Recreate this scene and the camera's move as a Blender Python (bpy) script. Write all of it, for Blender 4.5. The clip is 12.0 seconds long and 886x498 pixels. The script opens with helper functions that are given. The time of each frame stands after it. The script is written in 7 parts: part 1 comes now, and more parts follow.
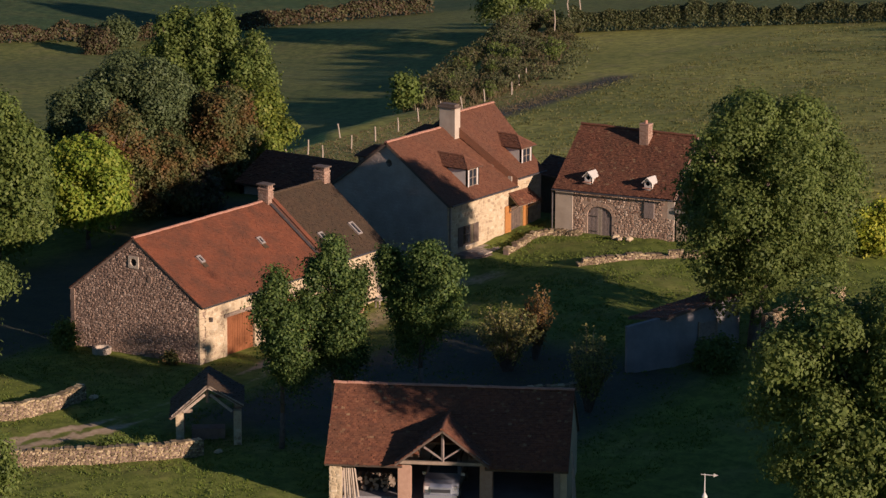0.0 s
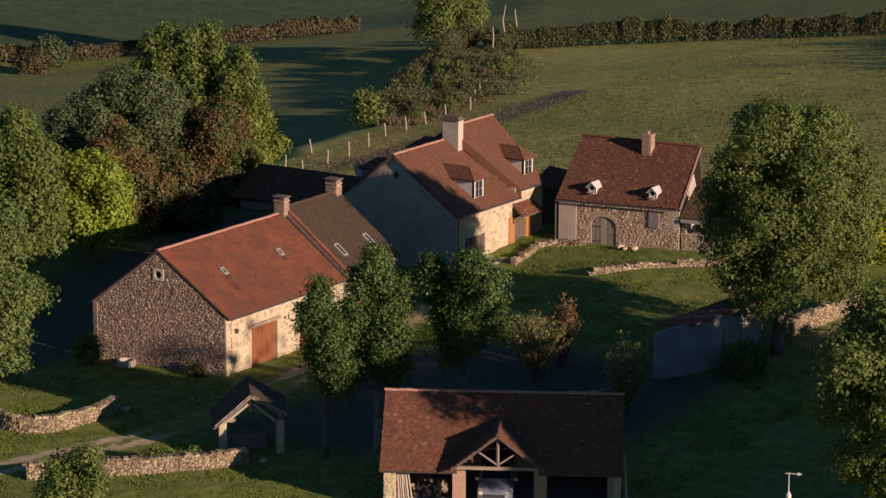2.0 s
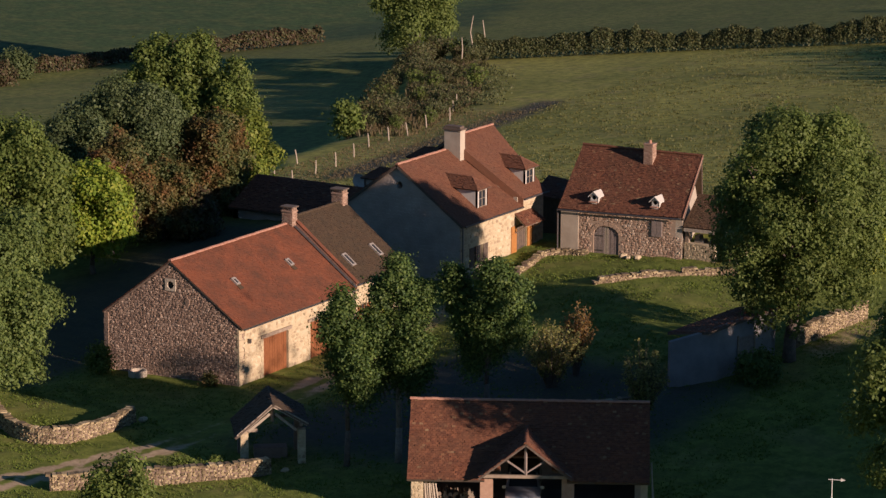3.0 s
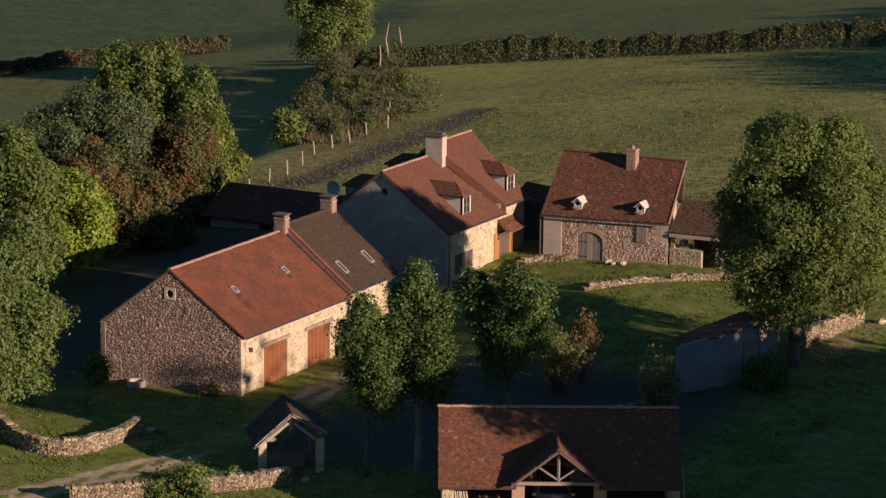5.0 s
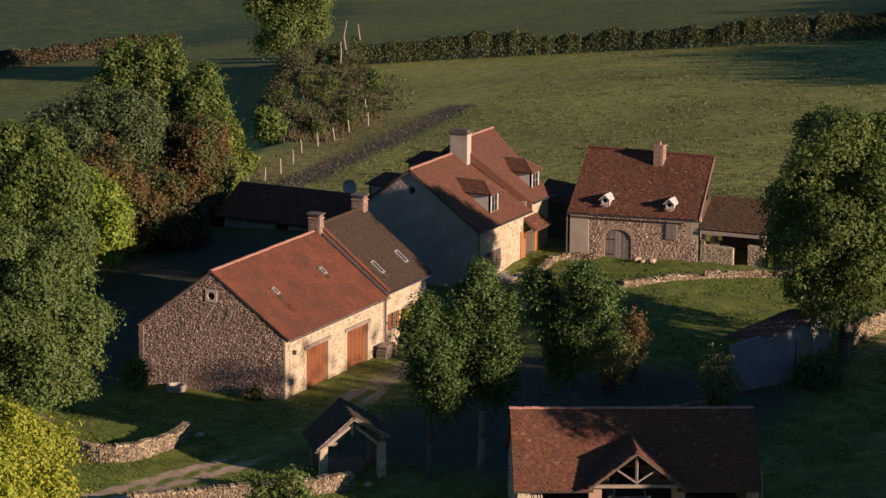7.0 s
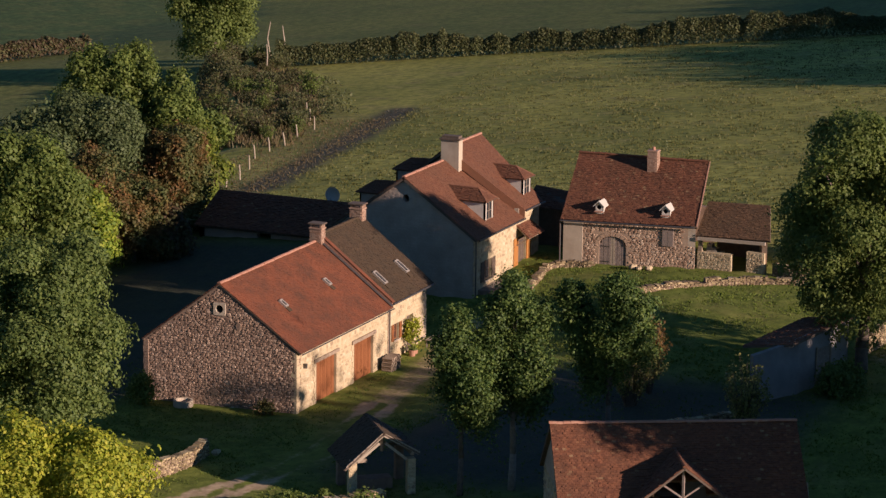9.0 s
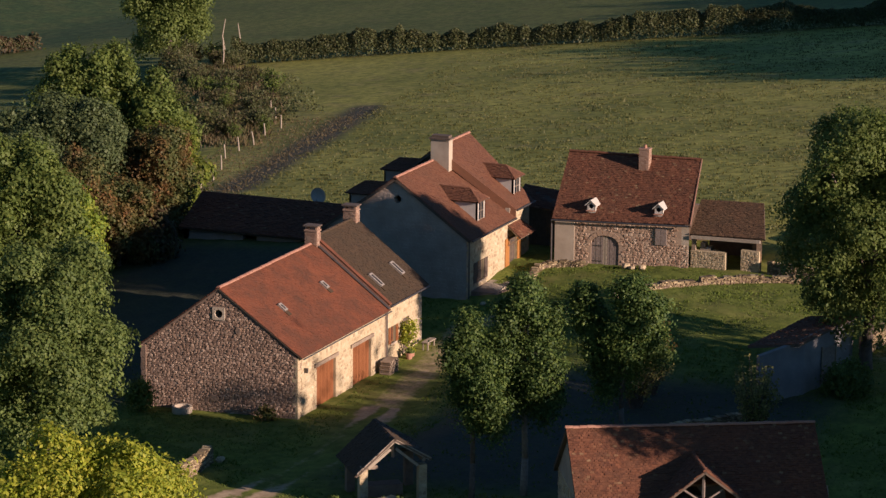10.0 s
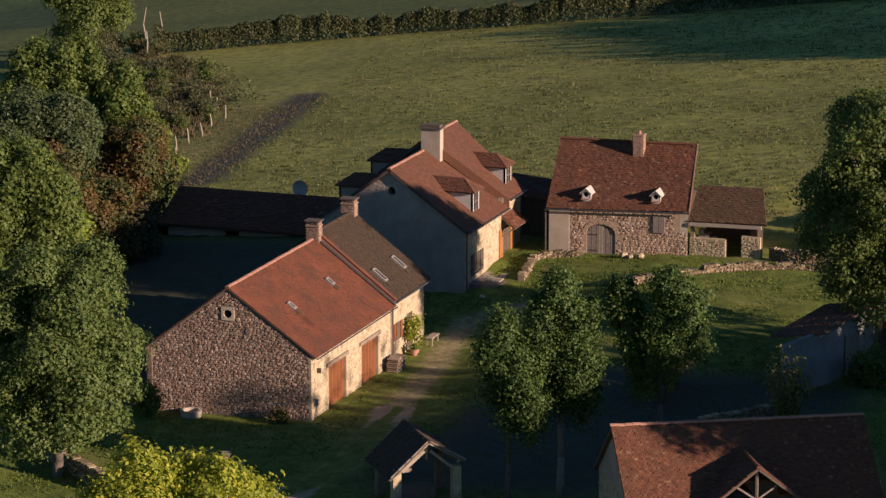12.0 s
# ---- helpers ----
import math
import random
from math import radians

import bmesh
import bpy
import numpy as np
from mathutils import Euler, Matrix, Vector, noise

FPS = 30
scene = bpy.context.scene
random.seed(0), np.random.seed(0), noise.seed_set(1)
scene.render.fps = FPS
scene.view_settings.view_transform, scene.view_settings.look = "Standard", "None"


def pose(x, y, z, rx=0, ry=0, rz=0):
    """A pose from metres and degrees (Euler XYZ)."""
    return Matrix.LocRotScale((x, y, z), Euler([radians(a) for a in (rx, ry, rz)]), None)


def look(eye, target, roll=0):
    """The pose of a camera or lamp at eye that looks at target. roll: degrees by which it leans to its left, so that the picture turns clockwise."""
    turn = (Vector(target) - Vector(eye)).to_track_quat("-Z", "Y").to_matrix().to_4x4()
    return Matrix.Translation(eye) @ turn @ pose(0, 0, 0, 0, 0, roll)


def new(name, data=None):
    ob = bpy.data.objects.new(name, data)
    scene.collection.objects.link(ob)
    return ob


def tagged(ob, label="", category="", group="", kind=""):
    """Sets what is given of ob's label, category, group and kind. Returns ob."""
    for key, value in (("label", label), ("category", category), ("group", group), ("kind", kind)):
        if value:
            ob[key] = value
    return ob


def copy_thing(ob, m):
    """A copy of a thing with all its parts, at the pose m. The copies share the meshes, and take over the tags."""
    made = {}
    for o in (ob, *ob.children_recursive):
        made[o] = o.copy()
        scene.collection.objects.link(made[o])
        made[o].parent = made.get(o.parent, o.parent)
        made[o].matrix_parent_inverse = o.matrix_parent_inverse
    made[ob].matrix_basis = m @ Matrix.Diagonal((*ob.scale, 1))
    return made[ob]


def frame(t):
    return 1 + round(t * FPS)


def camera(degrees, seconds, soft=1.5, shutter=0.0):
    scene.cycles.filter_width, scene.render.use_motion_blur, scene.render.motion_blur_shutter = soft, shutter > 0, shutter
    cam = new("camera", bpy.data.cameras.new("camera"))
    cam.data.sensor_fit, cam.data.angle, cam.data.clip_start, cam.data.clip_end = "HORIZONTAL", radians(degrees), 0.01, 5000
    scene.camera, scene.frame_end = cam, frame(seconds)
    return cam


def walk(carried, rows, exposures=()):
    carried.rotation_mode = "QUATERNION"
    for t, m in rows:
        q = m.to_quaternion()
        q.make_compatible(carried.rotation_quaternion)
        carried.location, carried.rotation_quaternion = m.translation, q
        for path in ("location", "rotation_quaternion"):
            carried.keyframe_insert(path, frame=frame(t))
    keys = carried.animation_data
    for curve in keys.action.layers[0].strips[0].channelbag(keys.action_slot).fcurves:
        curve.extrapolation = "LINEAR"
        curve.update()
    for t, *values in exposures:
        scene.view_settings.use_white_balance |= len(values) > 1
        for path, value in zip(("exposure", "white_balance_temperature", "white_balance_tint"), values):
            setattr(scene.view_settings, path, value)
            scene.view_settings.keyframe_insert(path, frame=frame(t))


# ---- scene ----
cam = camera(15.000, 12.0, soft=1.42)
walk(cam, [
    (0.0, look((-148.503, -121.557, 51.734), (-28.997, -37.635, 17.450), 0.132)),
    (0.5, look((-150.325, -119.809, 51.602), (-29.840, -37.169, 17.631), 0.167)),
    (1.0, look((-152.162, -117.947, 51.512), (-30.688, -36.678, 17.757), 0.153)),
    (1.5, look((-153.872, -116.088, 51.396), (-31.462, -36.133, 17.884), 0.188)),
    (2.0, look((-155.505, -114.120, 51.270), (-32.168, -35.493, 18.017), 0.198)),
    (2.5, look((-157.034, -112.062, 51.205), (-32.807, -34.740, 18.208), 0.247)),
    (3.0, look((-158.503, -109.877, 51.136), (-33.295, -34.026, 18.431), 0.292)),
    (5.0, look((-162.391, -100.609, 50.613), (-33.405, -31.157, 18.381), 0.552)),
    (5.5, look((-162.914, -98.163, 50.432), (-33.080, -30.322, 18.174), 0.572)),
    (6.0, look((-163.364, -95.605, 50.235), (-32.989, -28.818, 17.957), 0.549)),
    (6.5, look((-163.687, -93.069, 50.053), (-32.795, -27.316, 17.745), 0.561)),
    (7.0, look((-163.960, -90.434, 49.904), (-32.495, -25.828, 17.610), 0.548)),
    (9.0, look((-164.481, -80.128, 49.709), (-30.128, -21.796, 17.357), 0.702)),
    (9.5, look((-164.340, -77.572, 49.677), (-29.307, -20.877, 17.248), 0.651)),
    (10.0, look((-164.154, -74.910, 49.667), (-28.441, -19.978, 17.039), 0.522)),
    (10.5, look((-163.889, -72.384, 49.608), (-27.527, -19.265, 16.688), 0.379)),
    (11.0, look((-163.531, -69.847, 49.496), (-26.656, -18.202, 16.357), 0.220)),
    (11.5, look((-163.045, -67.373, 49.319), (-25.715, -17.032, 16.060), 0.099)),
    (12.0, look((-162.459, -64.767, 49.150), (-24.576, -16.062, 15.747), -0.029)),
], [(0.0, 0.7), (12.0, 0.83)])
# ---------- world, sun, exposure ----------
SUN_TO = Vector((-0.176, -0.984, 0.0)).normalized()
SUN_ELEV = radians(14.5)
sun_dir = Vector((SUN_TO.x * math.cos(SUN_ELEV), SUN_TO.y * math.cos(SUN_ELEV), math.sin(SUN_ELEV)))
world = bpy.data.worlds.new("world")
scene.world = world
world.use_nodes = True
wn = world.node_tree
sky = wn.nodes.new("ShaderNodeTexSky")
sky.sky_type, sky.sun_disc = "NISHITA", False
sky.ozone_density, sky.dust_density = 6.0, 0.0
sky.sun_elevation, sky.sun_rotation = SUN_ELEV, math.atan2(SUN_TO.x, SUN_TO.y)
wn.links.new(sky.outputs[0], wn.nodes["Background"].inputs[0])
wn.nodes["Background"].inputs[1].default_value = 0.055
sun = new("sun", bpy.data.lights.new("sun", "SUN"))
sun.data.energy, sun.data.angle, sun.data.color = 4.7, radians(0.55), (1.0, 0.775, 0.7)
sun.matrix_basis = look(sun_dir * 200, (0, 0, 0))


# ---------- ground shape ----------
def ss(a, b, x):
    t = np.clip((x - a) / (b - a), 0, 1)
    return t * t * (3 - 2 * t)


def ground_z(x, y):
    """Yard low before the barns, a terrace round the far house, fields that fall away behind."""
    x, y = np.asarray(x, float), np.asarray(y, float)
    court = 2.2 * ss(-14, 34, x)
    barns = -0.25 + 2.1 * ss(12, 36, x) - 0.07 * np.clip(y - 14, 0, 60) * ss(5, 30, x)
    k = ss(-12, -2, y)
    near = court * (1 - k) + barns * k
    fields = 4.1 - 0.0448 * np.clip(x, -50, 420) - 0.1075 * np.clip(y, -30, 150)
    # a bank falls away behind the field fence, shaped so its ground lies in shade
    off = 0.9 * (y - np.interp(x, [40, 57, 100, 123, 182, 200], [33, 38.5, 52.5, 61.5, 97, 108])) + 0.8 * np.sin(x * 0.21) + 0.5 * np.sin(x * 0.53)
    fields = fields - (1.7 + 0.35 * np.sin(x * 0.13)) * ss(3.0, 8.0, off) * (1 - ss(26, 70, off)) * ss(54, 64, x) * (1 - ss(172, 186, x))
    m = ss(34, 58, x)
    return near * (1 - m) + fields * m


def gz(x, y):
    return float(ground_z(x, y))


# ---------- mesh helpers ----------
I4 = Matrix.Identity(4)
BASE = {}


class Shape:
    """Vertices and faces that are gathered before they become one mesh."""

    def __init__(self):
        self.v, self.f = [], []

    def face(self, *pts):
        n = len(self.v)
        self.v.extend(tuple(p) for p in pts)
        self.f.append(tuple(range(n, n + len(pts))))
        return self

    def box(self, o, a, b, c):
        o, a, b, c = Vector(o), Vector(a), Vector(b), Vector(c)
        if a.cross(b).dot(c) < 0:
            a, b = b, a
        n = len(self.v)
        self.v.extend(tuple(o + i * a + j * b + k * c) for k in (0, 1) for j in (0, 1) for i in (0, 1))
        for q in ((0, 2, 3, 1), (4, 5, 7, 6), (0, 1, 5, 4), (2, 6, 7, 3), (0, 4, 6, 2), (1, 3, 7, 5)):
            self.f.append(tuple(n + i for i in q))
        return self

    def prism(self, pts, vec):
        pts = [Vector(p) for p in pts]
        vec = Vector(vec)
        n, m = len(self.v), len(pts)
        self.v.extend(tuple(p) for p in pts)
        self.v.extend(tuple(p + vec) for p in pts)
        self.f.append(tuple(range(n, n + m)))
        self.f.append(tuple(range(n + 2 * m - 1, n + m - 1, -1)))
        for i in range(m):
            j = (i + 1) % m
            self.f.append((n + j, n + i, n + m + i, n + m + j))
        return self

    def beam(self, a, b, w, h=None):
        """A squared timber from a to b."""
        a, b = Vector(a), Vector(b)
        d = (b - a).normalized()
        s = d.cross(Vector((0, 0, 1)))
        s = s.normalized() if s.length > 0.01 else Vector((1, 0, 0))
        t = s.cross(d).normalized()
        h = h or w
        return self.box(a - s * w / 2 - t * h / 2, s * w, t * h, b - a)

    def tube(self, a, b, r0, r1=None, n=8):
        a, b = Vector(a), Vector(b)
        r1 = r0 if r1 is None else r1
        d = (b - a).normalized()
        s = d.orthogonal().normalized()
        t = d.cross(s)
        k = len(self.v)
        for p, r in ((a, r0), (b, r1)):
            for i in range(n):
                g = 2 * math.pi * i / n
                self.v.append(tuple(p + (s * math.cos(g) + t * math.sin(g)) * r))
        for i in range(n):
            j = (i + 1) % n
            self.f.append((k + i, k + j, k + n + j, k + n + i))
        self.f.append(tuple(range(k + n - 1, k - 1, -1)))
        self.f.append(tuple(range(k + n, k + 2 * n)))
        return self

    def weld(self):
        """Joins equal corners and drops the faces between neighbouring blocks."""
        ids, verts, faces = {}, [], {}
        for f in self.f:
            g = []
            for i in f:
                key = tuple(round(c, 4) for c in self.v[i])
                if key not in ids:
                    ids[key] = len(verts)
                    verts.append(self.v[i])
                g.append(ids[key])
            k = tuple(sorted(g))
            if k in faces:
                faces[k] = None
            else:
                faces[k] = tuple(g)
        self.v, self.f = verts, [f for f in faces.values() if f]
        return self

    def mesh(self, name, smooth=False):
        me = bpy.data.meshes.new(name)
        me.from_pydata(self.v, [], self.f)
        if smooth:
            me.shade_smooth()
        me.update()
        return me


def thing(name, loc, label, category, group="", kind="", m=None):
    """An Empty at the base of a thing. With m its parts are given in its own coordinates."""
    e = new(name)
    if m is None:
        e.location = loc
        BASE[e.name] = Matrix.Translation(loc)
    else:
        e.matrix_basis = m
        BASE[e.name] = I4
    return tagged(e, label, category, group, kind)


def part(name, shape, mat, parent, label="", kind="", smooth=False):
    me = shape if isinstance(shape, bpy.types.Mesh) else shape.mesh(name, smooth)
    if not me.materials:
        me.materials.append(mat)
    ob = new(name, me)
    ob.parent = parent
    ob.matrix_parent_inverse = BASE.get(parent.name, I4).inverted()
    BASE[ob.name] = I4
    return tagged(ob, label, "", "", kind)


def single(name, shape, mat, label, category, group="", kind="", smooth=False):
    me = shape if isinstance(shape, bpy.types.Mesh) else shape.mesh(name, smooth)
    me.materials.append(mat)
    ob = new(name, me)
    BASE[ob.name] = I4
    return tagged(ob, label, category, group, kind)


# ---------- materials ----------
def nodes_of(name):
    mat = bpy.data.materials.new(name)
    mat.use_nodes = True
    nt = mat.node_tree
    return mat, nt, nt.nodes["Principled BSDF"]


def ramp(nt, fac, stops):
    r = nt.nodes.new("ShaderNodeValToRGB")
    el = r.color_ramp.elements
    while len(el) < len(stops):
        el.new(0.5)
    for e, (p, c) in zip(el, stops):
        e.position, e.color = p, (*c, 1)
    nt.links.new(fac, r.inputs[0])
    return r.outputs[0]


def noise_tex(nt, scale, detail=4.0, rough=0.6, vec=None):
    n = nt.nodes.new("ShaderNodeTexNoise")
    n.inputs["Scale"].default_value, n.inputs["Detail"].default_value, n.inputs["Roughness"].default_value = scale, detail, rough
    if vec is None:
        g = nt.nodes.new("ShaderNodeNewGeometry")
        vec = g.outputs["Position"]
    nt.links.new(vec, n.inputs["Vector"])
    return n.outputs[0]


def mix(nt, a, b, fac, mode="MIX"):
    m = nt.nodes.new("ShaderNodeMix")
    m.data_type, m.blend_type = "RGBA", mode
    for sock, val in ((m.inputs[0], fac), (m.inputs[6], a), (m.inputs[7], b)):
        if hasattr(val, "is_linked"):
            nt.links.new(val, sock)
        elif isinstance(val, (int, float)):
            sock.default_value = val
        else:
            sock.default_value = (*val, 1)
    return m.outputs[2]


def bump(nt, bsdf, height, strength, dist):
    b = nt.nodes.new("ShaderNodeBump")
    b.inputs["Strength"].default_value, b.inputs["Distance"].default_value = strength, dist
    nt.links.new(height, b.inputs["Height"])
    nt.links.new(b.outputs[0], bsdf.inputs["Normal"])


def island(nt):
    return nt.nodes.new("ShaderNodeNewGeometry").outputs["Random Per Island"]


def masonry(name, stops, stain, rough=0.92, dirt=0.5):
    """Stone or tile: a tone for each piece, stains over it, and a rough grain."""
    mat, nt, b = nodes_of(name)
    col = ramp(nt, island(nt), stops)
    big = ramp(nt, noise_tex(nt, 0.7, 5, 0.65), [(0.38, (0, 0, 0)), (0.72, (1, 1, 1))])
    f = nt.nodes.new("ShaderNodeMath")
    f.operation = "MULTIPLY"
    f.inputs[1].default_value = dirt
    nt.links.new(big, f.inputs[0])
    col = mix(nt, col, stain, f.outputs[0])
    grain = noise_tex(nt, 9, 6, 0.7)
    col = mix(nt, col, ramp(nt, grain, [(0.25, (0.45, 0.45, 0.45)), (0.75, (1.25, 1.25, 1.25))]), 0.55, "MULTIPLY")
    nt.links.new(col, b.inputs["Base Color"])
    b.inputs["Roughness"].default_value = rough
    bump(nt, b, grain, 0.5, 0.04)
    return mat


def plain(name, col, col2, rough=0.8, metal=0.0, scale=3.0, bumpd=0.01):
    mat, nt, b = nodes_of(name)
    n = noise_tex(nt, scale, 6, 0.65)
    nt.links.new(ramp(nt, n, [(0.3, col), (0.7, col2)]), b.inputs["Base Color"])
    b.inputs["Roughness"].default_value, b.inputs["Metallic"].default_value = rough, metal
    bump(nt, b, noise_tex(nt, scale * 6, 4, 0.6), 0.4, bumpd)
    return mat


def foliage(name, stops, trans=0.42, other=None):
    """Leaves: a tone for each leaf and for each tree, some light let through."""
    mat, nt, b = nodes_of(name)
    col = ramp(nt, island(nt), stops)
    if other:
        col = mix(nt, col, ramp(nt, island(nt), other), ramp(nt, noise_tex(nt, 0.6, 4, 0.65), [(0.38, (0, 0, 0)), (0.56, (1, 1, 1))]))
    patch = ramp(nt, noise_tex(nt, 0.45, 3, 0.6), [(0.3, (0.72, 0.72, 0.72)), (0.7, (1.2, 1.2, 1.2))])
    col = mix(nt, col, patch, 0.8, "MULTIPLY")
    nt.links.new(col, b.inputs["Base Color"])
    b.inputs["Roughness"].default_value = 0.6
    b.inputs["Specular IOR Level"].default_value = 0.25
    t = nt.nodes.new("ShaderNodeBsdfTranslucent")
    nt.links.new(col, t.inputs[0])
    m = nt.nodes.new("ShaderNodeMixShader")
    m.inputs[0].default_value = trans
    nt.links.new(b.outputs[0], m.inputs[1])
    nt.links.new(t.outputs[0], m.inputs[2])
    nt.links.new(m.outputs[0], nt.nodes["Material Output"].inputs[0])
    return mat


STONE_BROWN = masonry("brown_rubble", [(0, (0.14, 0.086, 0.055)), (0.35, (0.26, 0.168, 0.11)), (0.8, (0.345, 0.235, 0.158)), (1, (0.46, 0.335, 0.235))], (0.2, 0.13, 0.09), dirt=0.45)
STONE_CREAM = masonry("cream_rubble", [(0, (0.28, 0.2, 0.12)), (0.15, (0.37, 0.275, 0.155)), (0.45, (0.45, 0.345, 0.2)), (0.8, (0.5, 0.395, 0.24)), (1, (0.57, 0.465, 0.3))], (0.36, 0.265, 0.16), dirt=0.4)
STONE_PINK = masonry("pinkish_rubble", [(0, (0.22, 0.13, 0.08)), (0.4, (0.39, 0.26, 0.165)), (0.8, (0.48, 0.34, 0.225)), (1, (0.57, 0.44, 0.31))], (0.3, 0.18, 0.115), dirt=0.4)
STONE_DRY = masonry("dry_stone", [(0, (0.09, 0.06, 0.03)), (0.35, (0.21, 0.15, 0.075)), (0.7, (0.34, 0.255, 0.13)), (1, (0.52, 0.41, 0.23))], (0.13, 0.1, 0.045), dirt=0.5)
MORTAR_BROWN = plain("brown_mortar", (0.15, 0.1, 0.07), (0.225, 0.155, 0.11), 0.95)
MORTAR_PINK = plain("pinkish_lime_mortar", (0.3, 0.205, 0.135), (0.4, 0.285, 0.19), 0.95)
RENDER_SHED = plain("weathered_grey_render", (0.17, 0.157, 0.148), (0.255, 0.235, 0.218), 0.95, scale=0.9, bumpd=0.03)
MORTAR_CREAM = plain("cream_lime_mortar", (0.37, 0.288, 0.165), (0.48, 0.385, 0.235), 0.95)
RENDER_GREY = plain("grey_lime_render", (0.29, 0.225, 0.175), (0.42, 0.33, 0.255), 0.95, scale=0.9, bumpd=0.03)
RENDER_PALE = plain("pale_lime_render", (0.331, 0.266, 0.187), (0.446, 0.367, 0.266), 0.95, scale=1.3, bumpd=0.02)
TILE_ORANGE = masonry("orange_clay_tile", [(0, (0.16, 0.046, 0.016)), (0.5, (0.18, 0.053, 0.018)), (1, (0.2, 0.062, 0.023))], (0.078, 0.034, 0.015), 0.75, 0.85)
TILE_BROWN = masonry("brown_clay_tile", [(0, (0.05, 0.028, 0.011)), (0.5, (0.06, 0.034, 0.013)), (1, (0.072, 0.041, 0.016))], (0.042, 0.03, 0.012), 0.85, 0.6)
TILE_LEAN = masonry("warm_brown_clay_tile", [(0, (0.095, 0.047, 0.02)), (0.5, (0.115, 0.058, 0.025)), (1, (0.14, 0.072, 0.03))], (0.07, 0.048, 0.02), 0.85, 0.6)
TILE_RED = masonry("red_brown_clay_tile", [(0, (0.128, 0.045, 0.019)), (0.5, (0.15, 0.056, 0.023)), (1, (0.172, 0.068, 0.029))], (0.11, 0.054, 0.026), 0.8, 0.5)
TILE_OLD = masonry("old_mossy_clay_tile", [(0, (0.115, 0.038, 0.016)), (0.45, (0.155, 0.053, 0.021)), (0.94, (0.188, 0.068, 0.028)), (0.98, (0.22, 0.105, 0.045)), (1, (0.28, 0.17, 0.08))], (0.08, 0.04, 0.017), 0.9, 0.55)
RIDGE_CLAY = plain("ridge_clay", (0.288, 0.122, 0.072), (0.396, 0.216, 0.137), 0.85, scale=2.5)
WOOD_DOOR = plain("red_brown_door_paint", (0.17, 0.055, 0.016), (0.225, 0.08, 0.025), 0.6, scale=5)
WOOD_ORANGE = plain("varnished_oak", (0.302, 0.122, 0.0288), (0.396, 0.173, 0.0504), 0.5, scale=5)
WOOD_GREY = plain("weathered_grey_wood", (0.15, 0.115, 0.09), (0.27, 0.21, 0.17), 0.85, scale=6)
WOOD_OLD = plain("old_timber", (0.202, 0.144, 0.0936), (0.302, 0.23, 0.158), 0.85, scale=4)
WOOD_DARK = plain("dark_timber", (0.07, 0.05, 0.035), (0.13, 0.09, 0.06), 0.85, scale=4)
WHITE_PAINT = plain("white_paint", (0.446, 0.41, 0.338), (0.54, 0.497, 0.418), 0.6, scale=8)
BRICK = masonry("chimney_brick", [(0, (0.259, 0.144, 0.0864)), (0.5, (0.331, 0.202, 0.13)), (1, (0.403, 0.274, 0.187))], (0.216, 0.144, 0.101), dirt=0.35)
POST_PINK = plain("pink_brick_pier", (0.302, 0.173, 0.108), (0.396, 0.245, 0.158), 0.9, scale=5)
LEAD = plain("dark_zinc", (0.10, 0.09, 0.085), (0.16, 0.145, 0.13), 0.45, 0.7, 4)
PALE_METAL = plain("pale_flashing", (0.324, 0.274, 0.216), (0.418, 0.36, 0.295), 0.5, 0.3, 5)
DARK = plain("dark_interior", (0.015, 0.013, 0.011), (0.03, 0.025, 0.02), 0.95)
BARK = plain("bark", (0.075, 0.055, 0.04), (0.16, 0.12, 0.09), 0.95, scale=4, bumpd=0.05)
BARK_PALE = plain("pale_bark", (0.16, 0.13, 0.1), (0.3, 0.25, 0.2), 0.95, scale=4, bumpd=0.05)
POST_WOOD = plain("split_chestnut_post", (0.259, 0.202, 0.137), (0.374, 0.31, 0.223), 0.85, scale=6)
GLASS, gnt, gb = nodes_of("window_glass")
gb.inputs["Base Color"].default_value, gb.inputs["Roughness"].default_value = (0.02, 0.025, 0.03, 1), 0.06
LEAF_MID = foliage("ash_leaves", [(0, (0.042, 0.078, 0.02)), (0.6, (0.088, 0.138, 0.031)), (1, (0.165, 0.215, 0.05))], 0.4)
LEAF_OAK = foliage("oak_leaves", [(0, (0.12, 0.162, 0.038)), (0.6, (0.16, 0.207, 0.049)), (1, (0.205, 0.242, 0.06))], 0.52)
LEAF_LANE = foliage("dark_lime_leaves", [(0, (0.09, 0.132, 0.034)), (0.6, (0.134, 0.182, 0.044)), (1, (0.185, 0.225, 0.056))], 0.42)
LEAF_GREEN = foliage("green_leaves", [(0, (0.095, 0.135, 0.028)), (0.6, (0.14, 0.185, 0.038)), (1, (0.19, 0.225, 0.05))], 0.42)
LEAF_LIME = foliage("lime_green_leaves", [(0, (0.1, 0.14, 0.02)), (0.6, (0.165, 0.205, 0.03)), (1, (0.26, 0.27, 0.045))])
LEAF_YELLOW = foliage("yellowing_leaves", [(0, (0.2, 0.25, 0.024)), (0.5, (0.31, 0.345, 0.034)), (1, (0.45, 0.42, 0.05))])
LEAF_RUST = foliage("rusty_leaves", [(0, (0.14, 0.07, 0.028)), (0.6, (0.2, 0.1, 0.035)), (1, (0.26, 0.145, 0.048))], 0.42, [(0, (0.08, 0.1, 0.032)), (0.6, (0.12, 0.14, 0.042)), (1, (0.165, 0.155, 0.048))])
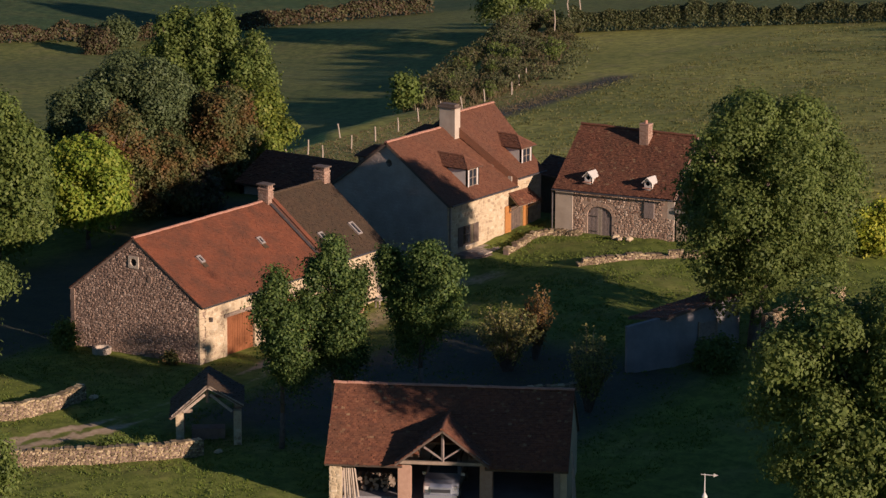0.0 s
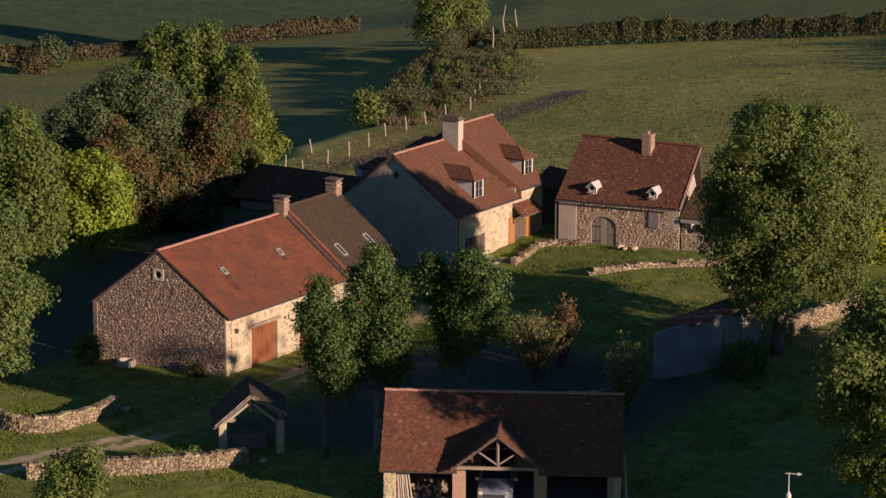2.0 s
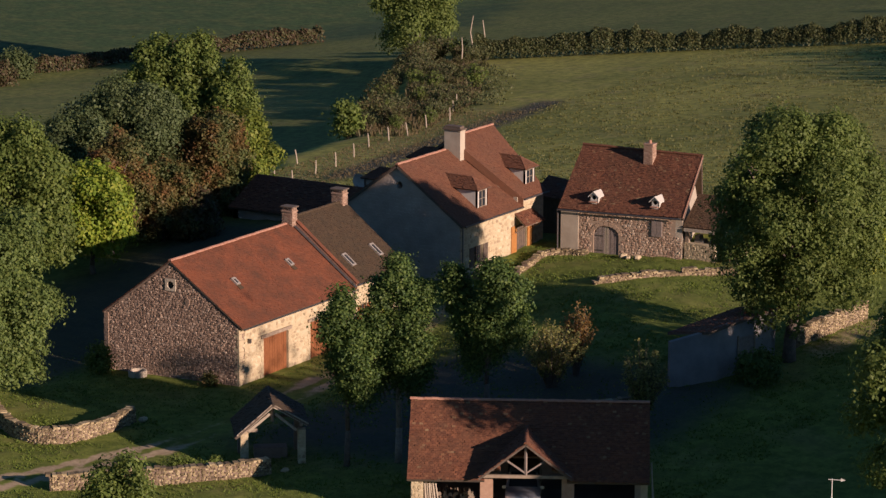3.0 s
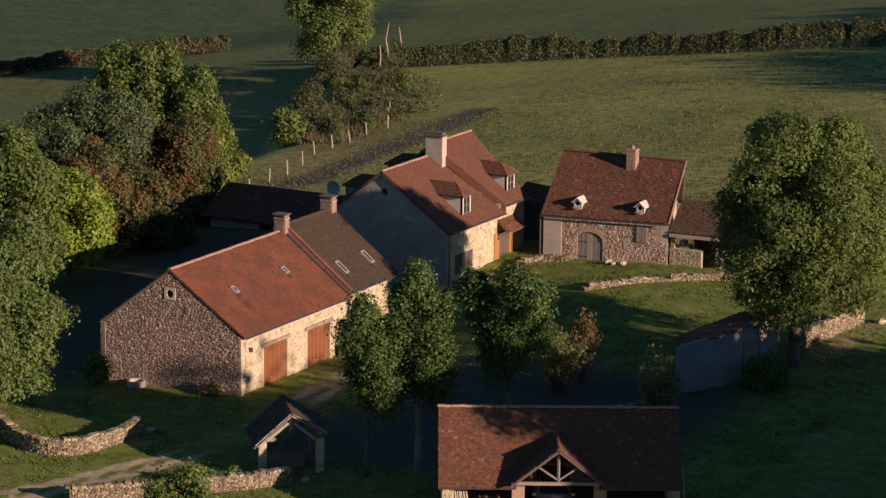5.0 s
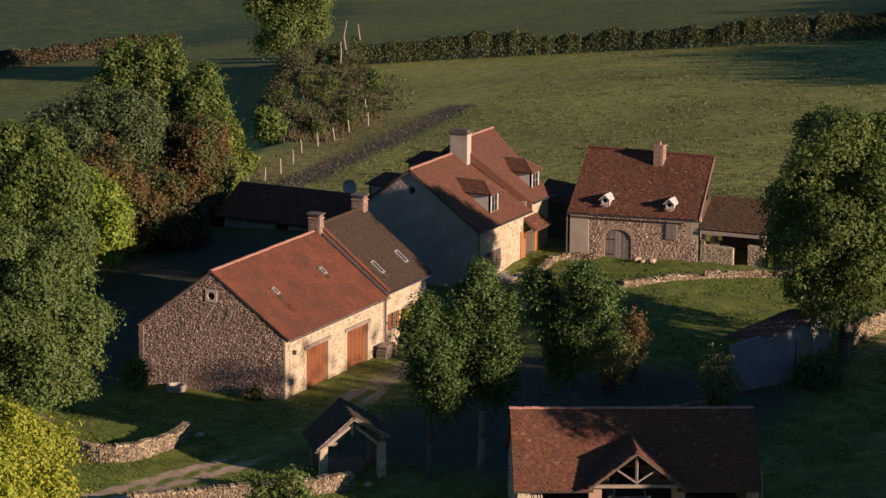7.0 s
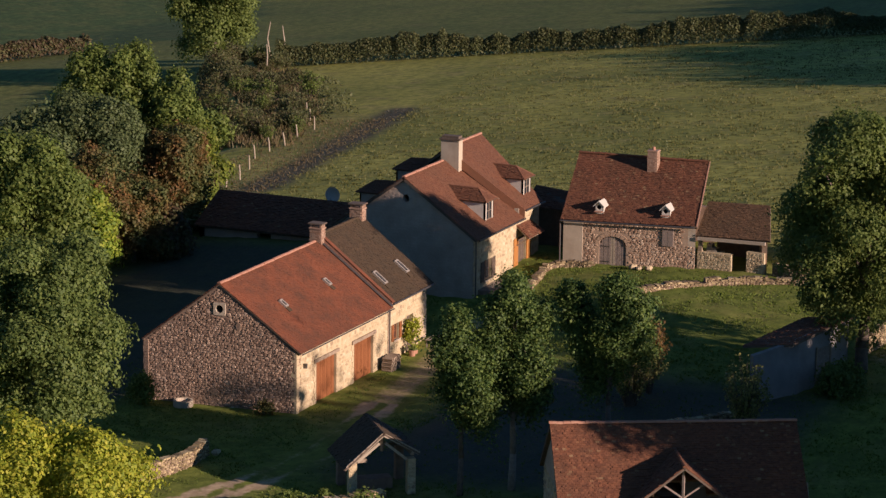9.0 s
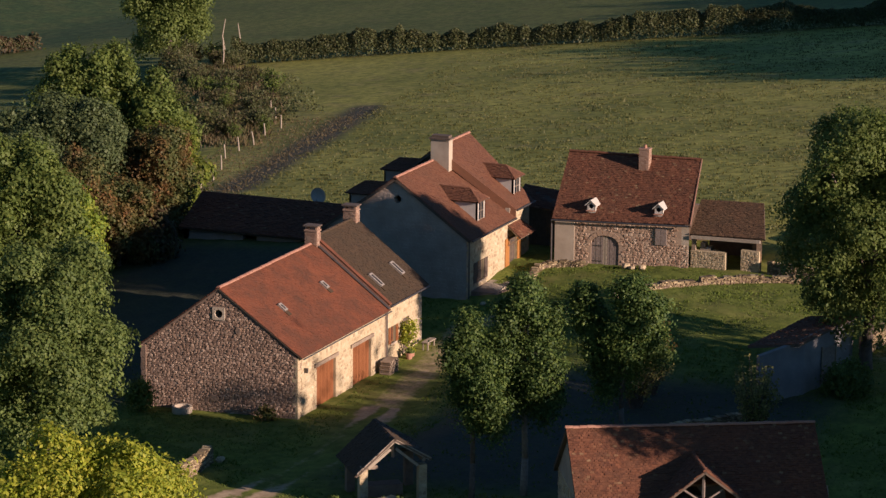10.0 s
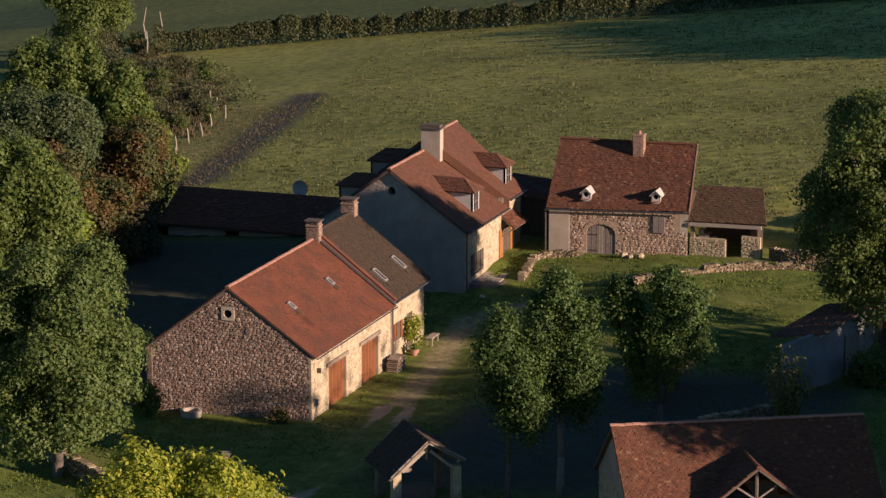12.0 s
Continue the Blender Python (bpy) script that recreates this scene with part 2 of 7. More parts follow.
LEAF_DULL = foliage("dull_green_leaves", [(0, (0.07, 0.096, 0.036)), (0.6, (0.105, 0.138, 0.049)), (1, (0.145, 0.172, 0.06))], 0.42)
LEAF_DRY = foliage("dry_shrub_leaves", [(0, (0.07, 0.05, 0.027)), (0.4, (0.12, 0.08, 0.042)), (0.7, (0.085, 0.09, 0.034)), (1, (0.14, 0.13, 0.05))])
LEAF_YELLIME = foliage("yellow_green_leaves", [(0, (0.13, 0.2, 0.022)), (0.5, (0.21, 0.28, 0.03)), (1, (0.32, 0.34, 0.045))])
LEAF_TIPS = foliage("orange_tipped_leaves", [(0, (0.12, 0.08, 0.03)), (0.5, (0.25, 0.13, 0.04)), (0.8, (0.2, 0.17, 0.05)), (1, (0.34, 0.17, 0.05))])
LEAF_SPRIG = foliage("olive_sprigs", [(0, (0.12, 0.13, 0.042)), (0.5, (0.225, 0.225, 0.07)), (1, (0.33, 0.285, 0.09))])
LEAF_HEDGE = foliage("hedge_leaves", [(0, (0.085, 0.08, 0.032)), (0.35, (0.09, 0.108, 0.04)), (0.7, (0.12, 0.135, 0.048)), (1, (0.155, 0.145, 0.054))])
GRASS_BLADE = foliage("field_grass", [(0, (0.08, 0.085, 0.021)), (0.6, (0.106, 0.106, 0.027)), (1, (0.132, 0.124, 0.033))], 0.22)
LEAF_SCRUB = foliage("olive_brown_scrub", [(0, (0.085, 0.07, 0.03)), (0.4, (0.12, 0.1, 0.04)), (0.7, (0.1, 0.12, 0.038)), (1, (0.14, 0.14, 0.048))], 0.45)
WEED = foliage("dead_weeds", [(0, (0.1, 0.07, 0.034)), (0.5, (0.145, 0.105, 0.05)), (1, (0.12, 0.11, 0.04))], 0.25)
# dead weeds made darker than WEED, with the strip's shade in the colour
WEED_SHADE = foliage("shaded_dead_weeds", [(0, (0.05, 0.042, 0.027)), (0.6, (0.075, 0.06, 0.036)), (1, (0.1, 0.082, 0.045))], 0.1)
GRASS_LAWN = foliage("lawn_grass", [(0, (0.1, 0.145, 0.02)), (0.6, (0.13, 0.175, 0.026)), (1, (0.165, 0.2, 0.035))], 0.35)


def ground_material():
    mat, nt, b = nodes_of("meadow_and_earth")
    fine = noise_tex(nt, 2.2, 8, 0.72)
    mid = noise_tex(nt, 0.22, 5, 0.6)
    broad = noise_tex(nt, 0.035, 4, 0.55)
    patch = noise_tex(nt, 0.95, 5, 0.7)
    grass = ramp(nt, fine, [(0.3, (0.23, 0.22, 0.052)), (0.5, (0.37, 0.335, 0.08)), (0.72, (0.5, 0.435, 0.11))])
    lush = ramp(nt, fine, [(0.28, (0.19, 0.195, 0.045)), (0.55, (0.24, 0.235, 0.055)), (0.8, (0.29, 0.28, 0.07))])
    dry = ramp(nt, fine, [(0.3, (0.25, 0.2, 0.075)), (0.7, (0.36, 0.285, 0.115))])
    col = mix(nt, grass, lush, ramp(nt, broad, [(0.42, (0, 0, 0)), (0.62, (1, 1, 1))]))
    col = mix(nt, col, dry, ramp(nt, mid, [(0.52, (0, 0, 0)), (0.74, (0.75, 0.75, 0.75))]))
    col = mix(nt, col, ramp(nt, patch, [(0.4, (0.5, 0.56, 0.5)), (0.6, (1.22, 1.2, 1.12))]), 0.75, "MULTIPLY")
    pa = nt.nodes.new("ShaderNodeAttribute")
    pa.attribute_name = "pasture"
    green = ramp(nt, fine, [(0.3, (0.04, 0.066, 0.024)), (0.7, (0.068, 0.104, 0.036))])
    col = mix(nt, col, mix(nt, mix(nt, green, (0.084, 0.102, 0.036), ramp(nt, mid, [(0.45, (0, 0, 0)), (0.6, (0.8, 0.8, 0.8))])), ramp(nt, patch, [(0.4, (0.6, 0.65, 0.65)), (0.6, (1.22, 1.2, 1.15))]), 0.85, "MULTIPLY"), pa.outputs["Fac"])
    lw = nt.nodes.new("ShaderNodeAttribute")
    lw.attribute_name = "lawn"
    turf = ramp(nt, fine, [(0.3, (0.085, 0.115, 0.022)), (0.7, (0.15, 0.185, 0.036))])
    turf = mix(nt, turf, (0.17, 0.165, 0.05), ramp(nt, mid, [(0.5, (0, 0, 0)), (0.66, (0.7, 0.7, 0.7))]))
    col = mix(nt, col, mix(nt, turf, ramp(nt, patch, [(0.4, (0.7, 0.72, 0.7)), (0.6, (1.18, 1.16, 1.12))]), 0.8, "MULTIPLY"), lw.outputs["Fac"])
    at = nt.nodes.new("ShaderNodeAttribute")
    at.attribute_name = "earth"
    wob = nt.nodes.new("ShaderNodeMath")
    wob.operation = "MULTIPLY_ADD"
    nt.links.new(at.outputs["Fac"], wob.inputs[0])
    wob.inputs[1].default_value = 1.5
    off = nt.nodes.new("ShaderNodeMath")
    off.operation = "MULTIPLY_ADD"
    nt.links.new(fine, off.inputs[0])
    off.inputs[1].default_value, off.inputs[2].default_value = 1.4, -0.95
    nt.links.new(off.outputs[0], wob.inputs[2])
    earth = ramp(nt, noise_tex(nt, 3.1, 7, 0.7), [(0.3, (0.28, 0.2, 0.115)), (0.7, (0.5, 0.38, 0.235))])
    col = mix(nt, col, earth, ramp(nt, wob.outputs[0], [(0.25, (0, 0, 0)), (0.75, (1, 1, 1))]))
    # near-black tone that puts shade of the yard into the ground colour
    yd = nt.nodes.new("ShaderNodeAttribute")
    yd.attribute_name = "shade_and_soil"
    dark_tone = ramp(nt, noise_tex(nt, 4.3, 7, 0.75), [(0.3, (0.035, 0.033, 0.033)), (0.7, (0.075, 0.07, 0.066))])
    col = mix(nt, col, dark_tone, yd.outputs["Fac"])
    nt.links.new(col, b.inputs["Base Color"])
    b.inputs["Roughness"].default_value = 0.95
    b.inputs["Specular IOR Level"].default_value = 0.1
    h = mix(nt, fine, patch, 0.4)
    bump(nt, b, h, 0.2, 0.08)
    return mat


GROUND = ground_material()
# ---------- ground ----------
def near_line(x, y, pts):
    """The distance from places to a bent line."""
    best = np.full(np.shape(x), 1e9)
    for (ax, ay), (bx, by) in zip(pts, pts[1:]):
        dx, dy = bx - ax, by - ay
        t = np.clip(((x - ax) * dx + (y - ay) * dy) / (dx * dx + dy * dy), 0, 1)
        best = np.minimum(best, np.hypot(x - ax - t * dx, y - ay - t * dy))
    return best


ROAD = [(-60, 14), (-34, 4.5), (-21.2, -1.4), (-18.2, -2.2), (-14.3, -3.6), (-7, -4.6), (4, -3.4), (14, -2.2), (21, -1.4), (24, -4)]


def build_ground():
    xs = np.concatenate([np.linspace(-900, -120, 8), np.linspace(-90, -40, 18), np.arange(-39, 60, 0.6), np.arange(61, 140, 1.5), np.linspace(143, 420, 60), np.linspace(480, 2600, 14)])
    ys = np.concatenate([np.linspace(-1500, -160, 9), np.linspace(-130, -46, 20), np.arange(-45, 46, 0.6), np.arange(47, 120, 1.5), np.linspace(124, 320, 40), np.linspace(380, 2000, 12)])
    gx, gy = np.meshgrid(xs, ys, indexing="ij")
    z = ground_z(gx, gy)
    rng = np.random.RandomState(4)
    lump = 0.05 * np.sin(gx * 0.9 + 1.3 * np.sin(gy * 0.35)) * np.sin(gy * 0.8 + np.sin(gx * 0.4)) + 0.03 * rng.randn(*gx.shape)
    flat = ss(0.5, 4, np.maximum(np.abs(gx - 8) - 12, np.abs(gy - 5) - 6))
    z = z + lump * flat * (1 - ss(50, 58, gx)) * (1 - ss(38, 44, np.abs(gy)))
    d = near_line(gx, gy, ROAD)
    rut = 1.25 * np.maximum(1 - (np.abs(d - 0.75) / 0.6) ** 2, 0) * (gx < 4) * (1 - 0.6 * ss(-14, -11, gx) * (1 - ss(-1, 3, gx))) + 0.62 * (1 - ss(0.3, 2.2, d)) * (gx >= 4)
    sc = near_line(gx, gy, [(19, -28.6), (25, -29), (32, -31)])
    earth = np.clip(0.85 * rut + 0.5 * (1 - ss(0.5, 2.2, sc)), 0, 1)
    # courtyard ground coloured dark where it lies in shade
    shade_and_soil = 0.85 * ss(-14, -9, gx + 0.1 * gy) * (1 - ss(9, 14, gx)) * ss(-30, -26, gy) * (1 - ss(-9, -5.5, gy + 0.12 * gx))
    # same painted shade on the ground behind the barn
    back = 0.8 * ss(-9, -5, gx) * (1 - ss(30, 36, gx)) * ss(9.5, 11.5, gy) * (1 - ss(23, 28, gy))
    shade_and_soil = np.maximum(shade_and_soil, back)
    # strip of dark soil by the fence, its shade painted in as well
    strip = near_line(gx, gy, [(67, 36.2), (90, 41.6), (117, 48), (126, 50.5)])
    shade_and_soil = np.maximum(shade_and_soil, 0.88 * (1 - ss(0.7, 3.0, strip)))
    dry = near_line(gx, gy, [(60, 38.5), (90, 46), (117, 53), (140, 66)])
    earth = np.maximum(earth, 0.35 * (1 - ss(1.0, 4.0, dry)))
    nx, ny = gx.shape
    me = bpy.data.meshes.new("ground")
    i = np.arange(nx * ny).reshape(nx, ny)
    quads = np.stack([i[:-1, :-1], i[1:, :-1], i[1:, 1:], i[:-1, 1:]], -1).reshape(-1, 4)
    me.from_pydata(np.stack([gx, gy, z], -1).reshape(-1, 3).tolist(), [], quads.tolist())
    at = me.attributes.new("earth", "FLOAT", "POINT")
    at.data.foreach_set("value", earth.ravel().astype(np.float32))
    hedge_x = np.interp(gy, [-15, 10, 30, 47, 62, 76, 90], [200, 198, 194, 189.5, 187, 183, 178.5])
    beyond = ss(0, 3, gy - 158 + (gx - 165) * 0.52)
    pasture = np.maximum(0.7 * ss(0, 2, gx - hedge_x), (0.65 + 0.35 * beyond) * ss(2, 5, gy - 38 - (gx - 57) * 0.452) * (gx > 55))
    at = me.attributes.new("pasture", "FLOAT", "POINT")
    at.data.foreach_set("value", pasture.ravel().astype(np.float32))
    at = me.attributes.new("lawn", "FLOAT", "POINT")
    at.data.foreach_set("value", (0.85 * (1 - ss(38, 46, gx)) * ss(-60, -50, gx)).ravel().astype(np.float32))
    at = me.attributes.new("shade_and_soil", "FLOAT", "POINT")
    at.data.foreach_set("value", shade_and_soil.ravel().astype(np.float32))
    me.shade_smooth()
    single("ground", me, GROUND, "autumn meadow grass with worn earth tracks", "ground", kind="structure")


build_ground()


# ---------- masonry, roofs and openings ----------
def stones(shape, o, u, v, n, width, height, rng, cell=(0.34, 0.22), proud=0.04, inside=None, inset=0.16):
    """Rough stones laid in courses on a wall face: o its corner, u along, v up, n out."""
    o, u, v, n = (np.array(a, float) for a in (o, u, v, n))
    y = 0.0
    while y < height:
        h = cell[1] * rng.uniform(0.7, 1.35)
        x = -rng.uniform(0, cell[0])
        while x < width:
            w = cell[0] * rng.uniform(0.55, 1.6)
            a, b, c, d = max(x, 0), min(x + w, width), y, min(y + h, height)
            x += w
            if b - a < 0.08 or d - c < 0.06:
                continue
            if inside and not inside((a + b) / 2, (c + d) / 2, (b - a) / 2, (d - c) / 2):
                continue
            k = proud * rng.uniform(0.3, 1.3)
            cx, cy = (a + b) / 2, (c + d) / 2 + rng.uniform(-0.22, 0.22) * h
            rx, ry = (b - a) / 2 * rng.uniform(0.9, 1.14), (d - c) / 2 * rng.uniform(0.9, 1.25)
            turn, sides = rng.uniform(-0.3, 0.3), 7
            ang = (np.arange(sides) + rng.uniform(-0.3, 0.3, sides)) * 2 * math.pi / sides + rng.uniform(0, 1)
            ca, sa = np.cos(ang), np.sin(ang)
            rad = (np.abs(ca) ** 3 + np.abs(sa) ** 3) ** (-1 / 3) * rng.uniform(0.86, 1.06, sides)
            px, py = ca * rad * rx, sa * rad * ry
            px, py = px * math.cos(turn) - py * math.sin(turn), px * math.sin(turn) + py * math.cos(turn)
            px, py = np.clip(cx + px, 0, width) - cx, np.clip(cy + py, 0, height) - cy
            lean = rng.uniform(-0.4, 0.4, 2)
            s = len(shape.v)
            for p, q in zip(px, py):
                shape.v.append(tuple(o + u * (cx + p) + v * (cy + q) - n * 0.012))
            for p, q in zip(px * (1 - inset * 1.6), py * (1 - inset * 1.6)):
                shape.v.append(tuple(o + u * (cx + p) + v * (cy + q) + n * k * (1 + lean[0] * p / rx + lean[1] * q / ry)))
            shape.f.append(tuple(range(s + sides, s + 2 * sides)))
            for e in range(sides):
                g = (e + 1) % sides
                shape.f.append((s + e, s + g, s + sides + g, s + sides + e))
        y += h
    return shape


def wall_run(a, b, z0, z1, thick, inward, openings=()):
    """A wall from a to b (plan), with square openings (x0, x1, z0, z1) cut through it."""
    s = Shape()
    a, b = Vector((*a, 0)), Vector((*b, 0))
    length = (b - a).length
    u, w = (b - a) / length, Vector((*inward, 0)).normalized() * thick
    xs = sorted({0, length, *(o[0] for o in openings), *(o[1] for o in openings)})
    zs = sorted({z0, z1, *(o[2] for o in openings), *(o[3] for o in openings)})
    for x0, x1 in zip(xs, xs[1:]):
        for y0, y1 in zip(zs, zs[1:]):
            mx, mz = (x0 + x1) / 2, (y0 + y1) / 2
            if any(o[0] < mx < o[1] and o[2] < mz < o[3] for o in openings):
                continue
            s.box(a + u * x0 + Vector((0, 0, y0)), u * (x1 - x0), w, Vector((0, 0, y1 - y0)))
    return s.weld()


def holed_prism(outline, centre, r, vec, n=24):
    """A flat slab with a round hole: outline in 3D in one plane."""
    s = Shape()
    c = Vector(centre)
    vec = Vector(vec)
    pts = [Vector(p) for p in outline]
    u = (pts[1] - pts[0]).normalized()
    nrm = vec.normalized()
    w = nrm.cross(u)
    flat = [((p - c).dot(u), (p - c).dot(w)) for p in pts]
    angles = sorted({2 * math.pi * i / n for i in range(n)} | {math.atan2(q, p) % (2 * math.pi) for p, q in flat})

    def out(g):
        best = 1e9
        dx, dy = math.cos(g), math.sin(g)
        for (ax, ay), (bx, by) in zip(flat, flat[1:] + flat[:1]):
            ex, ey = bx - ax, by - ay
            den = dx * ey - dy * ex
            if abs(den) < 1e-9:
                continue
            t, k = (ax * ey - ay * ex) / den, (ax * dy - ay * dx) / den
            if t > 0 and -1e-6 <= k <= 1 + 1e-6:
                best = min(best, t)
        return c + u * dx * best + w * dy * best

    ring = [c + (u * math.cos(g) + w * math.sin(g)) * r for g in angles]
    edge = [out(g) for g in angles]
    for i in range(len(angles)):
        j = (i + 1) % len(angles)
        s.face(ring[i], edge[i], edge[j], ring[j])
        s.face(ring[j] + vec, edge[j] + vec, edge[i] + vec, ring[i] + vec)
        s.face(ring[j], ring[j] + vec, ring[i] + vec, ring[i])
        s.face(edge[i], edge[i] + vec, edge[j] + vec, edge[j])
    return s


def tiles(el, er, rl, rr, rng, wide=0.19, gauge=0.135, jitter=0.012, thick=0.022, skip=None, sag=0.0):
    """Plain tiles laid in courses from eave (el, er) to ridge (rl, rr)."""
    el, er, rl, rr = (np.array(p, float) for p in (el, er, rl, rr))
    n = np.cross(er - el, rl - el)
    n /= np.linalg.norm(n)
    if n[2] < 0:
        n = -n
    run = np.linalg.norm((rl + rr) / 2 - (el + er) / 2)
    rows = int(run / gauge)
    s = Shape()
    for r in range(rows):
        t0, t1 = r / rows, min((r + 1.35) / rows, 1.0)
        a, b, c, d = el + (rl - el) * t0, er + (rr - er) * t0, el + (rl - el) * t1, er + (rr - er) * t1
        cols = max(int(np.linalg.norm(b - a) / wide), 1)
        off = 0.5 * (r % 2)
        for k in range(-1, cols + 1):
            f0, f1 = max((k + off) / cols, 0), min((k + off + 0.965) / cols, 1)
            if f1 - f0 < 0.2 / cols or (skip and skip((f0 + f1) / 2, t0)):
                continue
            dip = -sag * math.sin(math.pi * (f0 + f1) / 2) * math.sin(math.pi * min(t0 + 0.15, 1)) * n
            up = n * (thick + max(rng.normal(0.006, jitter), -0.01)) + dip
            side = (b - a) / np.linalg.norm(b - a) * rng.normal(0, jitter * 0.4)
            low = (c - a) / np.linalg.norm(c - a) * rng.normal(0, jitter)
            p0, p1 = a + (b - a) * f0 + side + low, a + (b - a) * f1 + side + low
            q0, q1 = c + (d - c) * f0 + side, c + (d - c) * f1 + side
            tilt = n * rng.normal(0, jitter * 0.5)
            m = len(s.v)
            s.v.extend(tuple(p) for p in (p0 + up + tilt, p1 + up - tilt, q1 + dip + n * 0.004, q0 + dip + n * 0.004, p0 + dip - n * 0.015, p1 + dip - n * 0.015))
            s.f.extend([(m, m + 1, m + 2, m + 3), (m + 4, m + 5, m + 1, m), (m + 4, m, m + 3), (m + 5, m + 2, m + 1)])
    return s


def roof_deck(el, er, rl, rr, thick=0.14, drop=0.02):
    pts = [Vector(p) for p in (el, er, rr, rl)]
    n = (pts[1] - pts[0]).cross(pts[3] - pts[0]).normalized()
    if n.z < 0:
        n = -n
    return Shape().prism([p - n * drop for p in pts], -n * thick)


_ridge = {}


def ridge_tiles(a, b, parent, mat, step=0.42, r=0.13):
    """Half-round ridge tiles from a to b, each a piece of its own on one shared mesh."""
    a, b = Vector(a), Vector(b)
    key = (mat.name, round(step, 2), r)
    if key not in _ridge:
        s, n = Shape(), 6
        for x, k in ((0, 1.0), (step * 1.06, 0.9)):
            for i in range(n + 1):
                g = math.pi * i / n
                s.v.append((x, math.cos(g) * r * k, math.sin(g) * r * k * 0.85))
        for i in range(n):
            s.f.append((i, i + n + 1, i + n + 2, i + 1))
        s.f.append(tuple(range(n, -1, -1)))
        _ridge[key] = s.mesh("ridge_tile")
        _ridge[key].materials.append(mat)
    d = b - a
    count = max(int(d.length / step), 1)
    q = d.to_track_quat("X", "Z").to_matrix().to_4x4()
    for i in range(count):
        ob = new("ridge_tile", _ridge[key])
        ob.parent = parent
        ob.matrix_parent_inverse = BASE.get(parent.name, I4).inverted()
        wob = random.uniform(-0.012, 0.012)
        ob.matrix_basis = Matrix.Translation(a + d * (i / count) + Vector((0, 0, -0.03 + wob))) @ q


def roof_slope(parent, name, el, er, rl, rr, mat, rng, **kw):
    thick = kw.pop("deck", 0.14)
    deck = part(name, roof_deck(el, er, rl, rr, thick, drop=0.03 + kw.get("sag", 0.0) * 1.1), WOOD_DARK, parent)
    part("roof_tiles", tiles(el, er, rl, rr, rng, **kw), mat, deck, kind="stuff")
    return deck


def chimney(parent, cx, cy, z0, z1, w, d, mat, cap="slab", turn=0.0):
    """A chimney stack with a band, and a raised cap slab on small piers or clay pots."""
    m = Matrix.Translation((cx, cy, 0)) @ Matrix.Rotation(turn, 4, "Z")

    def put(s):
        s.v = [tuple(m @ Vector(p)) for p in s.v]
        return s

    rng = np.random.RandomState(int(abs(cx * 10)) + 3)
    s = Shape().box((-w / 2 + 0.03, -d / 2 + 0.03, z0), (w - 0.06, 0, 0), (0, d - 0.06, 0), (0, 0, z1 - z0))
    if mat is RENDER_PALE:
        s = Shape().box((-w / 2, -d / 2, z0), (w, 0, 0), (0, d, 0), (0, 0, z1 - z0))
    for k in range(0 if mat is RENDER_PALE else int((z1 - z0) / 0.085)):
        z = z0 + k * 0.085
        for face in range(4):
            span = w if face % 2 == 0 else d
            x = -span / 2 + (0.11 if k % 2 else 0.0)
            while x < span / 2 - 0.03:
                b = min(x + 0.21, span / 2)
                jut = 0.03 + rng.uniform(-0.006, 0.008)
                if face == 0:
                    s.box((x, -d / 2 + 0.03 - jut, z), (b - x - 0.012, 0, 0), (0, jut, 0), (0, 0, 0.073))
                elif face == 2:
                    s.box((x, d / 2 - 0.03, z), (b - x - 0.012, 0, 0), (0, jut, 0), (0, 0, 0.073))
                elif face == 1:
                    s.box((-w / 2 + 0.03 - jut, x, z), (jut, 0, 0), (0, b - x - 0.012, 0), (0, 0, 0.073))
                else:
                    s.box((w / 2 - 0.03, x, z), (jut, 0, 0), (0, b - x - 0.012, 0), (0, 0, 0.073))
                x += 0.22
    stack = part("chimney", put(s), mat, parent)
    band = Shape().box((-w / 2 - 0.025, -d / 2 - 0.025, z1), (w + 0.05, 0, 0), (0, d + 0.05, 0), (0, 0, 0.09))
    part("chimney_band", put(band), mat, stack)
    if cap == "slab":
        for ax in (-1, 0, 1):
            for ay in (-1, 1):
                p = Shape().box((ax * (w / 2 - 0.1) - 0.06, ay * (d / 2 - 0.08) - 0.06, z1 + 0.09), (0.12, 0, 0), (0, 0.12, 0), (0, 0, 0.2))
                part("cap_pier", put(p), mat, stack)
        top = Shape().box((-w / 2 - 0.07, -d / 2 - 0.07, z1 + 0.29), (w + 0.14, 0, 0), (0, d + 0.14, 0), (0, 0, 0.08))
        part("cap_slab", put(top), WOOD_DARK, stack)
    elif cap == "dark":
        top = Shape().box((-w / 2 - 0.1, -d / 2 - 0.1, z1 + 0.09), (w + 0.2, 0, 0), (0, d + 0.2, 0), (0, 0, 0.1))
        top.box((-w / 2 + 0.04, -d / 2 + 0.04, z1 + 0.19), (w - 0.08, 0, 0), (0, d - 0.08, 0), (0, 0, 0.16))
        part("cap_slab", put(top), WOOD_DARK, stack)
    else:
        top = Shape().tube((0, 0, z1 + 0.09), (0, 0, z1 + 0.3), 0.11, 0.09, 10)
        part("chimney_pot", put(top), RIDGE_CLAY, stack)
    return stack


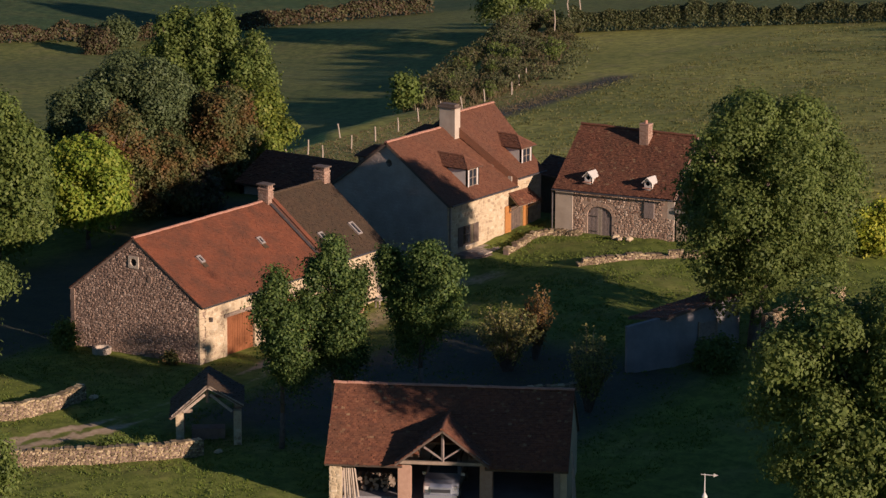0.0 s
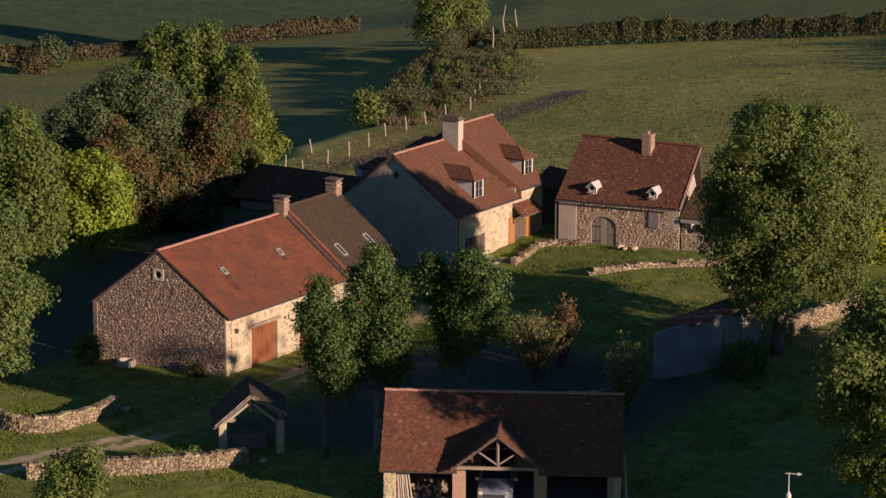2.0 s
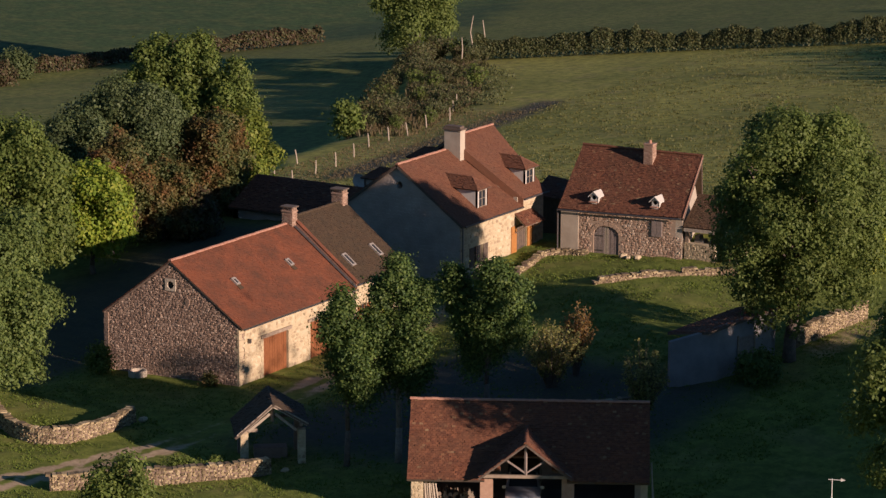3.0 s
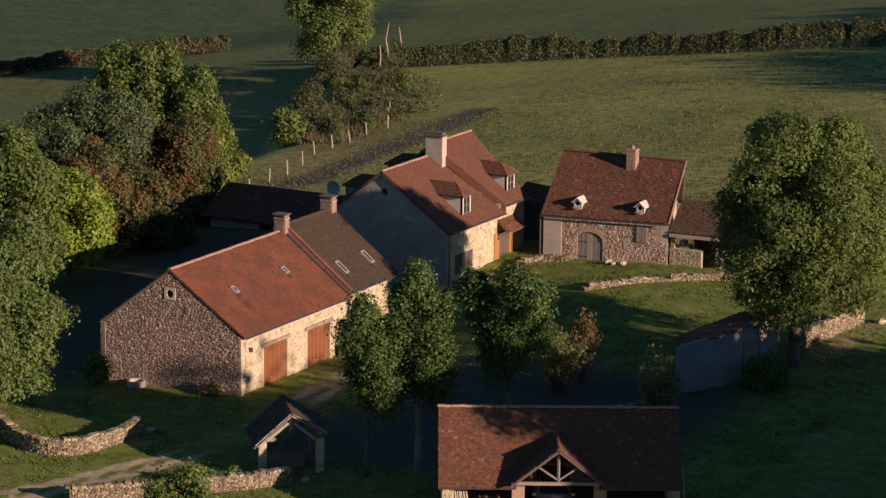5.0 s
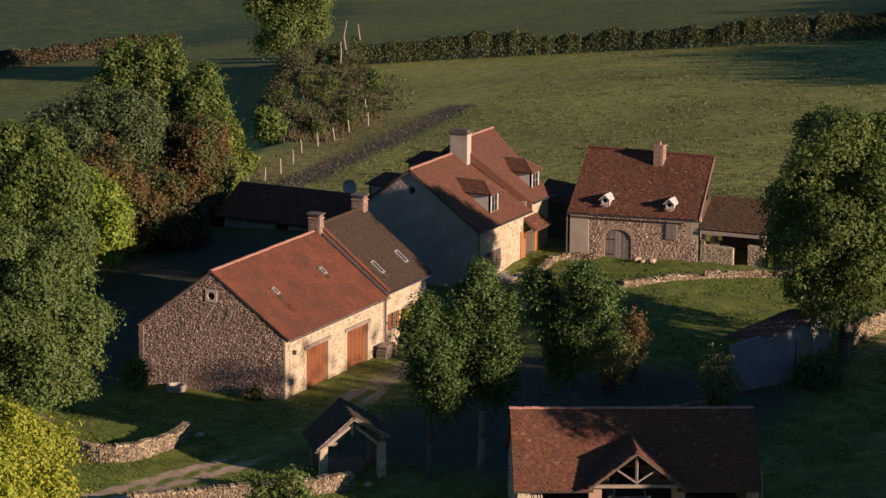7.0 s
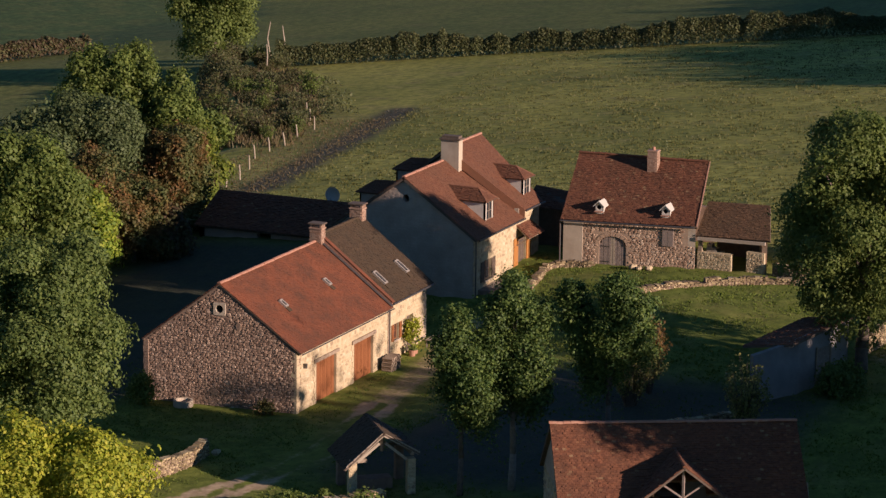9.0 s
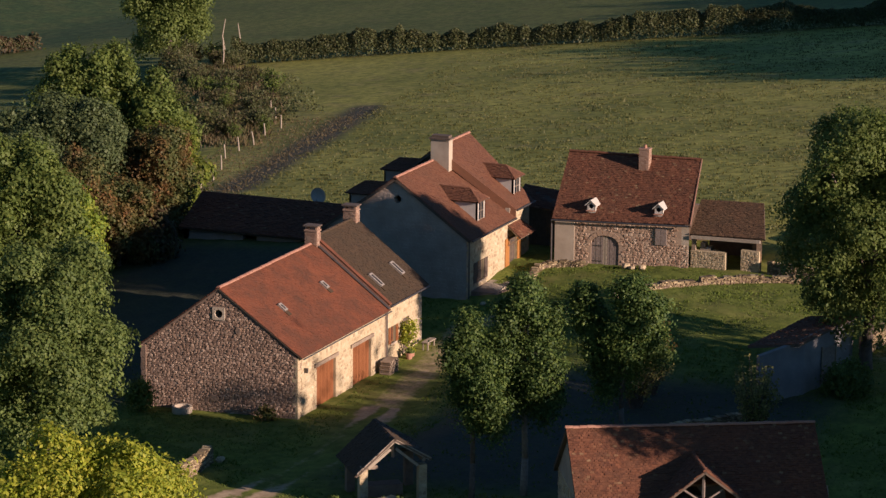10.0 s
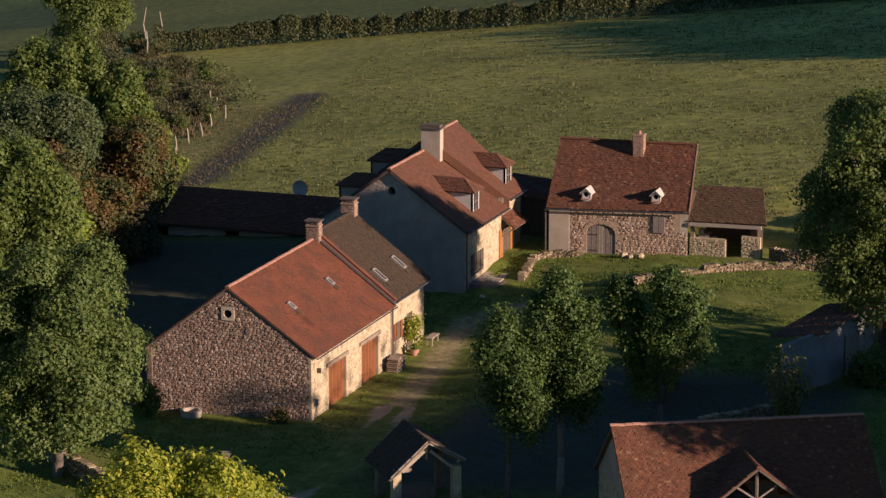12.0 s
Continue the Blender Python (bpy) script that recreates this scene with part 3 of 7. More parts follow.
def plank_door(parent, o, u, n, w, h, mat, leaves=2, label=""):
    """A boarded door in an opening: o its lower corner on the wall face, u along, n outward."""
    o, u, n = Vector(o), Vector(u).normalized(), Vector(n).normalized()
    up = Vector((0, 0, 1))
    door = part("door", Shape().box(o - n * 0.22, u * w, up * h, n * 0.06), mat, parent, label)
    count = max(int(w / 0.16), 4)
    pw = w / count
    for i in range(count):
        part("board", Shape().box(o + u * (i * pw + 0.008) - n * (0.16 - 0.004 * (i % 3)), u * (pw - 0.016), up * h, n * 0.035), mat, door)
    for k in range(leaves):
        x = w * (k + 0.06) / leaves
        for z in (0.18, 0.8):
            part("strap_hinge", Shape().box(o + u * x + up * h * z - n * 0.12, u * (w / leaves * 0.7), up * 0.06, n * 0.015), LEAD, door)
    return door


def window(parent, o, u, n, w, h, mat=None, shutters=None, depth=0.2, sill=True):
    """A casement window with a frame, bars, panes, and open shutters if asked."""
    o, u, n = Vector(o), Vector(u).normalized(), Vector(n).normalized()
    up = Vector((0, 0, 1))
    b = o - n * depth
    win = part("window", Shape().box(b - n * 0.3, u * w, up * h, n * 0.05), DARK, parent)
    fr = Shape()
    for x in (0, w / 2 - 0.03, w - 0.06):
        fr.box(b + u * x, u * 0.06, up * h, n * 0.05)
    for z in (0, h * 0.5 - 0.015, h - 0.06):
        fr.box(b + up * z + n * 0.002, u * w, up * (0.06 if z != h * 0.5 - 0.015 else 0.03), n * 0.046)
    part("window_frame", fr, mat or WHITE_PAINT, win)
    for x in (0.06, w / 2 + 0.03):
        pane = part("pane", Shape().box(b + u * x + up * 0.06 + n * 0.015, u * (w / 2 - 0.09), up * (h - 0.12), n * 0.008), GLASS, win)
    if sill:
        part("window_sill", Shape().box(o - u * 0.08 - up * 0.1 - n * 0.1, u * (w + 0.16), up * 0.1, n * 0.17), RENDER_PALE, win)
    if shutters:
        for x, s in ((-w / 2 - 0.02, 1), (w + 0.02, 1)):
            sh = part("shutter", Shape().box(o + u * x + n * 0.02, u * (w / 2), up * h, n * 0.04), shutters, win)
            for f in (0.2, 0.75):
                part("brace", Shape().box(o + u * (x + 0.03) + up * h * f + n * 0.06, u * (w / 2 - 0.06), up * 0.08, n * 0.02), shutters, sh)
    return win


def rect_mask(rects, top=None):
    """Stones stay out of the rectangles (x0, x1, y0, y1), and below top(x)."""
    def ok(x, y, hw, hh):
        for a, b, c, d in rects:
            if a - hw * 0.75 < x < b + hw * 0.75 and c - hh * 0.75 < y < d + hh * 0.75:
                return False
        return top is None or (y + hh * 0.7 < top(x - hw) and y + hh * 0.7 < top(x + hw))
    return ok


def skylight(parent, centre, along, upslope, w=0.62, h=1.0):
    c, a, b = Vector(centre), Vector(along).normalized(), Vector(upslope).normalized()
    n = a.cross(b)
    if n.z < 0:
        n = -n
    o = c - a * w / 2 - b * h / 2 + n * 0.02
    f = Shape()
    for p, e, g in ((o, a * w, b * 0.1), (o + b * (h - 0.1), a * w, b * 0.1), (o + b * 0.1, a * 0.1, b * (h - 0.2)), (o + a * (w - 0.1) + b * 0.1, a * 0.1, b * (h - 0.2))):
        f.box(p, e, g, n * 0.12)
    sk = part("skylight", f, PALE_METAL, parent)
    part("pane", Shape().box(o + a * 0.1 + b * 0.1 + n * 0.05, a * (w - 0.2), b * (h - 0.2), n * 0.02), GLASS, sk)
    part("apron", Shape().box(o - b * 0.35 + n * 0.012, a * w, b * 0.35, n * 0.03), TILE_BROWN, sk)


# ---------- barn with cottage (the long row) ----------
def barn():
    rng = np.random.RandomState(11)
    z0, ze, zr, W, L = -0.6, 3.28, 6.9, 9.4, 12.35
    th = thing("barn", (6, 4.7, z0), "long rubble stone barn with orange tile roof and red-brown doors", "barn")
    d1, d2 = (2.45, 5.1, -0.4, 2.15), (7.5, 10.15, -0.4, 2.1)
    front = part("front_wall", wall_run((0.5, 0.12), (L, 0.12), z0, ze, 0.55, (0, 1), [(a - 0.5, b - 0.5, c, d) for a, b, c, d in (d1, d2)]), MORTAR_CREAM, th, "cream pointed rubble stone")
    mask = rect_mask([(d1[0] - 0.1, d1[1] + 0.1, 0.2, d1[3] - z0 + 0.25), (d2[0] - 0.1, d2[1] + 0.1, 0.2, d2[3] - z0 + 0.25)])
    part("stonework", stones(Shape(), (0, 0.12, z0), (1, 0, 0), (0, 0, 1), (0, -1, 0), L, ze - z0, rng, (0.32, 0.21), 0.018, mask), STONE_CREAM, front, kind="stuff")
    for d in (d1, d2):
        part("lintel", Shape().box((d[0] - 0.3, 0.02, d[3]), (d[1] - d[0] + 0.6, 0, 0), (0, 0.3, 0), (0, 0, 0.2)), WOOD_OLD, front, "grey oak lintel")
        for x in (d[0] - 0.17, d[1] + 0.01):
            for k in range(7):
                ext = 0.05 if k % 2 else 0.2
                part("quoin", Shape().box((x - (ext if x < d[0] else 0), 0.09, d[2] + 0.1 + k * 0.34), (0.16 + ext, 0, 0), (0, 0.25, 0), (0, 0, 0.32)), STONE_CREAM, front)
        plank_door(th, (d[0], 0.12, d[2]), (1, 0, 0), (0, -1, 0), d[1] - d[0], d[3] - d[2], WOOD_DOOR, 0, "red-brown painted board door, shut")
    # gable towards the lane, with its round opening
    k = -0.085  # the gable stands a little askew
    f = -0.13  # the verge has hardly any overhang
    out = [(f + k * W, W, z0), (f, 0.12, z0), (f, 0.12, ze), (f + k * W / 2, W / 2, zr - 0.1), (f + k * W, W, ze)]
    oc = (f + k * 4.7, 4.7, 5.42)
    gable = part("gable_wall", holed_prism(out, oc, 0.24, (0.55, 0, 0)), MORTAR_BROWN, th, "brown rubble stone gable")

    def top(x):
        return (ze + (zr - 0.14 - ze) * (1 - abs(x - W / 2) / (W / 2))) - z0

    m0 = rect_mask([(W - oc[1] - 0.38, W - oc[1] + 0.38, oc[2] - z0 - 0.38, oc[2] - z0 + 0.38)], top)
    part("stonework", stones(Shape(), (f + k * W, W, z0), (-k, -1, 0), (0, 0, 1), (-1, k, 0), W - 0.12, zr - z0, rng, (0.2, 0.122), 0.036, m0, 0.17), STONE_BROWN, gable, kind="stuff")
    for y, z, w, h in ((3.55, 4.5, 0.34, 0.46), (5.0, 0.55, 0.6, 0.34)):
        big = Shape()
        pts = [(f + k * y - 0.01, y + w / 2 * math.cos(g) * (1 + 0.12 * math.sin(3 * g)), z + h / 2 * math.sin(g)) for g in (0.2, 0.9, 1.7, 2.5, 3.3, 4.1, 4.9, 5.7)]
        part("stone", big.prism(pts, (-0.06, 0, 0)), STONE_BROWN, gable)
    ring = Shape()
    for a in range(8):
        g0, g1 = math.pi * 2 * a / 8 + 0.02, math.pi * 2 * (a + 1) / 8 - 0.02
        pts = []
        for g, r in ((g0, 0.24), (g1, 0.24), (g1, 0.44), (g0, 0.44)):
            e = r if r < 0.3 else min(0.36 / max(abs(math.cos(g)), abs(math.sin(g))), 0.5)
            pts.append((oc[0] - 0.07 - 0.085 * e * math.cos(g), oc[1] + e * math.cos(g), oc[2] + e * math.sin(g)))
        ring.prism(pts, (0.1, 0, 0))
    part("round_window_surround", ring, RENDER_PALE, gable, "pale dressed stone surround")
    for i in range(11):
        e = 0.16 if i % 2 else 0.34
        part("quoin", Shape().box((f - 0.05, 0.06, z0 + 0.35 * i), (e + 0.15, 0, 0), (0, 0.5 - e, 0), (0, 0, 0.33)), STONE_CREAM, front)
        part("quoin", Shape().box((f + k * W - 0.05, W - 0.35, z0 + 0.35 * i), (0.4, 0, 0), (0, 0.36 - e * 0.2, 0), (0, 0, 0.33)), STONE_BROWN, gable)
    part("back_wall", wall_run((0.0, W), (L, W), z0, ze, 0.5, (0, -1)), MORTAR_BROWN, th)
    out2 = [(L, 0.12, z0), (L, W, z0), (L, W, ze), (L, W / 2, zr - 0.1), (L, 0.12, ze)]
    part("party_wall", Shape().prism(out2, (0.3, 0, 0)), MORTAR_BROWN, th)
    s1 = roof_slope(th, "roof", (-0.2, -0.22, 3.28), (L, -0.22, 3.28), (-0.62, 4.7, zr), (L, 4.7, zr), TILE_ORANGE, rng, jitter=0.006, deck=0.05)
    roof_slope(th, "roof", (L, W + 0.05, 3.28), (-1.02, W + 0.05, 3.28), (L, 4.7, zr), (-0.62, 4.7, zr), TILE_ORANGE, rng, gauge=0.2, wide=0.3, deck=0.05)
    ridge_tiles((-0.62, 4.7, zr + 0.02), (11.7, 4.7, zr + 0.02), s1, RIDGE_CLAY)
    up = Vector((0, 4.92, zr - 3.28)).normalized()
    for x, f in ((2.83, 0.535), (8.7, 0.545)):
        skylight(s1, Vector((x, -0.22, 3.28)) + up * f * 6.1, (1, 0, 0), up, 0.38, 0.56)
    gut = part("gutter", Shape().tube((-0.1, -0.27, 3.2), (L, -0.27, 3.2), 0.04), LEAD, th)
    part("downpipe", Shape().tube((12.25, -0.02, 3.2), (12.25, -0.02, 0.2), 0.045), LEAD, gut)
    part("wall_lamp", Shape().box((0.75, -0.1, 2.2), (0.14, 0, 0), (0, 0.2, 0), (0, 0, 0.26)), LEAD, th)
    chimney(th, 12.2, 4.75, 5.9, 7.6, 0.55, 0.8, BRICK)


def cottage():
    rng = np.random.RandomState(12)
    z0, ze, zr, W = -0.6, 3.55, 7.2, 9.4
    x0, x1 = 12.4, 18.2
    th = thing("cottage", (15, 4.7, z0), "low stone cottage under a mossy brown clay tile roof", "house")
    w1 = (13.4 - x0, 14.1 - x0, 0.95, 1.95)
    dr = (15.3 - x0, 16.25 - x0, -0.1, 2.05)
    front = part("front_wall", wall_run((x0, 0.25), (x1 - 0.5, 0.25), z0, ze, 0.55, (0, 1), [w1, dr]), MORTAR_CREAM, th, "cream pointed rubble stone")
    mask = rect_mask([(w1[0] - 0.12, w1[1] + 0.12, w1[2] - z0 - 0.1, w1[3] - z0 + 0.15), (dr[0] - 0.1, dr[1] + 0.1, 0.2, dr[3] - z0 + 0.2)])
    part("stonework", stones(Shape(), (x0, 0.25, z0), (1, 0, 0), (0, 0, 1), (0, -1, 0), x1 - x0, ze - z0, rng, (0.32, 0.21), 0.018, mask), STONE_CREAM, front, kind="stuff")
    window(th, (x0 + w1[0], 0.25, w1[2]), (1, 0, 0), (0, -1, 0), w1[1] - w1[0], w1[3] - w1[2], WOOD_DOOR, WOOD_DOOR)
    plank_door(th, (x0 + dr[0], 0.25, dr[2]), (1, 0, 0), (0, -1, 0), dr[1] - dr[0], dr[3] - dr[2], WOOD_DARK, 1, "dark board door")
    out = [(x1, 0.25, z0), (x1, W, z0), (x1, W, ze), (x1, W / 2, zr - 0.1), (x1, 0.25, ze)]
    part("gable_wall", Shape().prism(out, (-0.5, 0, 0)), RENDER_GREY, th)
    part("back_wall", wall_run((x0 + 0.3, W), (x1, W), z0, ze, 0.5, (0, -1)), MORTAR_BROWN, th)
    s1 = roof_slope(th, "roof", (12.38, -0.12, 3.5), (x1 + 0.25, -0.12, 3.5), (12.38, 4.75, zr), (x1 + 0.25, 4.75, zr), TILE_BROWN, rng, jitter=0.01)
    roof_slope(th, "roof", (x1 + 0.25, W + 0.25, 3.5), (12.38, W + 0.25, 3.5), (x1 + 0.25, 4.75, zr), (12.38, 4.75, zr), TILE_BROWN, rng, gauge=0.2, wide=0.3)
    ridge_tiles((12.6, 4.75, zr + 0.02), (17.8, 4.75, zr + 0.02), s1, TILE_BROWN)
    part("verge_flashing", Shape().prism([(12.36, -0.14, 3.52), (12.36, 4.7, 7.18), (12.36, 4.7, 6.9), (12.36, -0.14, 3.24)], (-0.05, 0, 0)), RIDGE_CLAY, s1, "pale mortar fillet")
    part("verge_tiles", Shape().prism([(12.3, -0.16, 3.56), (12.62, -0.16, 3.56), (12.62, 4.7, 7.24), (12.3, 4.7, 7.24)], (0, 0, 0.06)), TILE_ORANGE, s1, "orange clay verge strip")
    part("lead_valley", Shape().prism([(12.05, -0.2, 3.36), (12.34, -0.2, 3.36), (12.34, 4.6, 6.9), (12.05, 4.6, 6.9)], (0, 0, 0.05)), LEAD, s1, "dark zinc valley beside the barn roof")
    up = Vector((0, 4.87, zr - 3.5)).normalized()
    for x, f in ((13.65, 0.3), (16.9, 0.31)):
        skylight(s1, Vector((x, -0.12, 3.5)) + up * f * 6.08, (1, 0, 0), up, 0.45, 1.05)
    part("gutter", Shape().tube((12.4, -0.2, 3.44), (x1 + 0.2, -0.2, 3.44), 0.06), LEAD, th)
    chimney(th, 18.1, 4.85, 6.2, 7.7, 0.6, 0.85, BRICK)


# ---------- the house with two levels ----------
def dormer(parent, x, front_y, zb, zt, w, ridge_y, slope, sign, mat):
    """A hipped dormer on a roof slope. sign -1 faces -y, 1 faces +y."""
    d = sign
    rng = np.random.RandomState(int(x * 7) % 97 + (0 if sign < 0 else 50))
    hw = w / 2
    f = Vector((x, front_y, 0))
    s = Shape()
    back = abs(ridge_y - front_y) * 0.62
    for k in (-1, 1):
        s.box((x + k * hw - (0.1 if k > 0 else 0), front_y, zb), (0.1, 0, 0), (0, -d * back, 0), (0, 0, zt - zb))
    s.box((x - hw, front_y, zb), (0.22, 0, 0), (0, -d * 0.12, 0), (0, 0, zt - zb))
    s.box((x + hw - 0.22, front_y, zb), (0.22, 0, 0), (0, -d * 0.12, 0), (0, 0, zt - zb))
    s.box((x - hw, front_y, zt - 0.16), (w, 0, 0), (0, -d * 0.12, 0), (0, 0, 0.16))
    body = part("dormer", s, WHITE_PAINT if sign < 0 else RENDER_GREY, parent, "pale plastered dormer" if sign < 0 else "grey plastered dormer")
    window(body, (x - hw + 0.22, front_y, zb + 0.02), (1, 0, 0), (0, d, 0), w - 0.44, zt - zb - 0.18, WOOD_OLD, depth=0.06, sill=False)
    o = 0.2
    zp = zt + 0.62
    a, b = Vector((x - hw - o, front_y + d * o, zt - 0.05)), Vector((x + hw + o, front_y + d * o, zt - 0.05))
    tip = Vector((x, front_y - d * 0.75, zp))
    end = Vector((x, front_y - d * (back + 0.7), zp + 0.05))
    al, bl = Vector((x - hw - o, front_y - d * back, zt - 0.05)), Vector((x + hw + o, front_y - d * back, zt - 0.05))
    for q in ((al, a, end, tip), (b, bl, tip, end)):
        t = part("dormer_roof", roof_deck(*q, thick=0.08), WOOD_DARK, body)
        part("roof_tiles", tiles(*q, rng, wide=0.19, gauge=0.14), mat, t, kind="stuff")
    hip = part("dormer_roof", roof_deck(a, b, tip - Vector((0.03, 0, 0)), tip + Vector((0.03, 0, 0)), thick=0.08), WOOD_DARK, body)
    part("roof_tiles", tiles(a, b, tip - Vector((0.03, 0, 0)), tip + Vector((0.03, 0, 0)), rng), mat, hip, kind="stuff")
    ridge_tiles(tip, end, body, mat, 0.36, 0.1)
    ridge_tiles(a, tip, body, mat, 0.36, 0.07)
    ridge_tiles(b, tip, body, mat, 0.36, 0.07)


def farmhouse():
    rng = np.random.RandomState(13)
    z0, ze1, zr1, ze2, zr2 = 0.2, 4.85, 8.4, 5.35, 9.15
    xa, xm, xb = 25.4, 32.6, 36.4
    yf, yb, yr = 0.25, 9.75, 5.0
    th = thing("farmhouse", (31, 5, z0), "two-part stone farmhouse with red-brown clay tile roof and dormers", "house")
    wn = (27.2 - xa, 28.35 - xa, 1.75, 3.05)
    dn = (32.75 - xa, 34.15 - xa, 1.45, 3.5)
    front = part("front_wall", wall_run((xa + 0.55, yf), (xb - 0.5, yf), z0, ze1 + 0.1, 0.55, (0, 1), [(a - 0.55, b - 0.55, c, d) for a, b, c, d in (wn, dn)]), MORTAR_CREAM, th, "cream pointed rubble stone")
    mask = rect_mask([(wn[0] - 0.1, wn[1] + 0.1, wn[2] - z0 - 0.1, wn[3] - z0 + 0.2), (dn[0] - 0.1, dn[1] + 0.1, 0, dn[3] - z0 + 0.2)])
    part("stonework", stones(Shape(), (xa, yf, z0), (1, 0, 0), (0, 0, 1), (0, -1, 0), xb - xa, ze1 - z0, rng, (0.34, 0.22), 0.02, mask), STONE_CREAM, front, kind="stuff")
    up = part("upper_wall", wall_run((xm + 0.25, yf), (xb - 0.5, yf), ze1 + 0.1, ze2 + 0.05, 0.55, (0, 1)), RENDER_PALE, th)
    window(th, (xa + wn[0], yf, wn[2]), (1, 0, 0), (0, -1, 0), wn[1] - wn[0], wn[3] - wn[2], WOOD_DARK, WOOD_DARK)
    plank_door(th, (xa + dn[0], yf, dn[2]), (1, 0, 0), (0, -1, 0), dn[1] - dn[0], dn[3] - dn[2], WOOD_DARK, 2, "dark glazed door")
    for x in (dn[0] - 0.72, dn[1] + 0.02):
        sh = part("shutter", Shape().box((xa + x, yf - 0.07, dn[2]), (0.7, 0, 0), (0, 0.05, 0), (0, 0, dn[3] - dn[2])), WOOD_ORANGE, th, "orange varnished oak shutter, open")
        for z in (0.3, 1.5):
            part("brace", Shape().box((xa + x + 0.05, yf - 0.1, dn[2] + z), (0.6, 0, 0), (0, 0.03, 0), (0, 0, 0.1)), WOOD_ORANGE, sh)
    # canopy over the door
    ca, cb = Vector((32.3, -0.75, 3.62)), Vector((35.0, -0.75, 3.62))
    ra, rb = Vector((32.5, yf, 4.35)), Vector((34.8, yf, 4.35))
    can = part("door_canopy", roof_deck(ca, cb, ra, rb, thick=0.08), WOOD_OLD, th, "small tiled door canopy")
    part("roof_tiles", tiles(ca, cb, ra, rb, rng, jitter=0.02), TILE_OLD, can, kind="stuff")
    for x in (32.5, 34.75):
        part("bracket", Shape().beam((x, yf, 2.95), (x, -0.6, 3.58), 0.09), WOOD_OLD, can)
    # gable with its round opening
    oc = (xa, 4.9, 7.0)
    out = [(xa, yb, z0), (xa, yf, z0), (xa, yf, ze1), (xa, yr, zr1 - 0.1), (xa, yb, ze1)]
    gable = part("gable_wall", holed_prism(out, oc, 0.25, (0.55, 0, 0)), RENDER_GREY, th, "grey lime-washed gable")

    def top(x):
        return ze1 + (zr1 - 0.12 - ze1) * (1 - abs(x - (yb - yr)) / ((yb - yf) / 2)) - z0

    mg = rect_mask([(yb - oc[1] - 0.36, yb - oc[1] + 0.36, oc[2] - z0 - 0.36, oc[2] - z0 + 0.36)], top)
    part("stonework", stones(Shape(), (xa, yb, z0), (0, -1, 0), (0, 0, 1), (-1, 0, 0), yb - yf, zr1 - z0, rng, (0.34, 0.22), 0.012, mg), RENDER_GREY, gable, kind="stuff")
    part("back_wall", wall_run((xa + 0.55, yb), (xb - 0.5, yb), z0, ze1, 0.5, (0, -1)), RENDER_GREY, th)
    out2 = [(xb, yf, z0), (xb, yb, z0), (xb, yb, ze2), (xb, yr, zr2 - 0.1), (xb, yf, ze2)]
    part("gable_wall", Shape().prism(out2, (-0.5, 0, 0)), RENDER_PALE, th)
    out3 = [(xm, yf, ze1), (xm, yb, ze1), (xm, yr, zr2 - 0.12)]
    part("step_wall", Shape().prism(out3, (0.25, 0, 0)), RENDER_PALE, th)
    a = roof_slope(th, "roof", (xa - 0.2, -0.1, 4.8), (33.1, -0.1, 4.8), (xa - 0.2, yr, zr1), (32.0, yr, zr1), TILE_RED, rng, jitter=0.007)
    roof_slope(th, "roof", (32.3, yb + 0.3, 4.8), (xa - 0.2, yb + 0.3, 4.8), (32.3, yr, zr1), (xa - 0.2, yr, zr1), TILE_RED, rng, gauge=0.2, wide=0.3)
    b = roof_slope(th, "roof", (33.1, -0.1, 5.3), (xb - 0.1, -0.1, 5.3), (31.9, yr, zr2), (xb + 1.2, yr, zr2), TILE_RED, rng, jitter=0.007)
    roof_slope(th, "roof", (xb + 0.4, yb + 0.3, 5.3), (32.0, yb + 0.3, 5.3), (xb + 1.2, yr, zr2), (31.9, yr, zr2), TILE_RED, rng, gauge=0.2, wide=0.3)
    ridge_tiles((xa - 0.2, yr, zr1 + 0.02), (31.3, yr, zr1 + 0.02), a, RIDGE_CLAY)
    ridge_tiles((32.5, yr, zr2 + 0.02), (xb + 1.2, yr, zr2 + 0.02), b, RIDGE_CLAY)
    part("verge_flashing", Shape().prism([(33.05, -0.12, 5.32), (31.9, yr, zr2 + 0.02), (31.9, yr, zr2 - 0.6), (33.05, -0.12, 4.78)], (-0.05, 0, 0)), TILE_RED, b)
    gut = part("gutter", Shape().tube((xa, -0.18, 4.74), (33.0, -0.18, 4.74), 0.06), LEAD, th)
    part("downpipe", Shape().tube((xa + 0.12, 0.1, 4.7), (xa + 0.12, 0.1, 0.6), 0.05), LEAD, gut)
    part("gutter", Shape().tube((33.1, -0.18, 5.24), (xb, -0.18, 5.24), 0.06), LEAD, th)
    chimney(th, 31.9, 4.6, 7.4, 9.65, 0.62, 1.25, RENDER_PALE, "dark")
    dormer(th, 29.0, 0.7, 5.35, 6.7, 1.35, yr, 0, -1, TILE_RED)
    dormer(th, 35.3, 0.7, 5.85, 7.05, 1.35, yr, 0, -1, TILE_RED)
    dormer(th, 28.9, 9.4, 5.35, 6.6, 1.5, yr, 0, 1, TILE_RED)
    dormer(th, 35.0, 9.6, 5.85, 7.0, 1.5, yr, 0, 1, TILE_RED)


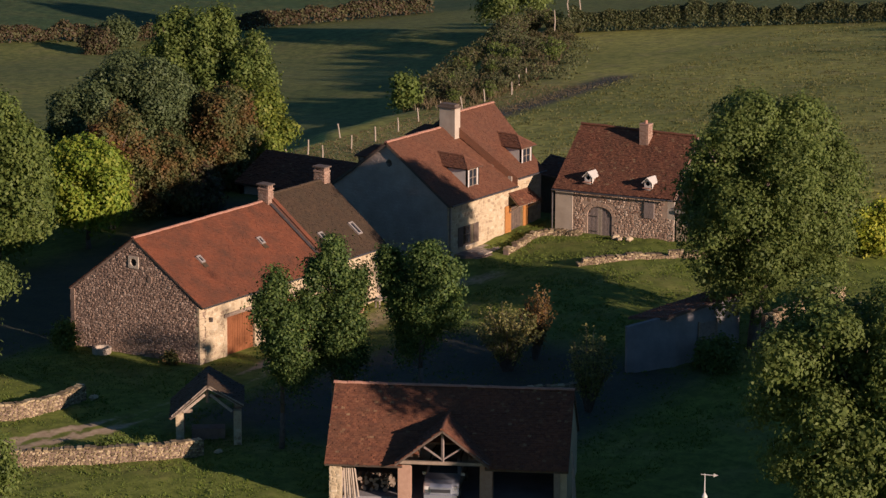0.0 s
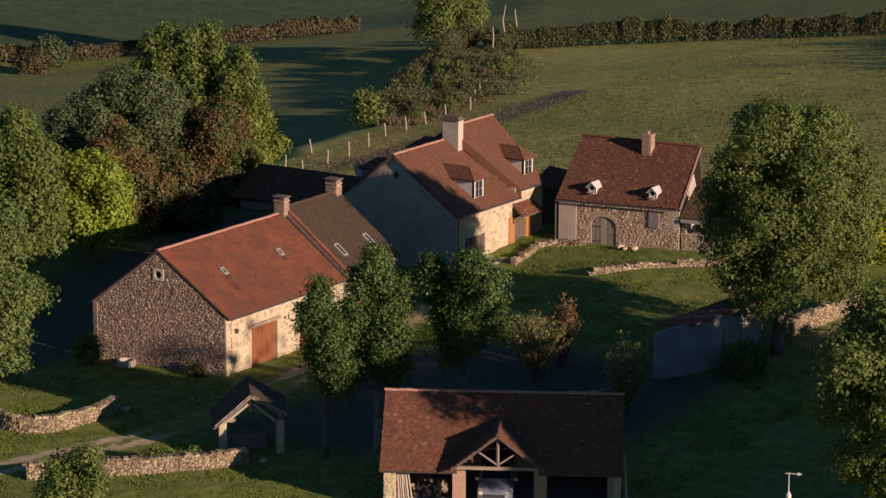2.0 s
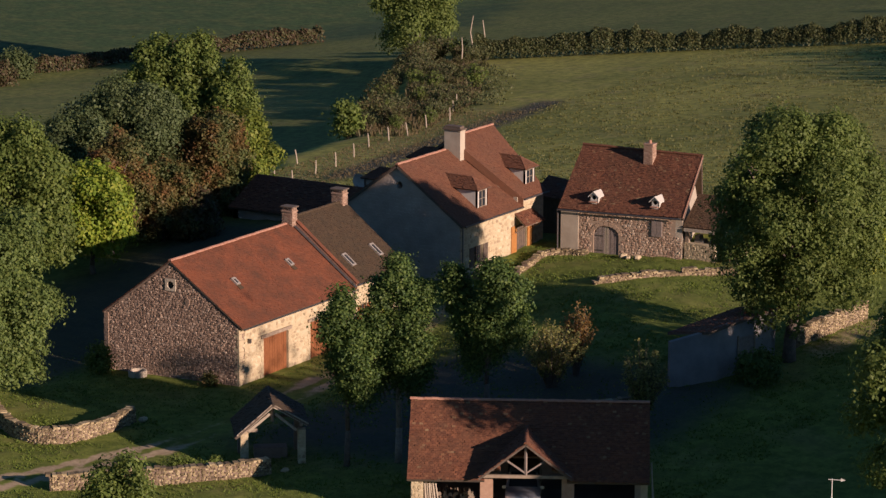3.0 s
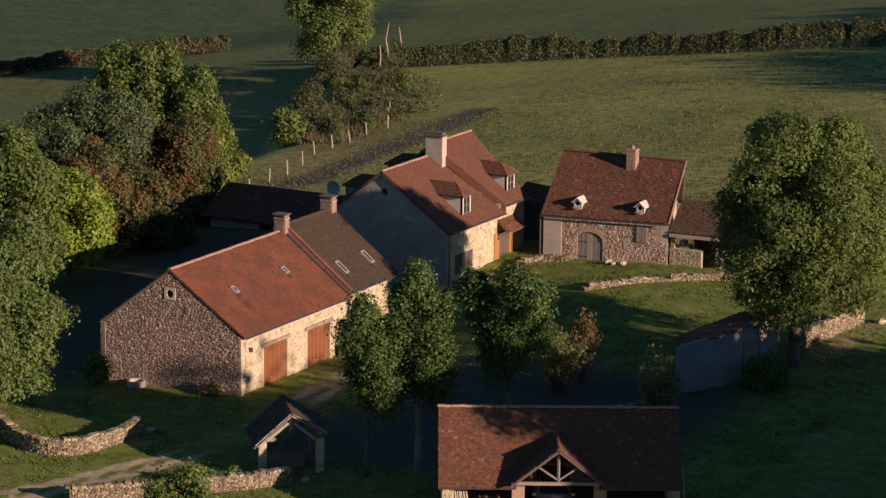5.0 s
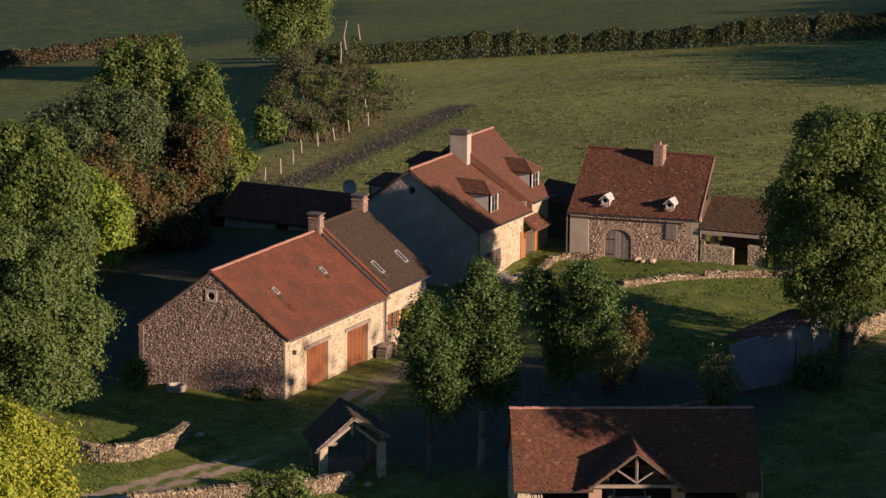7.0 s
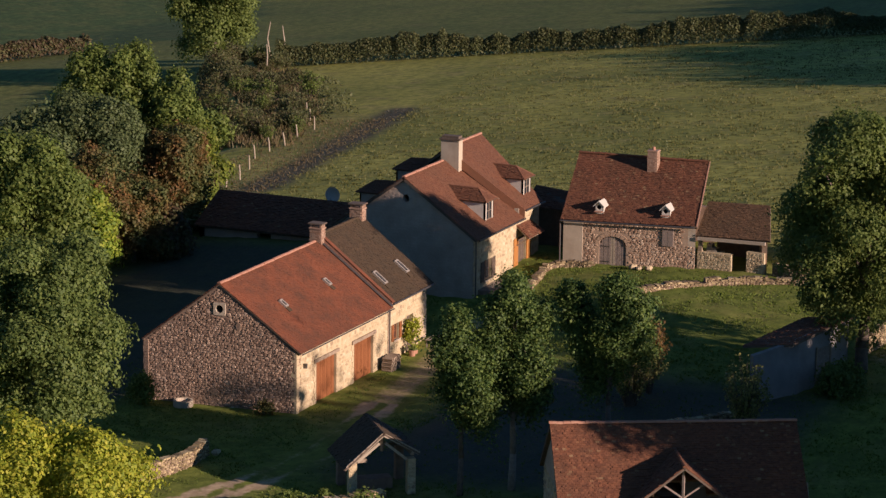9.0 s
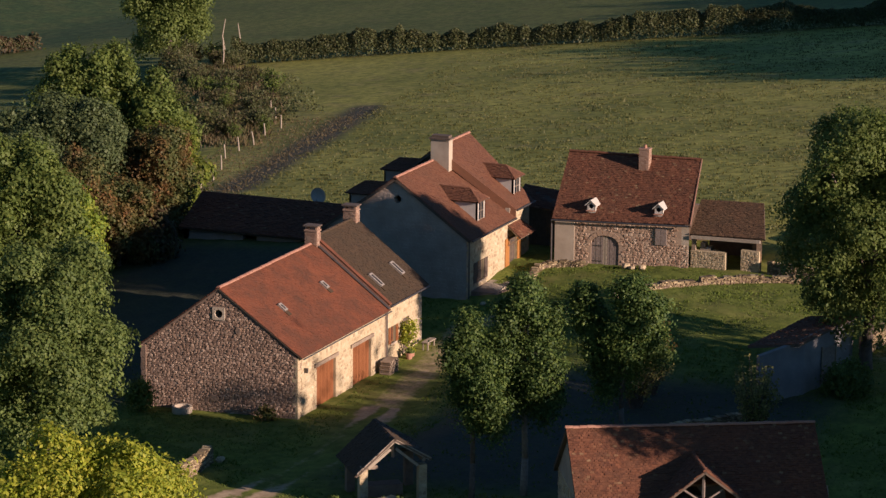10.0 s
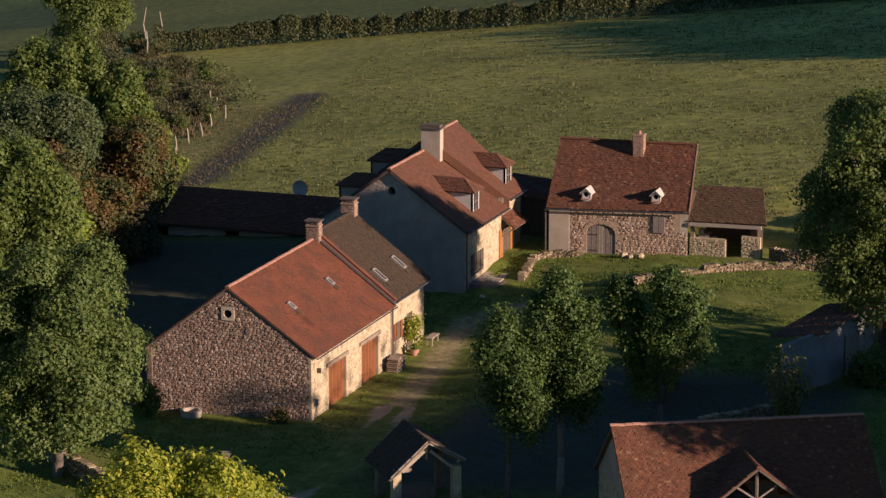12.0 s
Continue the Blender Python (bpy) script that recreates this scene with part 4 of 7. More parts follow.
def satellite_dish():
    th = thing("satellite_dish", (37.6, 15.7, 2.9), "pale grey satellite dish on a short mast", "satellite dish")
    part("mast", Shape().tube((37.6, 15.7, 2.6), (37.6, 15.7, 4.0), 0.04), LEAD, th)
    s = Shape()
    n, rings = 20, 4
    for r in range(rings + 1):
        rad = 0.55 * r / rings
        for i in range(n):
            g = 2 * math.pi * i / n
            s.v.append((37.5 - 0.16 * (rad / 0.55) ** 2, 15.7 + rad * math.cos(g), 4.05 + rad * math.sin(g)))
    for r in range(rings):
        for i in range(n):
            j = (i + 1) % n
            s.f.append((r * n + i, r * n + j, (r + 1) * n + j, (r + 1) * n + i))
    part("reflector", s, WHITE_PAINT, th, smooth=True)
    part("feed_arm", Shape().tube((37.4, 15.7, 3.5), (37.0, 15.7, 3.85), 0.02), LEAD, th)


def rear_shed():
    rng = np.random.RandomState(15)
    th = thing("long_shed", (35, 18.5, 0.3), "long low stone outbuilding with a dark tiled roof, in shade", "shed")
    y0, y1 = 11.5, 23.9
    part("front_wall", wall_run((33.6, y0), (33.6, y1), 0, 2.1, 0.4, (1, 0), [(7.0, 8.0, 0, 1.8)]), RENDER_GREY, th)
    part("back_wall", wall_run((40.2, y0), (40.2, y1), -0.6, 2.1, 0.4, (-1, 0)), RENDER_GREY, th)
    part("gable_wall", Shape().prism([(33.6, y1, -0.6), (40.2, y1, -0.6), (40.2, y1, 2.1), (36.9, y1, 3.65), (33.6, y1, 2.1)], (0, -0.4, 0)), RENDER_GREY, th)
    roof_slope(th, "roof", (33.2, y1 + 0.2, 2.0), (33.2, y0, 2.0), (36.9, y1 + 0.2, 3.75), (36.9, y0, 3.75), TILE_OLD, rng, jitter=0.015, gauge=0.16, wide=0.22)
    roof_slope(th, "roof", (40.6, y0, 2.0), (40.6, y1 + 0.2, 2.0), (36.9, y0, 3.75), (36.9, y1 + 0.2, 3.75), TILE_OLD, rng, gauge=0.2, wide=0.3)


# ---------- old house with pigeon vents ----------
def turn_slightly(th, y0, k, dx):
    """Sets a whole thing a few degrees askew."""
    seen = set()
    for ob in th.children_recursive:
        if ob.name.startswith("ridge_tile"):
            p = ob.matrix_basis.translation
            ob.matrix_basis = Matrix.Translation((dx - k * (p.y - y0), 0, 0)) @ ob.matrix_basis
        elif ob.data.name not in seen:
            seen.add(ob.data.name)
            for v in ob.data.vertices:
                v.co.x += dx - k * (v.co.y - y0)
            ob.data.update()


def pigeon_vent(parent, x, y, z):
    """A small white gabled dovecote opening on the roof."""
    w, h = 0.26, 0.5
    pts = [(x, y + w, z), (x, y + w, z + h), (x, y, z + h + 0.28), (x, y - w, z + h), (x, y - w, z)]
    v = part("pigeon_vent", holed_prism(pts, (x, y, z + 0.42), 0.15, (0.1, 0, 0), 16), WHITE_PAINT, parent, "small white pigeon vent with a round hole")
    for k in (-1, 1):
        part("cheek", Shape().box((x, y + k * w - (0.05 if k > 0 else 0), z), (0.75, 0, 0), (0, 0.05, 0), (0, 0, h)), WHITE_PAINT, v)
    part("back", Shape().box((x + 0.3, y - w, z), (0.05, 0, 0), (0, 2 * w, 0), (0, 0, h)), DARK, v)
    c = Shape()
    for k in (-1, 1):
        c.box((x - 0.1, y, z + h + 0.3), (1.0, 0, 0.0), (0, k * (w + 0.13), -0.36), (0, 0, 0.05))
    part("cover", c, WHITE_PAINT, v)
    part("landing_ledge", Shape().box((x - 0.22, y - w, z + 0.12), (0.22, 0, 0), (0, 2 * w, 0), (0, 0, 0.05)), RIDGE_CLAY, v)


def old_house():
    rng = np.random.RandomState(16)
    z0, ze, zr = 1.2, 4.75, 8.45
    y0, y1 = -2.35, -11.2
    xf, xr, xk = 34.4, 38.2, 42.0
    th = thing("old_house", (38, -6.8, z0), "old rubble stone house with a worn red-brown tile roof", "house")
    L = y0 - y1
    ar = (2.42, 4.25, 1.6, 3.25)
    sh = (6.65, 7.4, 3.5, 4.55)
    front = part("front_wall", wall_run((xf, y0 - 0.5), (xf, y1 + 0.5), z0, ze, 0.55, (1, 0), [(ar[0] - 0.5, ar[1] - 0.5, ar[2], ar[3] + 0.62)]), MORTAR_PINK, th, "pinkish rubble stone")
    # the arch fills the upper part of its opening
    cx, r = (ar[0] + ar[1]) / 2, (ar[1] - ar[0]) / 2
    n = 14
    spand = Shape()
    for i in range(n):
        g0, g1 = math.pi * i / n, math.pi * (i + 1) / n
        p = []
        for g in (g0, g1):
            p.append((cx - r * math.cos(g), ar[3] + 0.58 * math.sin(g)))
        q = [(xf, y0 - p[0][0], p[0][1]), (xf, y0 - p[1][0], p[1][1]), (xf, y0 - p[1][0], ar[3] + 0.63), (xf, y0 - p[0][0], ar[3] + 0.63)]
        spand.prism(q, (0.5, 0, 0))
    part("arch_head", spand, STONE_PINK, front)
    for i in range(9):
        g0, g1 = math.pi * i / 9 + 0.02, math.pi * (i + 1) / 9 - 0.02
        pts = [(xf - 0.03, y0 - cx + (r + k) * math.cos(g), ar[3] + (0.58 + k) * math.sin(g)) for g, k in ((g0, 0), (g1, 0), (g1, 0.26), (g0, 0.26))]
        part("voussoir", Shape().prism(pts, (0.12, 0, 0)), STONE_PINK, front)
    mask = rect_mask([(0, 1.35, 0, 4), (ar[0] - 0.1, ar[1] + 0.1, 0, ar[3] - z0 + 0.75), (sh[0], sh[1], sh[2] - z0, sh[3] - z0), (L - 0.75, L, 2.4, 4)])
    part("stonework", stones(Shape(), (xf, y0, z0), (0, -1, 0), (0, 0, 1), (-1, 0, 0), L, ze - z0, rng, (0.23, 0.15), 0.028, mask, 0.2), STONE_PINK, front, kind="stuff")
    part("render_patch", Shape().box((xf - 0.045, y0, z0), (0.045, 0, 0), (0, -1.3, 0), (0, 0, ze - z0 - 0.1)), RENDER_PALE, front, "pale grey render patch")
    sb = part("shutter", Shape().box((xf - 0.07, y0 - sh[0], sh[2]), (0.07, 0, 0), (0, -(sh[1] - sh[0]), 0), (0, 0, sh[3] - sh[2])), WOOD_GREY, th, "grey weathered board shutter, shut")
    for q in (0.02, 0.39):
        part("board", Shape().box((xf - 0.085, y0 - sh[0] - q, sh[2]), (0.015, 0, 0), (0, -0.34, 0), (0, 0, sh[3] - sh[2])), WOOD_GREY, sb)
    # boarded arched door
    dr = []
    k = 12
    for i in range(k):
        a, b = ar[0] + (ar[1] - ar[0]) * i / k + 0.008, ar[0] + (ar[1] - ar[0]) * (i + 1) / k - 0.008
        h = min(math.sqrt(max(0, 1 - ((e - cx) / r) ** 2)) for e in (a, b)) * 0.57
        dr.append(Shape().box((xf + 0.05 + 0.008 * (i % 2), y0 - a, ar[2] + 0.1), (0.06, 0, 0), (0, a - b, 0), (0, 0, ar[3] - ar[2] - 0.1 + h)))
    door = part("door", Shape().box((xf + 0.12, y0 - ar[0], ar[2] + 0.05), (0.05, 0, 0), (0, ar[0] - ar[1], 0), (0, 0, ar[3] - ar[2] + 0.55)), WOOD_DARK, th, "grey weathered arched double door, shut")
    for sh_ in dr:
        part("board", sh_, POST_WOOD if sh_ in dr[5:7] else WOOD_GREY, door)
    part("threshold", Shape().box((xf - 0.3, y0 - ar[0] + 0.15, ar[2] - 0.15), (0.6, 0, 0), (0, -(ar[1] - ar[0] + 0.3), 0), (0, 0, 0.2)), STONE_CREAM, th, "worn stone doorstep")
    for z in (0.5, 1.5):
        part("strap_hinge", Shape().box((xf + 0.025, y0 - ar[0] - 0.1, ar[2] + z), (0.02, 0, 0), (0, -0.6, 0), (0, 0, 0.06)), LEAD, door)
    for y, w in ((y0, 0.5), (y1 + 0.496, 0.496)):
        e = 0.0 if y == y0 else 0.36  # this gable runs in towards the back
        pts = [(xf, y, z0), (xk, y + e * 7.6, z0), (xk, y + e * 7.6, ze), (xr, y + e * 3.8, zr - 0.15), (xf, y, ze)]
        part("gable_wall", Shape().prism(pts, (0, -w, 0)), RENDER_PALE, th)
    part("back_wall", wall_run((xk, y0), (xk, y1), z0, ze, 0.5, (-1, 0)), MORTAR_BROWN, th)
    a = roof_slope(th, "roof", (34.2, -2.2, 4.72), (34.2, -11.3, 5.0), (38.2, -1.9, 8.42), (38.0, -10.75, 8.5), TILE_OLD, rng, jitter=0.011, sag=0.1)
    roof_slope(th, "roof", (42.4, -8.7, 4.7), (42.4, -2.2, 4.7), (38.0, -10.75, 8.5), (38.2, -1.9, 8.42), TILE_OLD, rng, gauge=0.2, wide=0.3)
    ridge_tiles((38.2, -1.9, 8.46), (38.0, -10.75, 8.52), a, TILE_OLD)
    part("verge_board", Shape().prism([(34.15, -11.32, 5.05), (38.0, -10.78, 8.56), (38.0, -10.78, 8.48), (34.15, -11.32, 4.97)], (0, -0.05, 0)), RIDGE_CLAY, a, "clay and mortar verge")
    gut = part("gutter", Shape().tube((34.1, -2.2, 4.64), (34.1, -11.2, 4.9), 0.06), LEAD, th)
    part("downpipe", Shape().tube((34.3, -2.15, 4.6), (34.3, -2.15, 1.8), 0.05), LEAD, gut)
    chimney(th, 37.5, -7.2, 7.0, 9.0, 0.55, 0.66, BRICK, "pot")
    pigeon_vent(th, 34.6, -4.65, 5.2)
    pigeon_vent(th, 34.6, -9.1, 5.3)
    turn_slightly(th, y0, 0.06, -0.15)


def lean_to():
    rng = np.random.RandomState(17)
    th = thing("lean_to", (36, -14, 2.1), "open stone lean-to shed with a brown tiled roof", "shed")
    z0 = 1.6
    lw = part("low_wall", wall_run((34.9, -11.3), (34.9, -13.6), z0, 3.3, 0.4, (1, 0)), MORTAR_CREAM, th)
    part("stonework", stones(Shape(), (34.9, -11.3, z0), (0, -1, 0), (0, 0, 1), (-1, 0, 0), 2.3, 1.7, rng, (0.24, 0.14), 0.02), STONE_CREAM, lw, kind="stuff")
    p = part("pier", wall_run((34.9, -14.6), (34.9, -15.8), z0, 3.6, 0.4, (1, 0)), MORTAR_CREAM, th)
    part("stonework", stones(Shape(), (34.9, -14.6, z0), (0, -1, 0), (0, 0, 1), (-1, 0, 0), 1.2, 2.0, rng, (0.24, 0.14), 0.02), STONE_CREAM, p, kind="stuff")
    part("gable_wall", Shape().prism([(35.3, -15.85, z0), (39.2, -14.4, z0), (39.2, -14.4, 4.2), (37.0, -15.15, 6.05), (35.0, -15.95, 4.4)], (0, 0.35, 0)), STONE_PINK, th)
    part("back_wall", wall_run((39.2, -11.3), (39.2, -14.3), z0, 4.3, 0.4, (-1, 0)), MORTAR_BROWN, th)
    roof_slope(th, "roof", (39.4, -14.3, 4.2), (39.4, -11.25, 4.2), (37.0, -15.4, 6.3), (37.0, -11.25, 6.2), TILE_BROWN, rng, gauge=0.2, wide=0.3)
    part("post", Shape().beam((35.1, -11.45, z0), (35.1, -11.45, 4.3), 0.25), WOOD_OLD, th)
    part("lintel", Shape().beam((34.72, -11.35, 4.2), (34.72, -15.9, 4.27), 0.12, 0.2), RENDER_PALE, th, "pale timber lintel")
    roof_slope(th, "roof", (34.7, -11.25, 4.38), (34.8, -16.2, 4.48), (37.0, -11.25, 6.2), (37.0, -15.4, 6.3), TILE_LEAN, rng, jitter=0.01)
    ob = thing("stacked_sacks", (35.9, -12.0, 2.2), "pale sacks stacked inside the lean-to", "sack")
    for i in range(3):
        part("sack", Shape().box((35.6, -11.7 - 0.35 * i, 2.2), (0.6, 0, 0), (0, -0.33, 0), (0, 0, 1.5 - 0.25 * i)), RENDER_PALE, ob)


def link_shed():
    """A dark boarded block, added for the shade between farmhouse and old house."""
    rng = np.random.RandomState(18)
    th = thing("link_shed", (39, -0.4, 1.6), "dark boarded block added for the shade between the two houses", "shed")
    for i in range(24):
        y = -2.3 + 0.17 * i
        part("board", Shape().box((38.3 + 0.01 * (i % 2), y, 1.2), (0.05, 0, 0), (0, 0.155, 0), (0, 0, 3.3)), WOOD_DARK, th)
    part("back_wall", wall_run((42.0, -2.2), (42.0, 2.0), 0.8, 4.0, 0.3, (-1, 0)), WOOD_DARK, th)
    roof_slope(th, "roof", (38.0, -2.2, 4.35), (38.0, 2.0, 4.5), (40.2, -2.2, 5.1), (40.2, 2.0, 5.5), TILE_OLD, rng, gauge=0.2, wide=0.3)
    roof_slope(th, "roof", (42.3, 2.0, 4.0), (42.3, -2.2, 4.0), (40.2, 2.0, 5.5), (40.2, -2.2, 5.1), TILE_OLD, rng, gauge=0.2, wide=0.3)


def terrace():
    th = thing("terrace", (30, -1, 1.2), "paved stone terrace before the farmhouse door", "terrace")
    part("bed", Shape().prism([(26.2, 0.22, 1.38), (26.6, -1.2, 1.3), (28.5, -2.2, 1.34), (32.9, -1.5, 1.42), (33.3, 0.22, 1.44)], (0, 0, -1.2)), MORTAR_BROWN, th)
    rng = np.random.RandomState(19)
    for i in range(11):
        for j in range(3):
            x, y = 27.3 + i * 0.56 + 0.2 * (j % 2), -1.35 + j * 0.52
            if x + 0.5 > 32.9:
                continue
            h = 1.36 + 0.012 * i + rng.uniform(0, 0.015)
            part("paving_slab", Shape().box((x, y, h - 0.06), (0.52, 0, 0), (0, 0.48, 0), (0, 0, 0.08)), RENDER_PALE, th)
    for k in range(2):
        part("step", Shape().box((32.6 - 0.2 * k, -0.35 - 0.3 * k, 1.3), (1.7, 0, 0), (0, 0.5, 0), (0, 0, 0.28 - 0.12 * k)), RENDER_PALE, th)


barn()
cottage()
farmhouse()
satellite_dish()
rear_shed()
old_house()
lean_to()
link_shed()
terrace()


# ---------- garage with a timber porch ----------
def in_frame(o, u, w):
    """A map from own coordinates (along, outward, up) to the world."""
    o, u, w = Vector(o), Vector((*u, 0)), Vector((*w, 0))
    return lambda a, b, c: o + u * a + w * b + Vector((0, 0, c))


def garage():
    rng = np.random.RandomState(21)
    u, w = (0.48, -0.877), (-0.877, -0.48)
    P = in_frame((-15.1, -21.3, 0), u, w)
    zr, ze, L = 5.52, 2.35, 12.2
    th = thing("garage", (-12.5, -26.5, 0.1), "open-fronted tiled garage with a timber porch gable", "garage")
    # the front slope stops short behind the porch, which is open up to its own roof
    for a0, a1, b in ((3.8, 4.6, 3.4), (4.6, 7.2, 2.75), (7.2, 8.0, 3.4), (8.0, L, 3.95), (-0.15, 3.8, 3.95)):
        zb = zr - b * (zr - ze) / 3.95
        a = roof_slope(th, "roof", P(a0, b, zb), P(a1, b, zb), P(a0, 0, zr), P(a1, 0, zr), TILE_OLD, rng, jitter=0.013)
    roof_slope(th, "roof", P(L, -3.95, ze), P(-0.15, -3.95, ze), P(L, 0, zr), P(-0.15, 0, zr), TILE_OLD, rng, gauge=0.18, wide=0.26)
    ridge_tiles(P(-0.2, 0, zr + 0.03), P(L, 0, zr + 0.03), a, RIDGE_CLAY, 0.36, 0.13)
    up = Vector((0, 0, 1))
    U, Wv = Vector((*u, 0)), Vector((*w, 0))
    for k, x in enumerate((0.05, L - 0.5)):
        pts = [P(x, 3.5, -0.3), P(x, -3.5, -0.3), P(x, -3.5, 2.5), P(x, 0, zr - 0.25), P(x, 3.5, 2.5)]
        g = part("side_wall", Shape().prism(pts, U * 0.4), RENDER_GREY if k == 0 else MORTAR_CREAM, th)
        part("stonework", stones(Shape(), P(x - 0.005, 3.5, -0.3), tuple(-Wv), (0, 0, 1), tuple(-U), 7.0, 2.8, rng, (0.36, 0.22), 0.03), STONE_CREAM, g, kind="stuff")
    part("back_wall", Shape().box(P(0.45, -3.5, -0.3), U * (L - 0.95), Wv * 0.4, up * 2.8), RENDER_GREY, th)
    part("floor_slab", Shape().box(P(0.46, -3.09, -0.3), U * (L - 0.97), Wv * 6.18, up * 0.74), RENDER_SHED, th, "grey concrete floor")
    pier = part("pier", Shape().box(P(0.05, 3.1, -0.3), U * 0.6, Wv * 0.5, up * 2.65), MORTAR_CREAM, th, "stone corner pier")
    part("stonework", stones(Shape(), P(0.05, 3.6, -0.3), tuple(U), (0, 0, 1), tuple(Wv), 0.6, 2.6, rng, (0.34, 0.22), 0.03), STONE_CREAM, pier, kind="stuff")
    for x in (3.9, 8.05):
        part("pier", Shape().box(P(x - 0.32, 3.25, -0.3), U * 0.64, Wv * 0.6, up * 2.75), POST_PINK, th, "pinkish brick pier")
    part("pier", Shape().box(P(L - 0.75, 3.2, -0.3), U * 0.3, Wv * 0.4, up * 2.7), WOOD_OLD, th, "timber post")
    for a0, a1 in ((0.1, 3.9), (7.95, L - 0.1)):
        part("eaves_beam", Shape().beam(P(a0, 3.5, 2.38), P(a1, 3.5, 2.38), 0.24), WOOD_DARK, th)
    # the porch: a small gable on the two brick piers
    x0, x1, xm, f = 3.7, 8.1, 5.9, 4.25
    part("tie_beam", Shape().beam(P(x0 + 0.0, f, 2.68), P(x1 - 0.0, f, 2.68), 0.16), WOOD_OLD, th, "pale oak tie beam")
    part("king_post", Shape().beam(P(xm, f, 2.7), P(xm, f, 4.25), 0.11), WOOD_GREY, th)
    for s in (-1, 1):
        part("strut", Shape().beam(P(xm, f, 2.85), P(xm + s * 0.95, f, 3.5), 0.08), WOOD_GREY, th)
        part("rafter", Shape().beam(P(xm + s * 2.3, f + 0.1, 2.66), P(xm, f + 0.1, 4.38), 0.1, 0.13), POST_WOOD, th)
    for s in (-1, 1):
        e = xm + s * 2.42
        q = [P(e, f + 0.3, 2.62), P(e, 3.45, 2.62), P(xm, f + 0.3, 4.5), P(xm, 1.3, 4.5)]
        if s > 0:
            q = [q[1], q[0], q[3], q[2]]
        pr = part("porch_roof", roof_deck(*q, thick=0.1), WOOD_DARK, th)
        part("roof_tiles", tiles(*q, rng, jitter=0.02), TILE_OLD, pr, kind="stuff")
    ridge_tiles(P(xm, f + 0.35, 4.52), P(xm, 1.3, 4.52), a, TILE_OLD, 0.36, 0.12)
    # what stands inside
    P2 = P
    pl = thing("leaning_planks", P2(1.05, 3.0, 0.44), "pale planks leaning against the garage pier", "planks")
    for i in range(6):
        part("plank", Shape().beam(P2(0.85 + 0.13 * i, 3.35 - 0.1 * (i % 2), 0.0 if i % 2 == 0 else 0.44), P2(0.72 + 0.1 * i, 3.0, 2.0 + 0.1 * (i % 3)), 0.09, 0.03), POST_WOOD, pl)
    for i in range(3):
        a = P2(12.42 + 0.06 * i, 3.7 - 0.35 * i, -0.1)
        single("leaning_pole", Shape().tube(a, P2(12.3, 2.7 - 0.4 * i, 3.1 - 0.25 * i), 0.05, 0.035, 7), POST_WOOD, "pale peeled pole leaning on the garage", "pole", "poles by the garage")
    lg = thing("log_pile", P2(2.6, 1.6, 0.44), "split logs piled in the open garage", "log pile")
    for i in range(40):
        r = rng.uniform(0.06, 0.12)
        b, h = rng.uniform(1.3, 3.2), rng.uniform(0.1, 0.75)
        part("log", Shape().tube(P2(b, 2.2, 0.42 + h), P2(b + rng.uniform(-0.05, 0.05), 1.3, 0.42 + h), r, r, 7), WOOD_OLD, lg)
    return P


